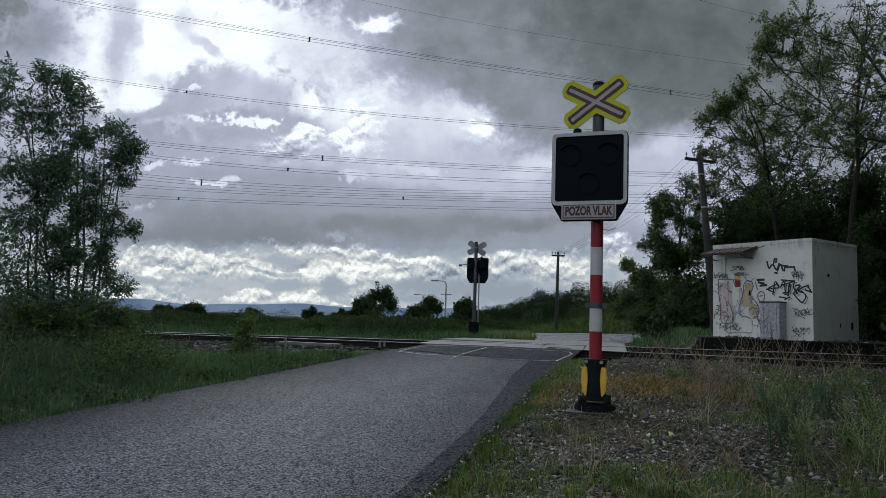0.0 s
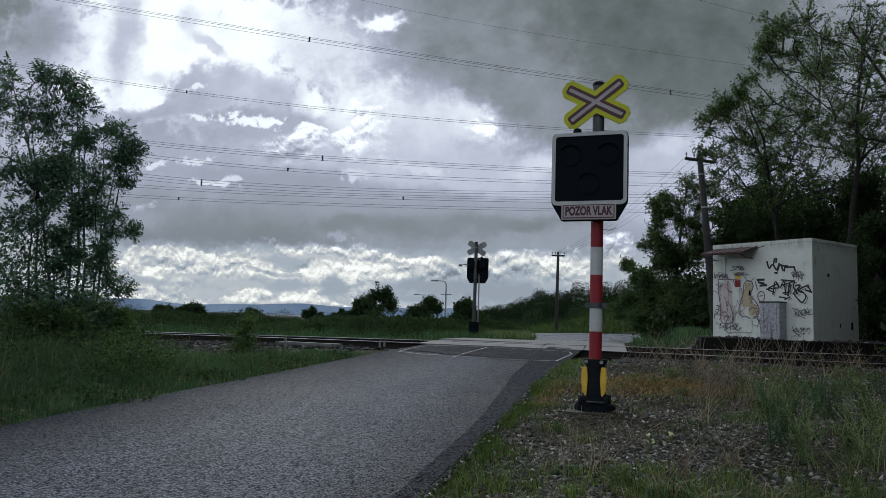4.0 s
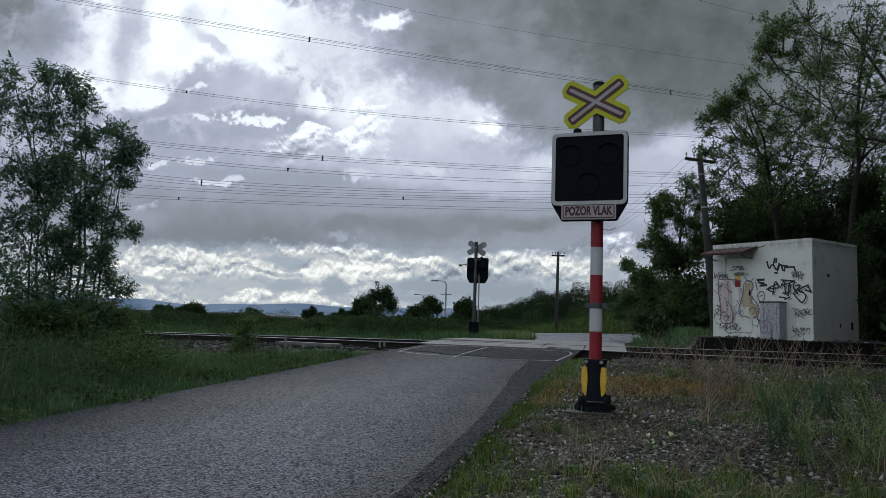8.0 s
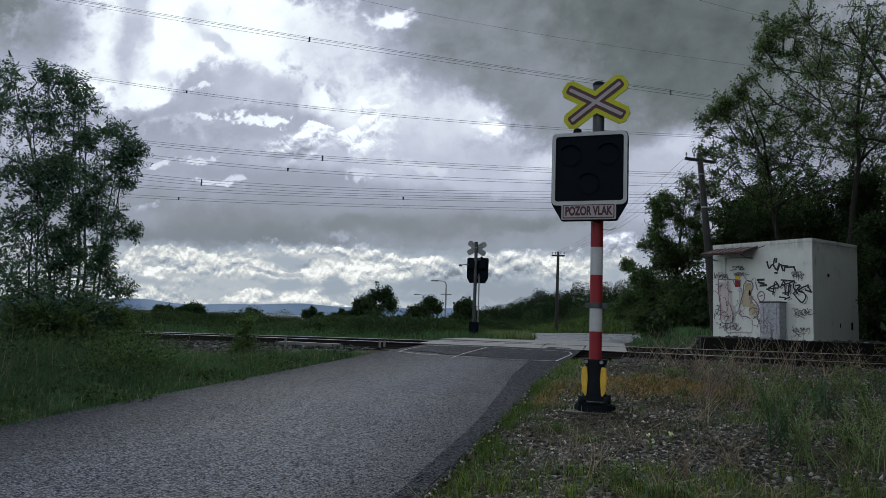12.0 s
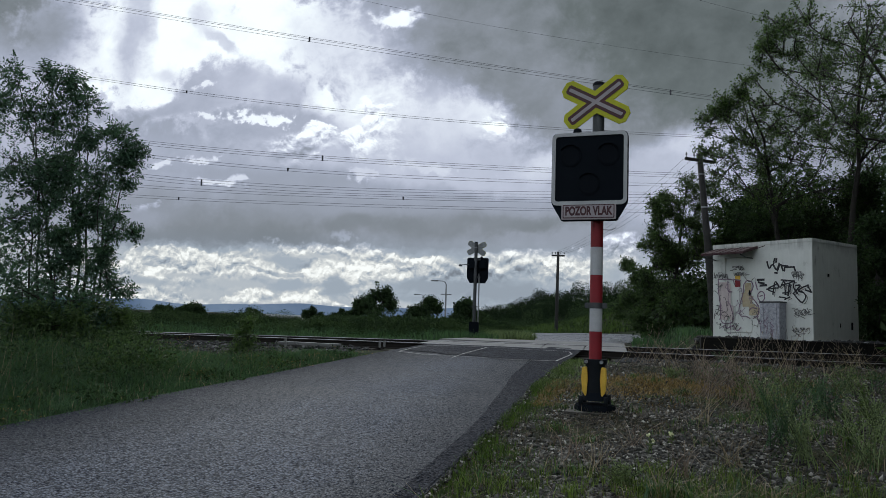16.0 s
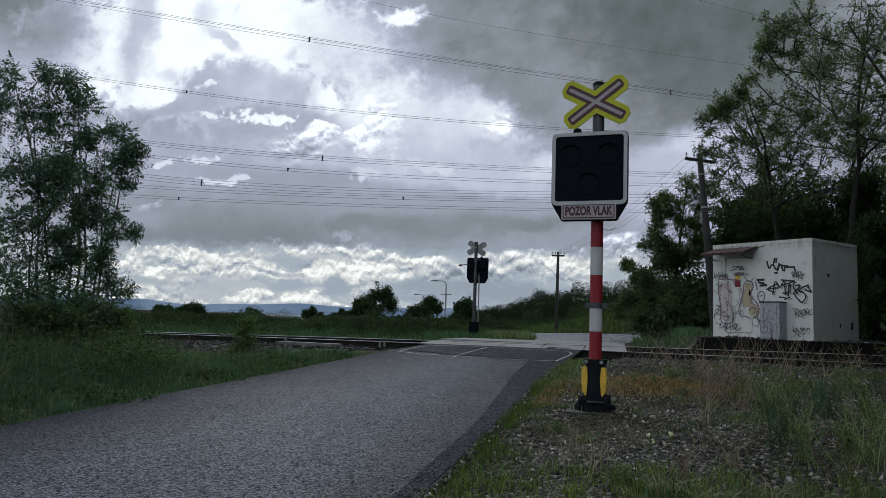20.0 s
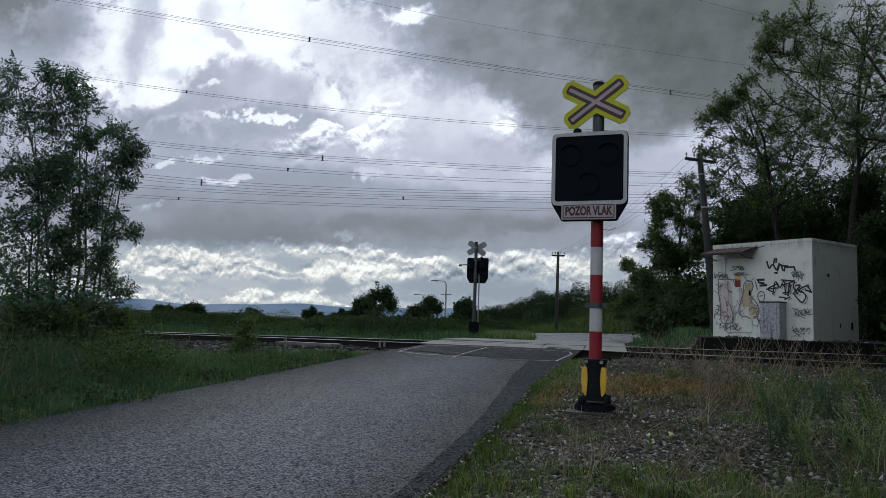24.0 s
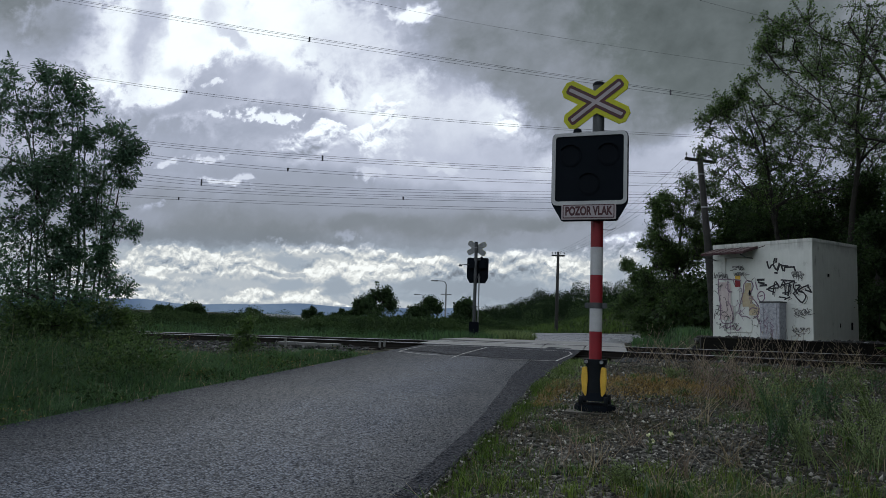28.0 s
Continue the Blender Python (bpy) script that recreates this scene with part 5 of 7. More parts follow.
def woody(name, base, clumps, label, category, seed, leaf=0.07, sprigs=70, trunk=0.06, mat_leaf=None, compound=True, low=0.3, twig=0.006, group="", slim=0.42, fill=0, loose=1.0):
    """A trunk, a limb to every clump of the crown, twigs in the clump, and leaves on the twigs."""
    rng = np.random.RandomState(seed)
    b = Vector(base)
    t = thing(name, Matrix.Translation(b), label, category, group)
    cl = [(Vector(c[:3]) - b, c[3] * loose) for c in clumps]
    top = max(cl, key=lambda q: q[0].z)[0]
    tb = Tubes()
    spine = bezier(Vector((0, 0, -0.15)), Vector((top.x * 0.25, top.y * 0.25, top.z * 0.55)), top, 8)
    spine = [q + Vector(rng.normal(size=3)) * trunk * 0.5 * (0 < i < 8) for i, q in enumerate(spine)]
    tb.add(spine, [trunk * (1 - 0.85 * i / 8) for i in range(9)], 8)
    # fill between neighbouring clumps, so that the crown holds together
    extra = []
    for _ in range(fill):
        a = cl[rng.randint(len(cl))]
        near = sorted(cl, key=lambda q: (q[0] - a[0]).length)[1:4]
        bq = near[rng.randint(len(near))]
        extra.append((a[0].lerp(bq[0], 0.35 + 0.3 * rng.rand()) + Vector(rng.normal(size=3)) * a[1] * 0.4, (a[1] + bq[1]) * 0.33))
    cl = cl + extra
    # every limb leaves the nearest lower piece of wood
    wood = [(q, trunk * (1 - 0.85 * i / 8)) for i, q in enumerate(spine) if i >= 2]
    pos, way = [], []
    for c, r in sorted(cl, key=lambda q: min((q[0] - w[0]).length for w in wood)):
        a, ar = min(wood, key=lambda w: (c - w[0]).length * (1.0 if w[0].z < c.z - 0.25 * (c - w[0]).length else 2.2))
        run = (c - a).length
        ctrl = a.lerp(c, 0.5) + Vector((0, 0, 0.1 * run)) + Vector(rng.normal(size=3)) * 0.1 * run
        limb = bezier(a, ctrl, c, 6)
        r0 = max(min(ar * 0.7, 0.032 * run + twig), twig * 1.5)
        rad = [r0 * (1 - 0.6 * k / 6) for k in range(7)]
        tb.add(limb, rad, 5)
        wood += [(limb[k], rad[k]) for k in (3, 4, 5, 6)]
        nt = max(5, int(sprigs / 6))
        for _ in range(nt):
            d = Vector(rng.normal(size=3)).normalized()
            e = c + Vector((d.x, d.y, d.z * 0.85 + 0.12)) * r * (0.35 + 0.65 * rng.rand())
            st = limb[rng.randint(2, 7)]
            tw = bezier(st, st.lerp(e, 0.5) + Vector(rng.normal(size=3)) * r * 0.12 - Vector((0, 0, 0.12 * r)), e, 3)
            tb.add(tw, [twig, twig * 0.8, twig * 0.6, twig * 0.3], 3)
            for s in range(6):
                k = 0.4 + 0.6 * rng.rand()
                q = tw[min(2, int(k * 3))].lerp(tw[min(3, int(k * 3) + 1)], k * 3 % 1) if k < 0.999 else e
                dirn = (Vector(rng.normal(size=3)) + (e - st).normalized() * 0.9 + Vector((0, 0, -0.2))).normalized()
                if compound:
                    ln = leaf * (2.6 + 1.2 * rng.rand())
                    side = dirn.cross(Vector(rng.normal(size=3))).normalized()
                    for g in range(5):
                        o = q + dirn * ln * (0.25 + 0.75 * g / 4)
                        for sg in (-1, 1):
                            pos.append(o)
                            way.append(dirn * 0.45 + side * sg + Vector((0, 0, -0.2)))
                else:
                    for g in range(5):
                        pos.append(q + Vector(rng.normal(size=3)) * leaf * 0.7)
                        way.append(dirn + Vector(rng.normal(size=3)) * 0.8)
    part("trunk", tb.mesh("trunk", M_BARK), None, t, "dark branching stem")
    p, w = np.array([tuple(q) for q in pos]), np.array([tuple(q) for q in way])
    v, f = leaf_arrays(p, w, leaf * (0.7 + 0.6 * rng.rand(len(p))), rng, slim)
    part("crown", fast_mesh("crown", v, f, mat_leaf or M_LEAF_LEFT), None, t)
    return t


L = "slender self-seeded ash tree with dark feathery leaves"
left_trees = [
    woody("young_tree", (-6.96, 13.06, 0.05), [(-7.39, 12.00, 4.71, 0.53), (-6.80, 12.00, 4.78, 0.40), (-7.31, 12.30, 4.19, 0.54), (-7.86, 12.40, 5.13, 0.40), (-7.93, 12.50, 4.38, 0.50), (-6.71, 12.00, 4.23, 0.40), (-7.08, 12.00, 5.09, 0.19), (-6.72, 12.00, 4.98, 0.17)], L, "tree", 11, 0.064, 52, 0.034, fill=2),
    woody("young_tree", (-6.64, 13.25, 0.05), [(-6.19, 11.80, 4.49, 0.34), (-6.38, 11.90, 3.92, 0.46), (-5.99, 11.80, 3.90, 0.24), (-6.96, 12.20, 3.62, 0.49), (-6.08, 12.00, 3.16, 0.40), (-6.44, 12.00, 2.85, 0.46), (-6.17, 12.00, 2.52, 0.29), (-5.89, 12.00, 2.63, 0.17)], L, "tree", 12, 0.062, 58, 0.032, fill=2),
    woody("young_tree", (-8.27, 16.78, 0.05), [(-5.38, 11.50, 3.94, 0.24), (-5.44, 11.50, 3.47, 0.26), (-5.13, 11.50, 3.48, 0.16), (-5.29, 11.50, 3.12, 0.18), (-5.10, 11.50, 3.70, 0.13), (-5.36, 11.50, 2.48, 0.13), (-5.10, 11.50, 2.32, 0.08), (-5.44, 11.50, 2.27, 0.13), (-5.18, 11.50, 1.33, 0.15), (-5.46, 11.60, 1.47, 0.17), (-5.60, 11.60, 2.02, 0.13), (-5.58, 11.70, 1.75, 0.13), (-5.80, 11.70, 1.65, 0.19)], L, "tree", 13, 0.058, 52, 0.03, fill=2),
    woody("young_tree", (-7.78, 13.43, 0.00), [(-7.41, 11.90, 3.49, 0.57), (-7.13, 12.00, 3.03, 0.57), (-7.35, 11.80, 2.50, 0.56), (-7.04, 12.30, 2.34, 0.44), (-7.22, 12.00, 1.91, 0.57), (-6.89, 12.40, 3.36, 0.44), (-7.54, 12.80, 3.53, 0.51), (-7.05, 12.60, 2.78, 0.36)], L, "tree", 14, 0.066, 66, 0.032, fill=2),
    woody("young_tree", (-6.13, 11.37, 0.00), [(-6.71, 11.40, 1.28, 0.59), (-6.52, 12.00, 1.55, 0.38), (-6.60, 11.00, 0.74, 0.53), (-6.22, 11.40, 0.84, 0.50), (-6.10, 12.00, 1.18, 0.38), (-6.38, 12.20, 2.05, 0.27), (-5.88, 12.00, 0.81, 0.38), (-6.83, 12.40, 2.06, 0.34)], L, "tree", 15, 0.068, 64, 0.03, fill=2),
    woody("shrub", (-6.23, 13.49, 0.05), [(-5.78, 12.50, 0.86, 0.26), (-5.41, 12.30, 0.58, 0.20), (-5.82, 12.00, 0.62, 0.33), (-6.06, 11.50, 0.49, 0.37), (-6.31, 11.00, 0.41, 0.39), (-5.41, 12.00, 0.33, 0.23), (-6.54, 10.80, 0.49, 0.39), (-5.73, 11.60, 0.22, 0.24), (-6.47, 10.90, 0.88, 0.39), (-6.12, 11.00, 0.67, 0.32), (-5.86, 11.30, 0.90, 0.31), (-5.22, 12.20, 0.40, 0.12), (-5.90, 12.40, 1.05, 0.18)], "dense green shrub at the edge of tall grass", "shrub", 16, 0.066, 70, 0.022, M_LEAF_BUSH, fill=4),
]

for i, (px, cl) in enumerate((
        ((-7.43, 14.32, 0.05), [(-6.52, 12.10, 3.41, 0.15), (-6.52, 12.10, 2.28, 0.12), (-6.57, 12.10, 4.62, 0.14)]),
        ((-7.14, 14.09, 0.05), [(-6.26, 11.90, 3.87, 0.13), (-6.10, 11.90, 2.90, 0.09), (-6.41, 11.90, 4.86, 0.13)]),
        ((-7.37, 15.28, 0.05), [(-5.75, 11.70, 3.07, 0.11), (-5.72, 11.70, 1.93, 0.09), (-5.75, 11.70, 3.98, 0.13)]),
        ((-7.25, 12.89, 0.05), [(-7.04, 12.10, 3.10, 0.17), (-7.24, 12.10, 4.39, 0.17)]))):
    left_trees.append(woody("young_tree", px, cl, "thin bare-stemmed ash sapling among the others", "tree", 80 + i, 0.07, 30, 0.032))
left_trees.append(woody("shrub", (-5.63, 12.99, 0.10), [(-5.52, 12.40, 0.62, 0.20), (-5.29, 12.40, 0.51, 0.13), (-5.56, 12.20, 0.42, 0.19), (-5.31, 12.20, 0.33, 0.18), (-5.67, 12.00, 0.53, 0.19), (-5.66, 12.60, 0.91, 0.11)], "yellow-green leafy bush beneath the saplings", "shrub", 86, 0.05, 90, 0.015, M_LEAF_RIGHT))

R = "tall spreading tree with airy yellow-green foliage behind the hut"
right_tree = woody("tree", (13.72, 24.00, 0.88), [(10.40, 23.00, 9.97, 0.31), (13.67, 23.00, 7.61, 0.66), (13.90, 22.00, 11.27, 0.63), (11.85, 23.00, 11.64, 1.19), (13.37, 23.00, 11.30, 1.43), (14.40, 23.00, 10.55, 1.32), (11.17, 23.00, 10.34, 0.86), (12.20, 23.00, 9.59, 1.14), (14.11, 24.00, 9.71, 1.24), (14.44, 23.00, 8.41, 1.19), (13.49, 24.00, 8.37, 0.99), (14.73, 24.00, 6.92, 1.24), (11.18, 23.00, 11.42, 0.66), (14.16, 23.00, 12.12, 1.19), (10.70, 23.00, 10.81, 0.53), (12.42, 23.00, 11.07, 0.95)], R, "tree", 21, 0.088, 62, 0.13, M_LEAF_RIGHT, False, 0.4, 0.016, fill=26, loose=1.25)
mid_tree = woody("tree", (12.30, 25.00, 0.81), [(10.32, 24.00, 9.67, 0.36), (9.33, 24.00, 8.52, 0.29), (10.75, 24.00, 8.98, 0.84), (9.95, 24.00, 8.25, 0.90), (9.07, 24.00, 8.01, 0.59), (9.66, 24.00, 9.04, 0.40), (11.53, 24.00, 8.40, 1.05), (10.73, 24.00, 7.37, 1.11), (9.56, 24.00, 6.93, 0.94), (11.90, 24.00, 6.82, 1.11), (10.33, 24.00, 5.97, 1.19), (11.49, 24.00, 5.42, 1.19), (12.99, 25.00, 6.26, 1.04), (8.97, 24.00, 7.11, 0.55), (12.31, 24.00, 8.63, 0.90)], R, "tree", 22, 0.088, 62, 0.11, M_LEAF_RIGHT, False, 0.4, 0.016, fill=22, loose=1.25)
woody("tree", (17.6, 22.4, 0.9), [(11.10, 22.50, 9.37, 0.68), (10.72, 22.50, 8.41, 0.65), (11.96, 22.50, 10.84, 0.82), (13.09, 22.50, 11.27, 0.90), (14.00, 22.50, 10.72, 0.82), (13.42, 22.50, 9.65, 0.75), (12.39, 22.50, 9.13, 0.65), (11.45, 22.50, 8.06, 0.75), (12.65, 22.50, 8.10, 0.75), (13.86, 22.50, 8.62, 0.72), (10.16, 22.50, 8.30, 0.61), (10.98, 22.50, 7.29, 0.72), (13.55, 22.50, 7.38, 0.75), (10.19, 22.50, 10.49, 0.39), (9.90, 22.50, 9.43, 0.32)], R, "tree", 91, 0.09, 52, 0.17, M_LEAF_RIGHT, False, 0.4, 0.016, fill=4, loose=1.2)
woody("tree", (13.1, 26.4, 0.8), [(10.96, 25.20, 8.20, 0.72), (10.24, 25.20, 7.86, 0.56), (11.47, 25.20, 7.07, 0.72), (12.48, 25.20, 6.59, 0.80), (10.44, 25.20, 6.31, 0.64), (10.67, 25.20, 9.67, 0.40), (9.94, 25.20, 8.90, 0.36), (9.42, 25.20, 8.15, 0.40), (9.62, 25.20, 6.80, 0.52), (13.30, 25.20, 6.51, 0.68), (14.93, 25.20, 6.36, 0.80), (11.35, 25.20, 5.92, 0.68)], R, "tree", 92, 0.09, 52, 0.12, M_LEAF_RIGHT, False, 0.4, 0.016, fill=3, loose=1.2)
woody("tree", (16.72, 27.00, 0.90), [(14.98, 26.00, 6.20, 1.24), (13.91, 26.00, 5.31, 1.20), (15.39, 25.00, 5.11, 1.24), (12.85, 26.00, 4.85, 0.99), (14.06, 23.50, 3.62, 1.09), (14.37, 23.00, 2.20, 1.10), (12.04, 27.00, 5.06, 1.03), (13.54, 22.00, 1.28, 0.79), (14.51, 24.00, 6.12, 0.86), (14.64, 27.00, 4.28, 0.97), (13.75, 23.50, 2.76, 0.75), (11.94, 19.50, 3.03, 0.40), (11.67, 18.80, 1.92, 0.51), (12.58, 20.50, 4.30, 0.49)], "dense dark green tree crowding over the hut", "tree", 23, 0.11, 520, 0.2, M_LEAF_DARK, False, 0.35, 0.012, fill=6)
woody("tree", (13.54, 31.00, 0.69), [(12.18, 30.00, 6.19, 1.24), (13.64, 30.00, 6.74, 1.32), (15.08, 30.00, 5.81, 1.32), (11.76, 29.00, 4.61, 1.04), (16.77, 30.00, 5.62, 1.32), (17.60, 29.00, 5.05, 1.39), (13.13, 30.00, 4.77, 1.20)], "dense dark green tree crowding over the hut", "tree", 26, 0.13, 420, 0.2, M_LEAF_DARK, False, 0.35, 0.012, fill=6)
woody("tree", (15.34, 28.00, 0.83), [(13.64, 27.00, 10.25, 0.95), (15.05, 26.00, 9.65, 0.93), (16.40, 26.00, 12.46, 1.04), (16.15, 26.00, 6.77, 1.04), (14.77, 27.00, 11.44, 1.08), (12.08, 27.00, 8.61, 0.86), (10.53, 27.00, 6.55, 0.86), (13.40, 27.00, 8.43, 0.86), (16.05, 27.00, 8.98, 1.08), (16.55, 27.00, 11.27, 1.18), (12.50, 27.00, 6.84, 1.18), (15.56, 27.00, 6.95, 1.18), (13.98, 26.00, 9.29, 0.93), (14.59, 26.00, 7.90, 0.83), (16.29, 26.00, 8.07, 1.04), (16.12, 26.00, 9.80, 1.04), (15.09, 26.00, 11.52, 0.93), (13.38, 26.00, 11.68, 0.83)], R, "tree", 28, 0.088, 66, 0.1, M_LEAF_RIGHT, False, 0.4, 0.016, fill=26, loose=1.25)
woody("tree", (9.44, 29.00, 0.83), [(10.02, 29.00, 6.79, 0.97), (9.08, 29.00, 5.81, 1.09), (10.37, 29.00, 5.50, 1.27), (8.85, 29.00, 4.62, 1.02), (9.78, 29.00, 4.07, 1.32), (10.83, 29.00, 4.11, 1.27), (10.95, 29.00, 6.70, 0.97), (8.73, 29.00, 6.15, 0.53), (9.84, 28.50, 5.06, 0.82), (9.16, 28.50, 4.23, 0.86), (10.07, 28.50, 3.81, 0.82), (8.59, 28.50, 3.41, 0.68), (10.42, 28.50, 4.74, 0.59), (9.50, 28.50, 6.10, 0.59), (8.70, 28.50, 5.25, 0.50)], "bushy tree with a ragged crown at the road bend", "tree", 24, 0.09, 120, 0.11, M_LEAF_RIGHT, False, 0.3, 0.015, fill=26)
woody("shrub", (8.82, 30.00, 0.74), [(8.60, 31.00, 3.22, 0.74), (8.93, 30.00, 2.45, 1.05), (9.67, 29.00, 2.67, 1.11), (10.23, 28.00, 2.43, 1.07), (8.24, 31.00, 2.22, 0.84), (9.12, 28.00, 1.61, 0.94), (9.86, 27.00, 1.52, 0.82), (8.06, 29.00, 1.35, 0.83), (8.36, 32.00, 3.79, 0.41), (7.87, 31.00, 1.71, 0.59), (10.00, 30.00, 4.05, 0.72), (10.87, 30.00, 4.32, 0.67), (9.47, 30.00, 3.79, 0.62)], "dense green thicket beside the far road", "shrub", 25, 0.1, 380, 0.08, M_LEAF_BUSH, False, 0.2, 0.012, fill=6)
woody("shrub", (-3.84, 14.05, 0.10), [(-3.68, 13.50, 0.35, 0.17), (-3.77, 13.50, 0.66, 0.13), (-3.56, 13.50, 0.56, 0.14), (-3.86, 13.50, 0.29, 0.13), (-3.63, 13.50, 0.85, 0.09)], "small loose shrub in the long grass", "shrub", 27, 0.05, 42, 0.012, M_LEAF_RIGHT)


for i, (c0, c1, c2) in enumerate((
        ((-2.13, 30.00, 0.97, 0.31), (-1.77, 30.00, 0.80, 0.26), (-2.45, 30.00, 0.75, 0.24)), ((-1.04, 31.00, 0.89, 0.27), (-0.72, 31.00, 0.75, 0.22), (-1.31, 31.00, 0.71, 0.20)),
        ((0.26, 32.00, 1.01, 0.33), (0.63, 31.00, 0.85, 0.25), (-0.03, 32.00, 0.77, 0.23)), ((-3.02, 29.00, 0.78, 0.23), (-3.29, 29.00, 0.66, 0.18), (-2.74, 29.00, 0.66, 0.18)),
        ((-4.87, 28.00, 0.79, 0.22), (-4.55, 28.00, 0.67, 0.20), (-5.12, 28.00, 0.63, 0.18)), ((-10.68, 30.00, 0.68, 0.26), (-10.31, 30.00, 0.55, 0.22), (-11.00, 30.00, 0.50, 0.22)),
        ((-11.89, 29.00, 0.73, 0.30), (-11.46, 29.00, 0.56, 0.23), (-12.26, 29.00, 0.53, 0.23)), ((2.63, 33.00, 0.85, 0.21), (3.03, 33.00, 0.74, 0.18), (2.32, 33.00, 0.71, 0.18)))):
    woody("bush", (c0[0], c0[1], 0.36), [(q[0], q[1], q[2] - 0.14, q[3] * 0.85) for q in (c0, c1, c2)], "ragged green bush beyond the rails", "bush", 400 + i, 0.075, 320, 0.03, M_LEAF_DARK if i % 2 else M_SCRUB, False, 0.3, 0.006, "trackside bushes", fill=3)


def far_tree(at, clumps, seed, label="round dark tree standing in the far fields", leaf=0.28, sprigs=200, mat_=None):
    return woody("field_tree", at, clumps, label, "tree", seed, leaf, sprigs, 0.25, mat_ or M_LEAF_DARK, False, 0.3, 0.03, "field trees", 0.55, 5, 1.2)


far_tree((-8.15, 90.00, 0.12), [(-8.10, 90.00, 3.83, 1.43), (-9.67, 90.00, 2.20, 1.29), (-6.47, 90.00, 2.67, 1.29), (-8.04, 88.00, 1.88, 1.68), (-6.89, 90.00, 4.09, 0.86), (-9.36, 90.00, 3.28, 1.00), (-10.57, 90.00, 1.60, 0.72)], 31)
far_tree((-2.06, 95.00, 0.30), [(-2.14, 95.00, 2.55, 1.36), (-0.78, 95.00, 2.60, 1.06), (-3.40, 95.00, 1.98, 1.06), (-1.85, 94.00, 1.43, 1.65), (-1.19, 95.00, 3.33, 0.61), (-4.14, 95.00, 1.50, 0.76)], 32)
far_tree((2.23, 60.00, 0.46), [(2.26, 60.00, 2.36, 0.43), (2.00, 60.00, 1.64, 0.67), (1.44, 60.00, 1.29, 0.57), (2.62, 60.00, 1.42, 0.67), (3.35, 60.00, 1.21, 0.48), (1.65, 60.00, 2.10, 0.33)], 33, "young dark tree behind the far signal", 0.22)
far_tree((-38.23, 110.00, -1.07), [(-37.96, 110.00, 1.38, 0.96), (-39.25, 110.00, 1.07, 0.79), (-37.06, 110.00, 0.88, 0.79), (-40.28, 110.00, 0.77, 0.61)], 34, sprigs=500)
far_tree((-46.45, 120.00, -1.42), [(-46.61, 120.00, 0.84, 0.86), (-47.74, 120.00, 0.62, 0.67), (-45.46, 120.00, 0.69, 0.67)], 36, sprigs=400)
far_tree((-29.04, 160.00, -1.10), [(-30.44, 160.00, 1.25, 0.89), (-28.54, 160.00, 1.31, 1.02), (-27.00, 160.00, 1.11, 0.77)], 35)
far_tree((-23.46, 170.00, -0.98), [(-23.58, 170.00, 1.43, 1.08), (-21.56, 170.00, 1.63, 1.08), (-25.58, 170.00, 0.96, 0.81)], 37)
far_tree((-18.35, 70.00, -0.09), [(-18.42, 70.00, 1.07, 0.22), (-18.76, 70.00, 1.17, 0.17), (-17.98, 70.00, 1.03, 0.17), (-18.29, 70.00, 0.63, 0.33)], 38, "spindly dark sapling beyond the track", 0.2, 90)


# ---- mountains on the horizon ----
def mountains():
    # self-glowing blue tones stand in for the air haze over the range
    k = Nodes("painted_blue_haze")
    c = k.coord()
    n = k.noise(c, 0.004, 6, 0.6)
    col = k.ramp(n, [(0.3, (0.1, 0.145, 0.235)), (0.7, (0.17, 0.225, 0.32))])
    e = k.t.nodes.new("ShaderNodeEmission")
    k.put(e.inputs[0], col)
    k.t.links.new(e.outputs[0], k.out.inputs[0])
    rng = np.random.RandomState(5)
    v, f = [], []
    for i in range(161):
        x = -3400 + 6000 * i / 160
        h = 44 + 18 * math.sin(x * 0.0021 + 2.2) + 9 * math.sin(x * 0.0052 + 0.5) + 4 * math.sin(x * 0.013) + rng.rand() * 2 + 30 * math.exp(-((x + 1850) / 420) ** 2) + 6
        y = 4350 + 60 * math.sin(x * 0.002)
        v += [(x, y, -60), (x, y, max(6, h)), (x, y + 220, -60)]
    for i in range(160):
        a = 3 * i
        f += [(a, a + 3, a + 4, a + 1), (a + 1, a + 4, a + 5, a + 2)]
    tagged(part("backdrop_mountains", mesh_of("backdrop_mountains", v, f, k.mat, True), None), "low mountain range on the horizon with blue air haze painted in", "mountains", "", "structure")


mountains()


# ---- woods on the rise, as one mass of leaves ----
def leaf_mass(name, balls, per_m2, leaf, mat_, label, category, seed, slim=0.6):
    rng = np.random.RandomState(seed)
    P_, W_, S_ = [], [], []
    for x, y, z, rx, rz in balls:
        n = int(per_m2 * rx * (rx + rz)) + 20
        d = unit(rng.normal(size=(n, 3)))
        r = (0.55 + 0.5 * rng.rand(n) ** 0.6)[:, None]
        P_.append(np.array((x, y, z)) + d * r * np.array((rx, rx, rz)))
        W_.append(d + rng.normal(size=(n, 3)) * 0.7 + np.array((0, 0, -0.2)))
        S_.append(leaf * (0.6 + 0.8 * rng.rand(n)))
    v, f = leaf_arrays(np.concatenate(P_), np.concatenate(W_), np.concatenate(S_), rng, slim)
    return tagged(part(name, fast_mesh(name, v, f, mat_), None), label, category, "", "stuff")


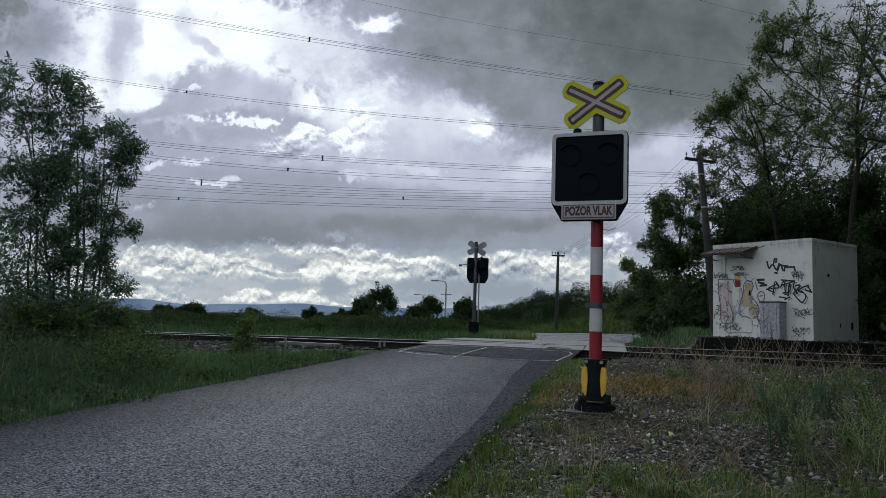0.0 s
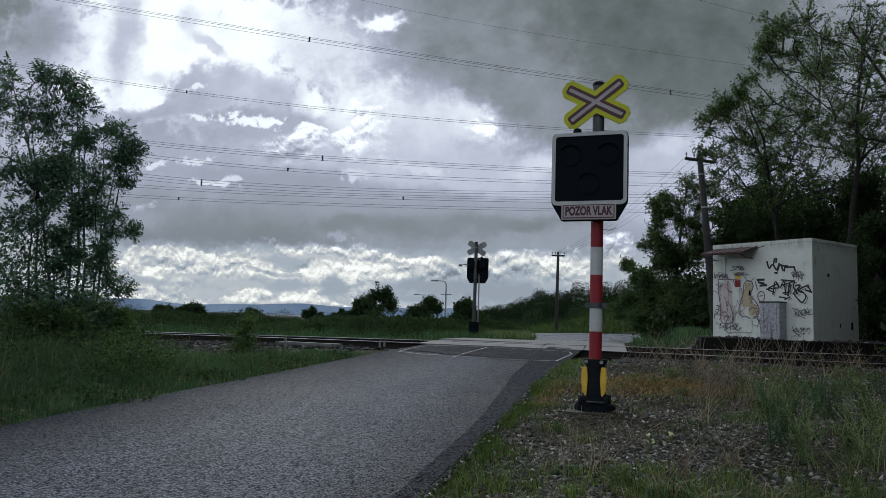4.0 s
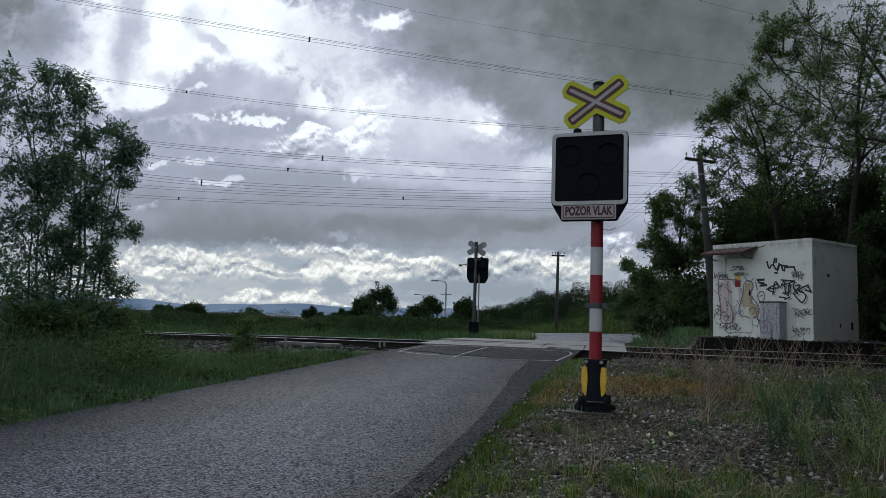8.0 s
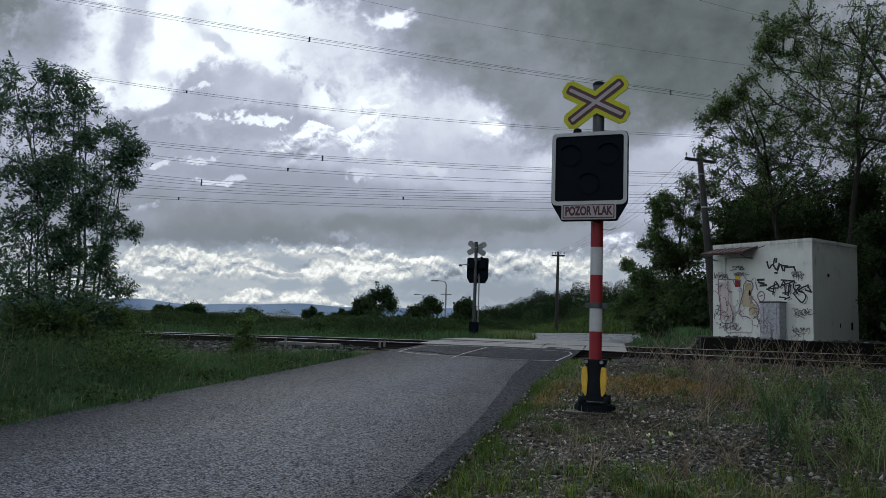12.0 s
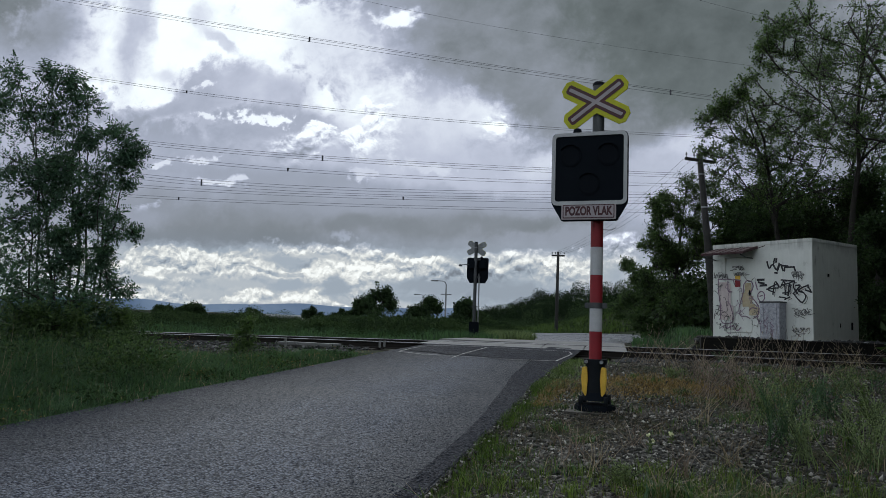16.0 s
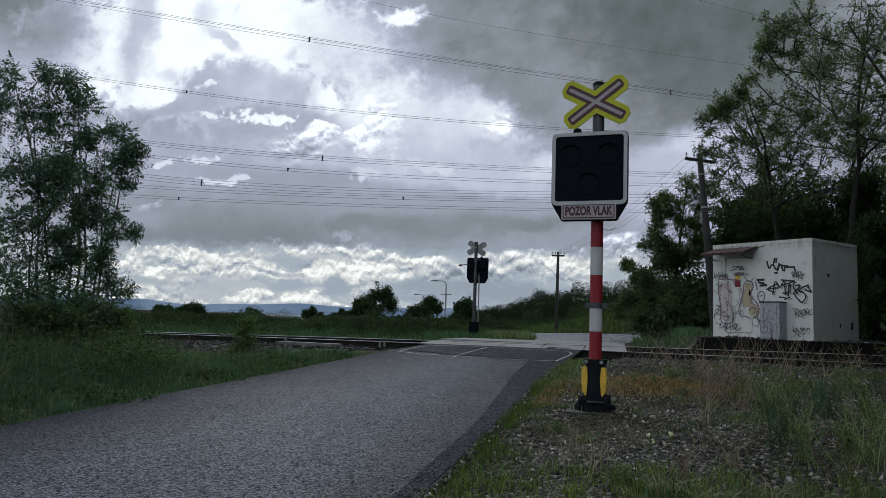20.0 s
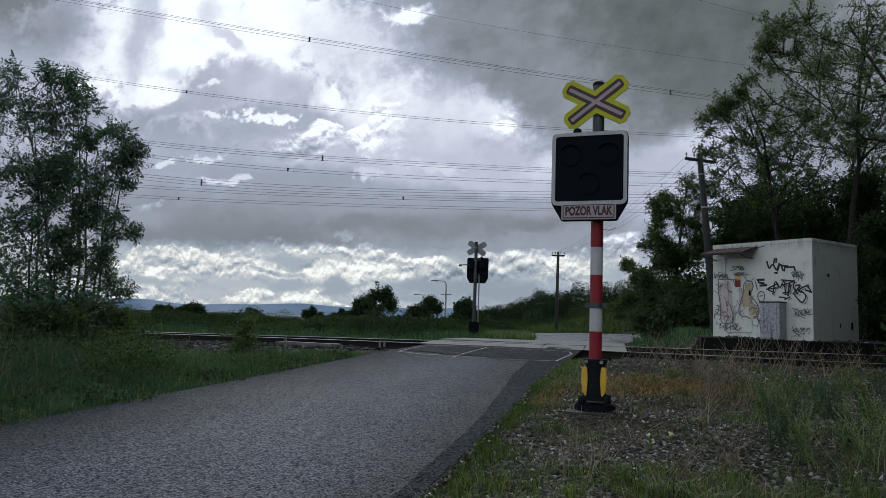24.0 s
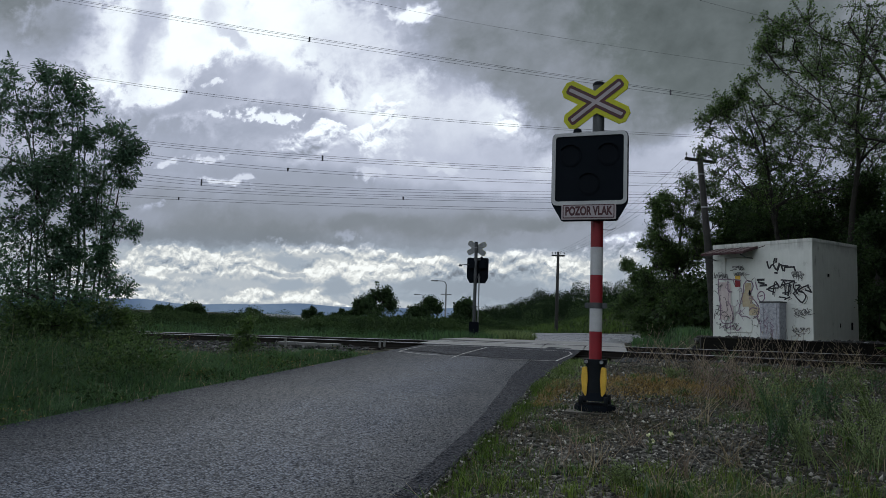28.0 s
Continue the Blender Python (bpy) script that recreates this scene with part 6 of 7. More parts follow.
def rise_woods():
    rng = np.random.RandomState(41)
    # crown line of the rise: bearing and slope
    line = [(0.059, 0.013), (0.079, 0.022), (0.103, 0.032), (0.126, 0.043), (0.140, 0.050), (0.158, 0.047), (0.178, 0.052), (0.194, 0.065), (0.218, 0.062), (0.234, 0.058), (0.254, 0.063), (0.333, 0.088)]
    lu, lv = [q[0] for q in line], [q[1] for q in line]
    balls, pale = [], []
    for i in range(330):
        u = lu[0] + (lu[-1] - lu[0]) * rng.rand()
        d = 76 + 42 * rng.rand() ** 0.8
        k = (d - 76) / 42
        r = 0.5 + 1.3 * rng.rand() ** 1.5
        top = 1.05 + float(np.interp(u, lu, lv)) * d * (0.4 + 0.6 * k) * (0.84 + 0.2 * rng.rand())
        g = float(land_z(u * d, d))
        zc = max(top - r * 1.2, g + 0.3)
        (pale if rng.rand() < 0.13 else balls).append((u * d, d, zc, r, r * 1.25))
        while zc - r > g + 0.4:
            zc -= r * 1.5
            balls.append((u * d + rng.normal() * 0.4, d - 0.4, max(zc, g), r * 1.2, r))
    leaf_mass("woods", balls[::2], 170, 0.16, M_LEAF_DEEP, "dark mixed woods covering the rise behind the road", "woods", 42)
    leaf_mass("woods", balls[1::2], 170, 0.15, M_LEAF_DEEP, "dull green trees of the woods on the rise", "woods", 65)
    leaf_mass("woods", pale, 150, 0.15, M_LEAF_BUSH, "lighter green trees scattered through the woods", "woods", 50)


rise_woods()


def woodland():
    """Closed wood behind the hut; unseen trees on the right are added to block sky light."""
    rng = np.random.RandomState(48)
    balls = []
    for i in range(150):
        d = 27 + 12 * rng.rand()
        u = 0.3 + 0.5 * rng.rand()
        r = 0.9 + 0.9 * rng.rand()
        top = 1.8 + 5.2 * float(smooth(0.36, 0.46, u))
        balls.append((u * d, d, 0.5 + top * rng.rand(), r, r))
    # unseen trees right of and behind the camera, added to block sky light
    for i in range(230):
        y = -14 + 40 * rng.rand()
        x = max(10.5, 0.66 * y + 2.2) + 6 * rng.rand()
        r = 1.3 + 0.9 * rng.rand()
        balls.append((x, y, 0.6 + 8.5 * rng.rand(), r, r))
    # more just outside the view, to darken the hut's side wall
    for i in range(110):
        y = 13 + 11 * rng.rand()
        r = 0.8 + 0.6 * rng.rand()
        balls.append((0.66 * y + 1.0 + 3 * rng.rand(), y, 0.6 + 6.5 * rng.rand(), r, r))
    # and nearer on the right, also unseen, for the same shade
    for i in range(150):
        y = 4 + 13 * rng.rand()
        r = 1.0 + 0.7 * rng.rand()
        balls.append((0.66 * y + 2.6 + 3 * rng.rand(), y, 0.6 + 9.0 * rng.rand(), r, r))
    # thick leaves at the view's edge, added to shade the hut's side
    beside = []
    for i in range(60):
        y = 13.5 + 6.0 * rng.rand()
        r = 0.4 + 0.35 * rng.rand()
        beside.append(((0.625 + 0.1 * rng.rand()) * y + r, y, 0.9 + 5.0 * rng.rand(), r, r))
    leaf_mass("woods", beside, 520, 0.08, M_LEAF_DARK, "dark leafy wood edge close by the hut, thickened to shade its side wall", "woods", 97, 0.45)
    leaf_mass("woods", balls, 130, 0.2, M_LEAF_DARK, "closed dark woodland behind the hut, with unseen shading trees added beside it", "woods", 49)


woodland()


def undergrowth():
    """Dark tangle behind the young trees on the left."""
    rng = np.random.RandomState(88)
    balls = []
    for i in range(110):
        d = 12.6 + 2.2 * rng.rand()
        u = -0.7 + 0.24 * rng.rand()
        r = 0.22 + 0.25 * rng.rand()
        balls.append((u * d, d, 0.4 + rng.rand() * (0.9 * float(smooth(-0.44, -0.52, u)) + 1.7 * float(smooth(-0.55, -0.63, u))), r, r))
    leaf_mass("undergrowth", balls, 420, 0.07, M_LEAF_LEFT, "dark tangled undergrowth behind the young trees", "undergrowth", 89, 0.45)


undergrowth()


def platform_edge():
    """Dark front wall of the low platform on which the hut stands."""
    t = thing("platform_wall", Matrix(), "low black platform wall along the far rail", "platform")
    for i in range(14):
        a0, a1 = 3.05 - i * 1.2, 3.05 - (i + 1) * 1.2 + 0.015
        bm = bmesh.new()
        p = [on_track(a, b, z) for z in (0.2, 0.85) for a, b in ((a0, 2.1), (a1, 2.1), (a1, 2.32), (a0, 2.32))]
        vs = [bm.verts.new(q) for q in p]
        for q in ((0, 1, 2, 3), (4, 5, 6, 7), (0, 1, 5, 4), (1, 2, 6, 5), (2, 3, 7, 6), (3, 0, 4, 7)):
            bm.faces.new([vs[k] for k in q])
        bmesh.ops.recalc_face_normals(bm, faces=bm.faces[:])
        bmesh.ops.bevel(bm, geom=bm.edges[:], offset=0.01, segments=1, affect="EDGES")
        part("block", bm, M_PLATFORM_WALL, t)


platform_edge()


def on_far_road(x, d):
    """True on the road beyond the rails."""
    u = np.asarray(x) / np.asarray(d)
    outer = np.interp(u, (0.06, 0.09, 0.115, 0.17, 0.27, 0.41), (0, 29, 36.5, 42.5, 47.5, 52.5))
    inner = np.interp(u, (0.2, 0.27, 0.29, 0.315, 0.35, 0.43), (0, 25.5, 29.5, 33.5, 37.5, 41.5))
    straight = (np.abs(road_l(x, d) + 1.75) < 2.9) & (np.asarray(d) < 27) & ~((road_l(x, d) < -1.9) & (road_s(x, d) > 16.6))
    return straight | ((np.asarray(d) < outer) & (np.asarray(d) > inner))


def track_side_growth():
    """Low scrub and rank weeds between the rails and the fields."""
    rng = np.random.RandomState(43)
    balls = []
    for i in range(420):
        d = 23 + 26 * rng.rand()
        u = -0.52 + 0.63 * rng.rand()
        x = u * d
        al, be = track_st(x, d)
        if be < 4.2 or bool(on_far_road(x, d)) or (abs(x - 1.2) < 1.7 and d < 27):
            continue
        g = float(land_z(x, d))
        h = 0.24 + 0.26 * rng.rand() + (0.15 if u > -0.1 else 0.0)
        if rng.rand() < 0.12:
            h = h * (1.3 + 0.9 * rng.rand())
        balls.append((x, d, g + h * 0.4, 0.3 + 0.5 * rng.rand(), h * 0.6))
    tall = []
    for i in range(34):
        d = 25 + 9 * rng.rand()
        u = -0.5 + 0.24 * rng.rand()
        r = 0.35 + 0.35 * rng.rand()
        tall.append((u * d, d, float(land_z(u * d, d)) + 0.2 * rng.rand() + 0.1, r, r * 0.8))
    pale = []
    for i in range(46):
        d = 24 + 12 * rng.rand()
        u = -0.5 + 0.56 * rng.rand()
        r = 0.18 + 0.3 * rng.rand()
        if track_st(u * d, d)[1] > 4.2 and not bool(on_far_road(u * d, d)):
            (pale if i % 3 else tall).append((u * d, d, float(land_z(u * d, d)) + 0.15 + 0.25 * rng.rand(), r, r * 0.9))
    leaf_mass("scrub", pale, 800, 0.055, M_LEAF_BUSH, "lighter green bushes scattered beyond the rails", "scrub", 96, 0.45)
    leaf_mass("scrub", tall, 700, 0.06, M_SCRUB, "rounded green bushes beyond the rails", "scrub", 66, 0.45)
    leaf_mass("scrub", balls[::2], 800, 0.06, M_SCRUB, "low green scrub and rank weeds beyond the rails", "scrub", 44, 0.45)
    leaf_mass("scrub", [(x, y, z + 0.04, rx * 1.1, rz * 1.1) for i, (x, y, z, rx, rz) in enumerate(balls) if i % 2], 750, 0.06, M_LEAF_DEEP, "low dark bramble scrub beyond the rails", "scrub", 47, 0.45)
    balls = []
    for i in range(42):
        d = 50 + 24 * rng.rand()
        u = 0.07 + 0.26 * rng.rand()
        g = float(land_z(u * d, d))
        balls.append((u * d, d, g + 0.2, 0.5 + 0.6 * rng.rand(), 0.35 + 0.4 * rng.rand()))
    if balls:
        leaf_mass("scrub", balls, 260, 0.12, M_LEAF_DARK, "low dark bushes on the grassy bank", "scrub", 45)
    # darker hedge line at the edge of the fields
    balls = []
    for i in range(70):
        d = 52 + 30 * rng.rand()
        u = -0.16 + 0.26 * rng.rand()
        h = 0.35 + 0.3 * rng.rand()
        balls.append((u * d, d, float(land_z(u * d, d)) + h * 0.5, 1.2 + rng.rand(), h * 0.7))
    leaf_mass("hedge", balls, 50, 0.26, M_LEAF_DARK, "dark hedge line along the fields", "hedge", 46)


track_side_growth()


# ---- grass ----
def blades(name, xy, h, w, mat_, label, category, seed, lean=0.35, lift=0.0):
    rng = np.random.RandomState(seed)
    n = len(xy)
    base = np.column_stack([xy, land_z(xy[:, 0], xy[:, 1]) - 0.02 + lift])
    a = rng.rand(n) * 2 * np.pi
    side = np.column_stack([np.cos(a), np.sin(a), np.zeros(n)])
    b = rng.rand(n) * 2 * np.pi
    tilt = np.column_stack([np.cos(b), np.sin(b), np.zeros(n)]) * (lean * rng.rand(n))[:, None]
    h, w = h[:, None], w * (0.6 + 0.8 * rng.rand(n))[:, None]
    up = np.array((0, 0, 1.0))
    mid = base + (up + tilt * 0.5) * h * 0.55
    tip = base + (up * (1 - 0.25 * (tilt ** 2).sum(1, keepdims=True)) + tilt * 1.6) * h
    v = np.stack([base - side * w, base + side * w, mid - side * w * 0.8, mid + side * w * 0.8, tip], axis=1).reshape(-1, 3)
    i = np.arange(n).reshape(-1, 1) * 5
    f = np.concatenate([i + np.array([[0, 1, 3]]), i + np.array([[0, 3, 2]]), i + np.array([[2, 3, 4]])], axis=1).reshape(-1, 3)
    return tagged(part(name, fast_mesh(name, v, f, mat_), None), label, category, "", "stuff")


def grasses():
    rng = np.random.RandomState(51)
    def road_side(n, s0, s1, l_of):
        s = s0 + (s1 - s0) * rng.rand(n)
        l = l_of(s)
        return np.column_stack([ROAD_AT[0] + s * ROAD_DIR[0] + l * ROAD_SIDE[0], ROAD_AT[1] + s * ROAD_DIR[1] + l * ROAD_SIDE[1]]), l
    # tall grass on the far side of the road
    ll = lambda s: np.interp(s, (-20, 0.4, 8.6, 12.6, 16, 30), (-4.3, -3.73, -3.29, -3.3, -3.3, -3.6))
    n = 130000
    off = rng.rand(n) ** 1.3 * 6.5
    xy, l = road_side(n, -1.5, 12.6, lambda s: ll(s) + 0.03 - off)
    dist = off
    pull = 0.25 * np.sin(xy[:, ::-1] * 7.3 + 2.0 * np.sin(xy * 3.1))
    xy = np.where((off > 0.35)[:, None], xy + pull * 0.5, xy)
    tuft = 0.5 + 0.5 * np.sin(xy[:, 0] * 2.7 + 1.3 * np.sin(xy[:, 1] * 2.1)) * np.sin(xy[:, 1] * 3.1)
    h = (0.07 + 0.19 * smooth(0.0, 1.2, dist) * (0.6 + 0.6 * tuft) + 0.46 * smooth(0.9, 2.6, dist) * smooth(13.0, 9.5, xy[:, 1])) * (0.5 + 0.75 * rng.rand(n))
    keep = track_st(xy[:, 0], xy[:, 1])[1] < -2.9 - 0.7 * rng.rand(n)
    h = h * (0.45 + 0.55 * smooth(-2.8, -5.5, track_st(xy[:, 0], xy[:, 1])[1]))
    cut = rng.rand(n)
    blades("tall_grass", xy[keep & (cut < 0.96)], h[keep & (cut < 0.96)], 0.005, M_GRASS_TALL, "rank dull green verge grass along the road", "grass", 52, 0.8)
    blades("dry_grass", xy[keep & (cut > 0.965)], h[keep & (cut > 0.965)] * 1.15, 0.004, M_GRASS_DRY, "dry straw stalks among the verge grass", "grass", 53)
    # broad-leaved weeds and brambles through the verge
    balls, brown = [], []
    for i in range(300):
        st, of = -1.0 + 13.0 * rng.rand(), 0.15 + 5.5 * rng.rand() ** 1.2
        x, y = sl(st, float(ll(st)) - of)
        if track_st(x, y)[1] > -3.4:
            continue
        up = 0.08 + 0.3 * min(1.0, of / 2.5) * rng.rand()
        (brown if rng.rand() < 0.3 else balls).append((x, y, float(land_z(x, y)) + up * 0.7, 0.1 + 0.16 * rng.rand(), up))
    for i in range(130):
        u, d = -0.64 + 0.24 * rng.rand(), 8.6 + 3.4 * rng.rand()
        up = 0.2 + 0.35 * rng.rand()
        balls.append((u * d, d, float(land_z(u * d, d)) + up * 0.6, 0.2 + 0.25 * rng.rand(), up))
    leaf_mass("verge_weeds", balls[::2], 900, 0.045, M_LEAF_BUSH, "broad-leaved weeds growing through the verge", "weeds", 68, 0.4)
    leaf_mass("verge_weeds", balls[1::2], 900, 0.05, M_LEAF_DARK, "dark nettles and brambles in the verge", "weeds", 69, 0.4)
    leaf_mass("verge_weeds", brown, 500, 0.03, M_MOSS, "browned seed heads standing in the verge", "weeds", 70, 0.3)
    # short fringe along the near edge
    n = 24000
    off = np.abs(rng.normal(size=n)) * 0.17
    xy, l = road_side(n, -2.5, 9.5, lambda s: right_l(s) - 0.01 + off * (1 + 0.5 * np.sin(s * 2.1)))
    ok = rng.rand(n) < 0.55 + 0.6 * np.sin(xy[:, 1] * 3.3 + xy[:, 0] * 5.0) * np.sin(xy[:, 1] * 1.3)
    xy = xy[ok]
    blades("verge_grass", xy, 0.02 + 0.07 * rng.rand(len(xy)), 0.0035, M_GRASS, "short bright grass fringe at the asphalt edge", "grass", 54)
    n = 9000
    c = np.column_stack([0.15 + 2.4 * rng.rand(90), 3.95 + 0.8 * rng.rand(90) ** 1.6])
    xy = np.repeat(c, rng.randint(8, 50, 90), axis=0)
    xy = xy + rng.normal(size=xy.shape) * 0.04
    xy = xy[road_l(xy[:, 0], xy[:, 1]) > 0.12]
    blades("verge_grass", xy, 0.03 + 0.13 * rng.rand(len(xy)), 0.0028, M_GRASS_FRESH, "fresh yellow-green grass tufts on the shoulder", "grass", 93, 0.7)
    n = 5000
    s = 3.6 + 2.4 * rng.rand(n)
    l = right_l(s) + 0.18 + np.abs(rng.normal(size=n)) * 0.14
    xy = np.column_stack([ROAD_AT[0] + s * ROAD_DIR[0] + l * ROAD_SIDE[0], ROAD_AT[1] + s * ROAD_DIR[1] + l * ROAD_SIDE[1]])
    blades("moss", xy, 0.02 + 0.05 * rng.rand(n), 0.005, M_MOSS, "rust-coloured low growth beside the asphalt edge", "moss", 94, 1.2)
    n = 4500
    s = 5.0 + 4.2 * rng.rand(n)
    l = right_l(s) + np.abs(rng.normal(size=n)) * 0.3
    xy = np.column_stack([ROAD_AT[0] + s * ROAD_DIR[0] + l * ROAD_SIDE[0], ROAD_AT[1] + s * ROAD_DIR[1] + l * ROAD_SIDE[1]])
    blades("verge_grass", xy, 0.02 + 0.1 * rng.rand(n) ** 2, 0.004, M_WEED, "pale green weeds along the asphalt edge", "weeds", 95, 1.0)
    # foot of the picture: ragged grass on the gravel
    n = 2600
    c = np.column_stack([-0.2 + 9.5 * rng.rand(n), 2.9 + 8.6 * rng.rand(n) ** 1.5])
    clump = np.sin(c[:, 0] * 2.3 + 1.1 * np.sin(c[:, 1] * 1.7)) * np.sin(c[:, 1] * 2.6 + 0.7) + 0.5 * np.sin(c[:, 0] * 6.1) * np.sin(c[:, 1] * 5.3)
    near = smooth(4.7, 3.7, c[:, 1] + 0.35 * np.sin(c[:, 0] * 3.1)) + 0.5 * smooth(2.2, 4.2, c[:, 0])
    ok = rng.rand(n) < np.clip(0.1 + 0.25 * clump + 0.5 * near * (0.7 + 0.7 * clump), 0.05, 1)
    c, near = c[ok], near[ok]
    many = (30 + 130 * rng.rand(len(c)) ** 2).astype(int)
    wide = np.repeat(0.03 + 0.1 * rng.rand(len(c)), many)
    tall = np.repeat((0.05 + 0.13 * rng.rand(len(c))) * (0.8 + 0.4 * np.clip(near, 0, 1)), many)
    xy = np.repeat(c, many, axis=0)
    xy = xy + rng.normal(size=xy.shape) * wide[:, None]
    n = len(xy)
    keep = (road_l(xy[:, 0], xy[:, 1]) > 0.15) & (track_st(xy[:, 0], xy[:, 1])[1] < -3.2)
    h = tall * (0.4 + 0.8 * rng.rand(n))
    pick = rng.rand(n)
    k1, k2, k3 = keep & (pick < 0.42), keep & (pick > 0.42) & (pick < 0.7), keep & (pick > 0.7)
    blades("ragged_grass", xy[k1], h[k1], 0.0035, M_GRASS, "ragged green grass growing through gravel", "grass", 55, 0.9)
    blades("ragged_grass", xy[k2], h[k2], 0.0045, M_GRASS_TALL, "dull green grass tufts on the gravel shoulder", "grass", 60, 1.1)
    blades("dry_grass", xy[k3], h[k3] * 1.15, 0.0025, M_GRASS_DRY, "dry brown stalks on the gravel shoulder", "grass", 56, 1.3)
    n = 80000
    xy = np.column_stack([-0.1 + 8.8 * rng.rand(n), 3.2 + 8.8 * rng.rand(n)])
    drift = np.sin(xy[:, 0] * 1.9 + 2.0) * np.sin(xy[:, 1] * 2.2) + 0.5 * np.sin(xy[:, 0] * 4.3 + 1.0) * np.sin(xy[:, 1] * 3.7)
    keep = (road_l(xy[:, 0], xy[:, 1]) > 0.1) & (track_st(xy[:, 0], xy[:, 1])[1] < -3.0) & (rng.rand(n) < 0.6 - 0.4 * drift)
    blades("straw_litter", xy[keep], (0.03 + 0.06 * rng.rand(n))[keep], 0.0035, M_LITTER, "flattened brown straw and leaf litter on the ground", "litter", 59, 2.6)
    # rusty moss and litter behind the signal
    n = 11000
    cx, cy, _ = (2.73, 9.02, 0.22)
    xy = np.column_stack([cx + 0.75 * rng.normal(size=n), cy + 0.55 * rng.normal(size=n)])
    xy = xy[road_l(xy[:, 0], xy[:, 1]) > 0.5]
    blades("moss", xy, 0.025 + 0.05 * rng.rand(len(xy)), 0.006, M_MOSS, "rust-coloured moss on the gravel", "moss", 57, 1.2)
    # beyond the rails
    n = 60000
    d = 19 + 26 * rng.rand(n)
    u = -0.5 + 1.05 * rng.rand(n)
    xy = np.column_stack([u * d, d])
    be = track_st(xy[:, 0], xy[:, 1])[1]
    in_road = on_far_road(xy[:, 0], xy[:, 1])
    keep = (be > 3.2) & ~in_road
    keep &= ~((u > 0.36) & (u < 0.62) & (d < 22))
    # pale tussocks on the corner beside the far signal
    w = 4200
    corner = np.column_stack([1.7 + 1.7 * rng.rand(w), 22.2 + 6.0 * rng.rand(w)])
    rl = road_l(corner[:, 0], corner[:, 1])
    corner = corner[(rl < -2.05) & (track_st(corner[:, 0], corner[:, 1])[1] > 3.4)]
    blades("meadow_grass", corner, 0.12 + 0.34 * rng.rand(len(corner)), 0.008, M_WEED, "pale tussock grass on the road corner", "grass", 98, 0.6)
    m = 26000
    d2 = 40 + 36 * rng.rand(m)
    u2 = 0.05 + 0.34 * rng.rand(m)
    bank = np.column_stack([u2 * d2, d2])
    bank = bank[~on_far_road(bank[:, 0], bank[:, 1])]
    blades("bank_grass", bank, 0.15 + 0.3 * rng.rand(len(bank)), 0.025, M_GRASS, "pale green grass on the bank past the road", "grass", 67, 0.7)
    blades("meadow_grass", xy[keep], (0.1 + 0.26 * rng.rand(n))[keep], 0.012, M_GRASS_TALL, "long meadow grass beyond the rails", "grass", 58)


grasses()


# ---- stones ----
def stones(name, xy, size, z_of, mat_, label, category, seed, flat=0.6):
    """Angular chips: jittered blocks, one mesh."""
    rng = np.random.RandomState(seed)
    n = len(xy)
    cube = np.array([(x, y, z) for z in (-1, 1) for y in (-1, 1) for x in (-1, 1)], float) * 0.5
    q = cube[None] * (0.55 + 0.7 * rng.rand(n, 8, 3)) * np.array((1, 1, flat))
    a = rng.rand(n) * 2 * np.pi
    ca, sa = np.cos(a)[:, None], np.sin(a)[:, None]
    tx = rng.normal(size=n)[:, None] * 0.5
    x, y, z = q[..., 0] * ca - q[..., 1] * sa, q[..., 0] * sa + q[..., 1] * ca, q[..., 2]
    y, z = y - z * tx, z + y * tx
    s = size[:, None]
    base = z_of(xy[:, 0], xy[:, 1])
    v = np.stack([x * s + xy[:, :1], y * s + xy[:, 1:], z * s + base[:, None] + s * 0.12], axis=-1).reshape(-1, 3)
    quad = np.array([(0, 2, 3, 1), (4, 5, 7, 6), (0, 1, 5, 4), (1, 3, 7, 5), (3, 2, 6, 7), (2, 0, 4, 6)])
    f = (np.arange(n)[:, None, None] * 8 + quad[None]).reshape(-1, 4)
    return tagged(part(name, fast_mesh(name, v, f, mat_), None), label, category, "", "stuff")


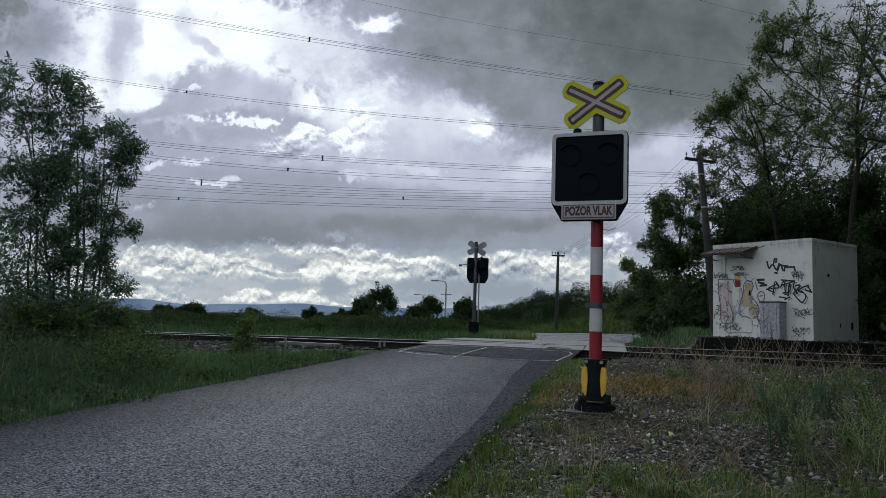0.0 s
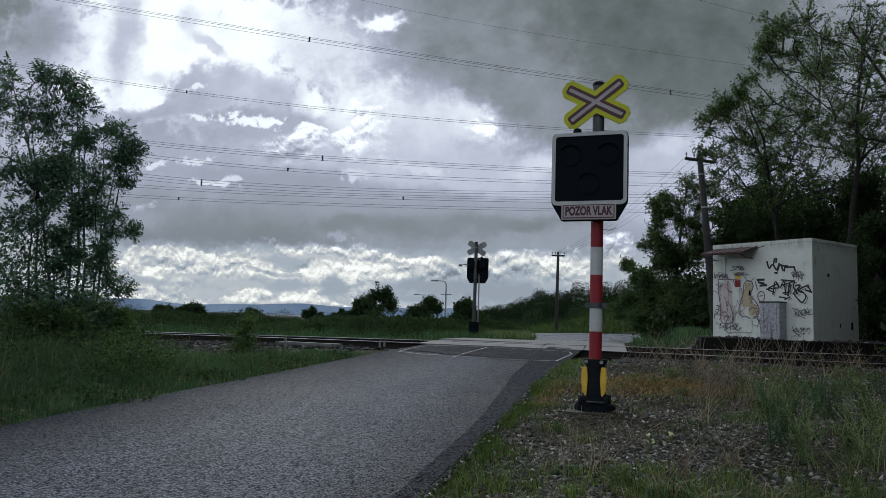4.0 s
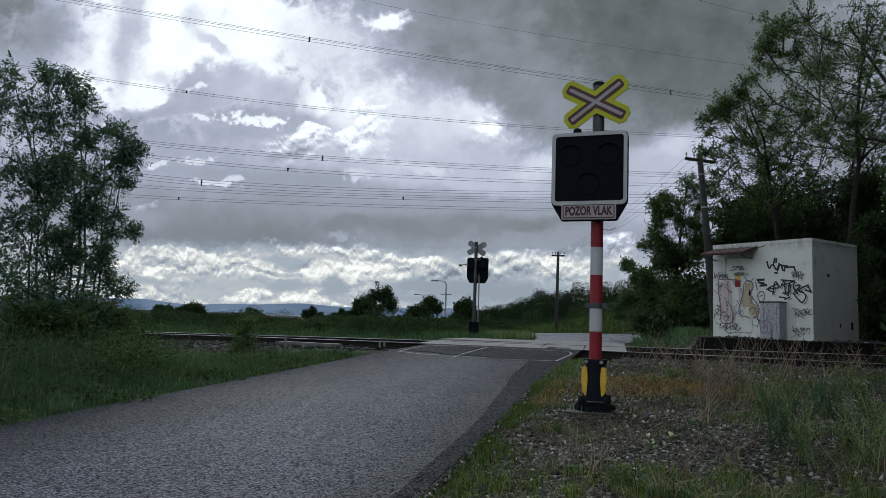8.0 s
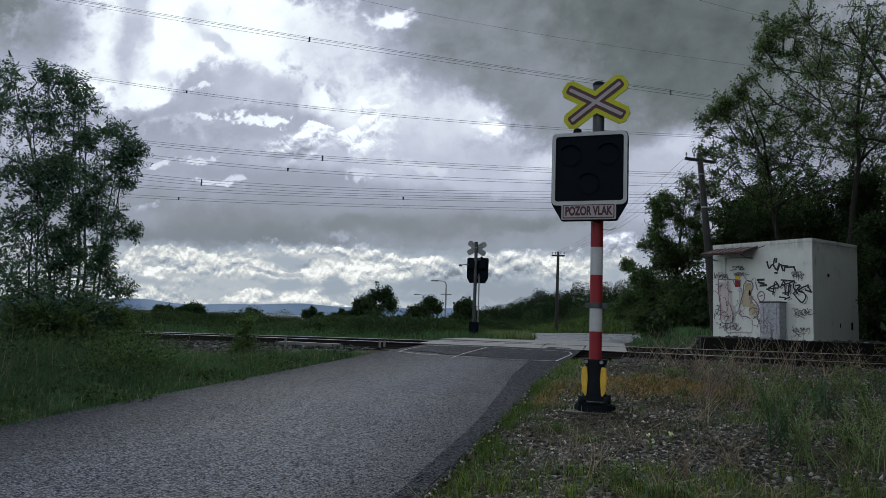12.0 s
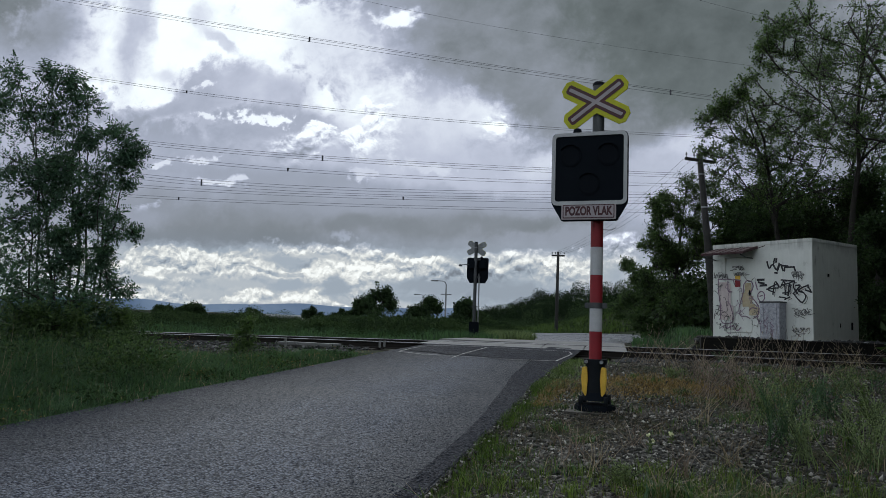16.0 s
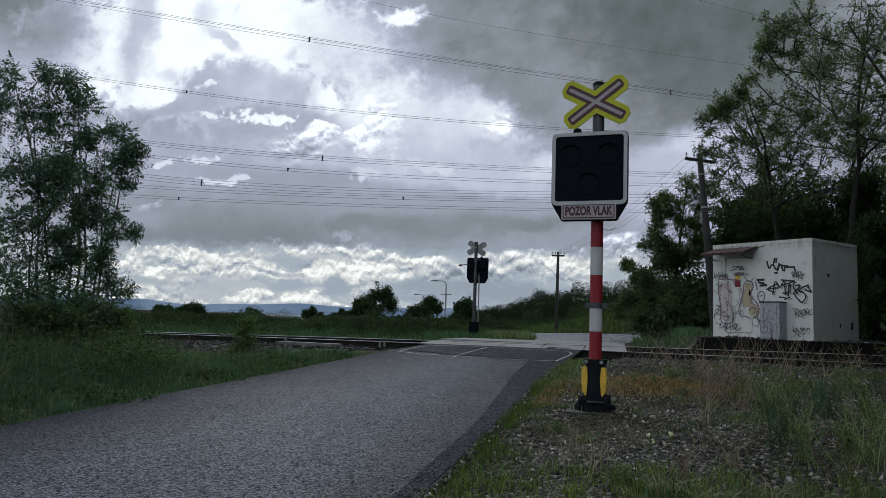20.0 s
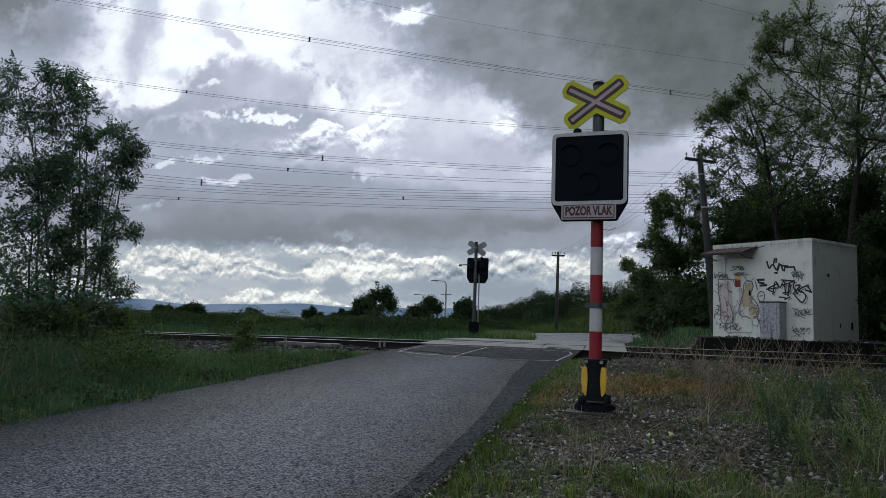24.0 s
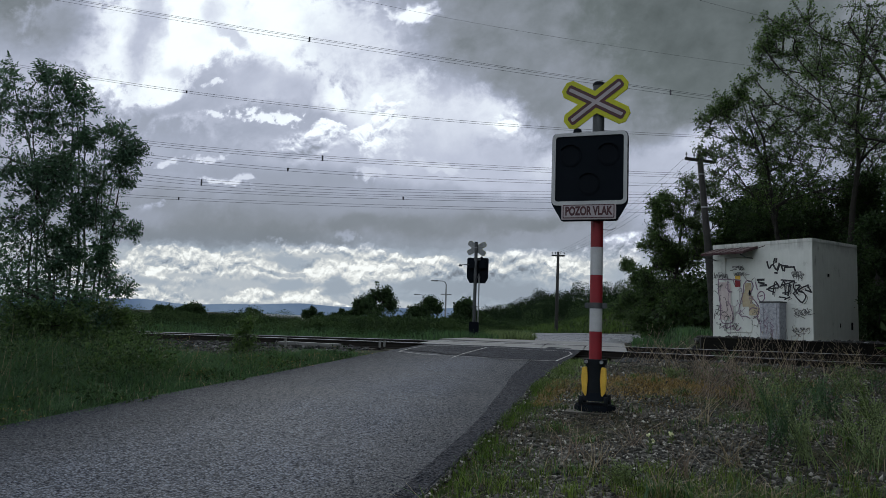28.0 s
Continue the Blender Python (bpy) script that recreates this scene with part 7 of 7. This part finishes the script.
def loose_stone():
    rng = np.random.RandomState(61)
    n = 38000
    al, be = -6 + 30 * rng.rand(n), -3.8 + 7.0 * rng.rand(n) ** 1.3
    xy = TRACK_A + np.outer(al, TRACK_WAY) + np.outer(be, TRACK_OUT)
    lv = road_l(xy[:, 0], xy[:, 1])
    keep = ((lv > 0.9) | (lv < -4.6)) & ((lv > 0) | (rng.rand(n) < 0.45)) & ((be > -2.6) | (lv > 0) & (rng.rand(n) < 0.75 + 0.7 * (be + 2.6)))
    def bed(x, y):
        a, b = track_st(x, y)
        top = rail_z(a) - 0.17 + 0.04 * np.clip(b, 0, 1.5)
        return np.maximum(land_z(x, y), top - 0.6 * np.clip(-b - 0.9, 0, 3) - 0.6 * np.clip(b - 2.4, 0, 3)) - 0.01
    stones("ballast", xy[keep], (0.035 + 0.045 * rng.rand(n))[keep], bed, M_BALLAST, "grey crushed stone ballast along the track", "ballast", 62, 0.75)
    n = 150000
    xy = np.column_stack([rng.rand(n), 3.0 + 9.0 * rng.rand(n) ** 1.25])
    x_edge = -0.12 + 0.276 * (xy[:, 1] - 4.35)
    xy[:, 0] = x_edge + (0.68 * xy[:, 1] + 0.4 - x_edge) * xy[:, 0]
    clump = np.sin(xy[:, 0] * 1.9 + 2.0) * np.sin(xy[:, 1] * 2.2) + 0.4 * np.sin(xy[:, 0] * 5.0) * np.sin(xy[:, 1] * 4.1 + 1)
    keep = (road_l(xy[:, 0], xy[:, 1]) > 0.12 + 0.15 * rng.rand(n)) & (rng.rand(n) < 0.5 + 0.5 * clump)
    mx, my, _ = (2.74, 8.82, 0.22)
    keep &= (((xy[:, 0] - mx) / 1.1) ** 2 + ((xy[:, 1] - my) / 0.8) ** 2 > 1) | (rng.rand(n) < 0.12)
    stones("gravel", xy[keep], (0.01 + 0.022 * rng.rand(n) ** 2.0 + 0.012 * (rng.rand(n) > 0.96))[keep], land_z, M_SHALE, "pale shale chips scattered on brown earth", "gravel", 63, 0.3)
    # crumbled edge of the asphalt
    n = 1500
    s = -2 + 11 * rng.rand(n)
    l = right_l(s) + 0.035 * np.abs(rng.normal(size=n)) - 0.005
    xy = np.column_stack([ROAD_AT[0] + s * ROAD_DIR[0] + l * ROAD_SIDE[0], ROAD_AT[1] + s * ROAD_DIR[1] + l * ROAD_SIDE[1]])
    stones("edge_chips", xy, 0.006 + 0.02 * rng.rand(n) ** 2, lambda x, y: land_z(x, y) + 0.02, M_SHALE, "pale chips along the crumbling asphalt edge", "gravel", 64, 0.5)


loose_stone()


# ---- weeds ----
def weed(at, h, spread, seed, mat_, label, stems=9, leaf=0.035, leaves=26, flower=None):
    rng = np.random.RandomState(seed)
    x, y = at[0], at[1]
    t = thing("weed", Matrix.Translation((x, y, float(land_z(x, y)))), label, "weed", "weeds")
    tb = Tubes()
    pos, way, tips = [], [], []
    for i in range(stems):
        a = rng.rand() * 2 * math.pi
        e = Vector((math.cos(a) * spread * rng.rand(), math.sin(a) * spread * rng.rand(), h * (0.55 + 0.45 * rng.rand())))
        c = bezier(Vector((rng.normal() * 0.3 * spread, rng.normal() * 0.3 * spread, -0.02)), Vector((e.x * 0.3, e.y * 0.3, e.z * 0.6)), e, 5)
        tb.add(c, [0.0035 * (1 - 0.12 * k) for k in range(6)], 4)
        tips.append(e)
        for k in range(leaves):
            s = 0.15 + 0.85 * rng.rand()
            j = min(4, int(s * 5))
            pos.append(c[j].lerp(c[j + 1], s * 5 - j))
            way.append(Vector((rng.normal(), rng.normal(), 0.5 * rng.normal() + 0.3)))
    tagged(part("stalk", tb.mesh("stalk", mat_), None, t), "", "", "", "stuff")
    if leaves:
        v, f = leaf_arrays(np.array([tuple(q) for q in pos]), np.array([tuple(q) for q in way]), leaf * (0.6 + 0.8 * rng.rand(len(pos))), rng, 0.28)
        tagged(part("foliage", fast_mesh("foliage", v, f, mat_), None, t), "", "", "", "stuff")
    if flower:
        for e in tips[:flower]:
            n = 14
            v, f = leaf_arrays(np.array([tuple(e)] * n), rng.normal(size=(n, 3)) + np.array((0, 0, 0.5)), np.full(n, 0.022), rng, 0.7)
            part("flower", fast_mesh("flower", v, f, M_PETAL), None, t, "pale cream flower head")
    return t


def weeds():
    rng = np.random.RandomState(71)
    G_ = "leafy grey-green weed on the gravel shoulder"
    spots = [((2.55, 5.38, 0.12), 0.55, 0.22), ((2.84, 6.29, 0.15), 0.5, 0.2), ((2.51, 4.97, 0.12), 0.45, 0.2), ((2.91, 4.86, 0.12), 0.5, 0.25),
             ((3.65, 6.79, 0.15), 0.4, 0.2), ((3.76, 6.19, 0.15), 0.45, 0.22), ((3.41, 6.96, 0.17), 0.5, 0.2),
             ((3.15, 9.67, 0.22), 0.18, 0.15), ((5.09, 12.82, 0.28), 0.25, 0.2), ((1.14, 4.43, 0.10), 0.15, 0.12), ((4.81, 8.44, 0.20), 0.4, 0.25)]
    for i, (at, h, sp) in enumerate(spots):
        weed(at, h, sp * 1.5, 72 + i, M_WEED if i % 4 else M_GRASS_TALL, G_, 26, 0.022, 36)
    for i in range(16):
        x, y = 2.8 + 3.4 * rng.rand(), 4.4 + 4.2 * rng.rand()
        weed((x, y), 0.14 + 0.24 * rng.rand(), 0.16, 300 + i, (M_WEED, M_GRASS, M_GRASS_TALL)[i % 3], G_, 9, 0.032, 18)
    for i, at in enumerate(((3.06, 7.94, 0.20), (3.78, 9.16, 0.22), (3.55, 9.71, 0.23), (3.20, 7.28, 0.20))):
        weed(at, 0.42, 0.4, 340 + i, M_TWIG, "dead reddish-brown twiggy bush on the shoulder", 46, 0.012, 3)
    for i, at in enumerate(((1.53, 5.19, 0.14), (1.76, 5.46, 0.14), (3.90, 8.63, 0.20))):
        weed(at, 0.12 if i < 2 else 0.2, 0.06, 90 + i, M_GRASS, "small weed with pale cream flowers", 3, 0.03, 8, 2)
    for i, at in enumerate(((1.47, 5.40, 0.12), (1.05, 4.65, 0.10), (1.56, 4.57, 0.10), (1.97, 4.88, 0.12), (0.97, 5.10, 0.10), (2.40, 6.44, 0.16))):
        weed(at, 0.2 + 0.05 * (i % 3), 0.22, 360 + i, M_GRASS_DRY if i % 2 else M_TWIG, "dry straw-coloured weed on the gravel", 14, 0.016, 5)
    # dry branching stalks before the rails
    for i in range(44):
        px = (3.45, 9.98, 0.20), (7.2, 10.4, 0.20)
        f = rng.rand()
        x = px[0][0] + (px[1][0] - px[0][0]) * f + rng.normal() * 0.3
        y = px[0][1] + (px[1][1] - px[0][1]) * f + 2.2 * rng.rand()
        weed((x, y), 0.3 + 0.5 * rng.rand(), 0.45, 120 + i, M_TWIG if i % 2 else M_GRASS_DRY, "dry brown branching stalk before the rails", 5, 0.02, 5)


weeds()


# ---- trackside clutter ----
trough = thing("cable_trough", Matrix.Translation((-3.02, 16.60, 0.38)) @ pose(0, 0, 0, 0, 0, -14), "short pale concrete cable trough beside the track", "cable trough")
for i in range(3):
    part("cover_slab", box(0.48, 0.3, 0.07, (-0.5 + 0.5 * i, 0, 0.0), 0.01), M_CONCRETE, trough)
part("channel", box(1.5, 0.26, 0.22, (0, 0, -0.15), 0.01), M_CONCRETE_OLD, trough)


for at, h in (((-3.45, 16.01, 0.35), 0.22), ((-1.32, 15.78, 0.42), 0.16), ((-1.25, 16.18, 0.42), 0.14)):
    st = thing("marker_stake", Matrix.Translation(at), "short pale marker stake beside the rails", "stake", "marker stakes")
    part("stake", box(0.05, 0.04, h, (0, 0, h / 2 - 0.03), 0.006), M_CONCRETE, st)
    part("stake_top", box(0.056, 0.046, 0.03, (0, 0, h - 0.03), 0.006), M_CONCRETE_OLD, st)

tunnel = thing("polytunnel", Matrix.Translation((-65.84, 300.00, 0.64)), "long pale polytunnel far out in the fields", "polytunnel")
for i in range(4):
    bm = cyl(0.8, 0.8, 3.7, (-7.4 + 3.8 * i, 0, -0.6), 14, None, pose(0, 0, 0, 0, 90, 0))
    part("hoop_section", bm, M_WHITE, tunnel)


# ---- movement ----
GUSTS = ((0, -4), (1, -8), (2, -11), (3, -11), (4.2, -5), (5.5, -1), (6, -5), (7.5, 5), (8.5, -4), (9.5, 8), (10.5, 15), (12, 1), (13.5, 3), (15, 4), (16.2, 13), (18, 2), (20, 1), (21, 10), (22.5, 4), (23.5, 5), (24.5, 10), (25.5, 1), (26.5, 5), (28, -2))


def motions():
    rows = [(t, pose(EYE[0] + 19.5 * t / 28, EYE[1] - 14.0 * t / 28, EYE[2])) for t in (0.0, 7.0, 14.0, 21.0, 28.0)]
    walk(clouds, rows)
    for i, tree in enumerate(left_trees + [right_tree, mid_tree]):
        gain = (0.085, 0.07, 0.045, 0.06, 0.04, 0.025, 0.06, 0.06, 0.05, 0.06, 0.02, 0.01, 0.01)[i]
        m = tree.matrix_basis.copy()
        rows = []
        for t, g in GUSTS:
            late = t + 0.35 * (i % 8)
            g2 = float(np.interp(late, [q[0] for q in GUSTS], [q[1] for q in GUSTS]))
            rows.append((t, m @ pose(0, 0, 0, 0.3 * gain * g2, gain * g2, 0)))
        walk(tree, rows)


motions()
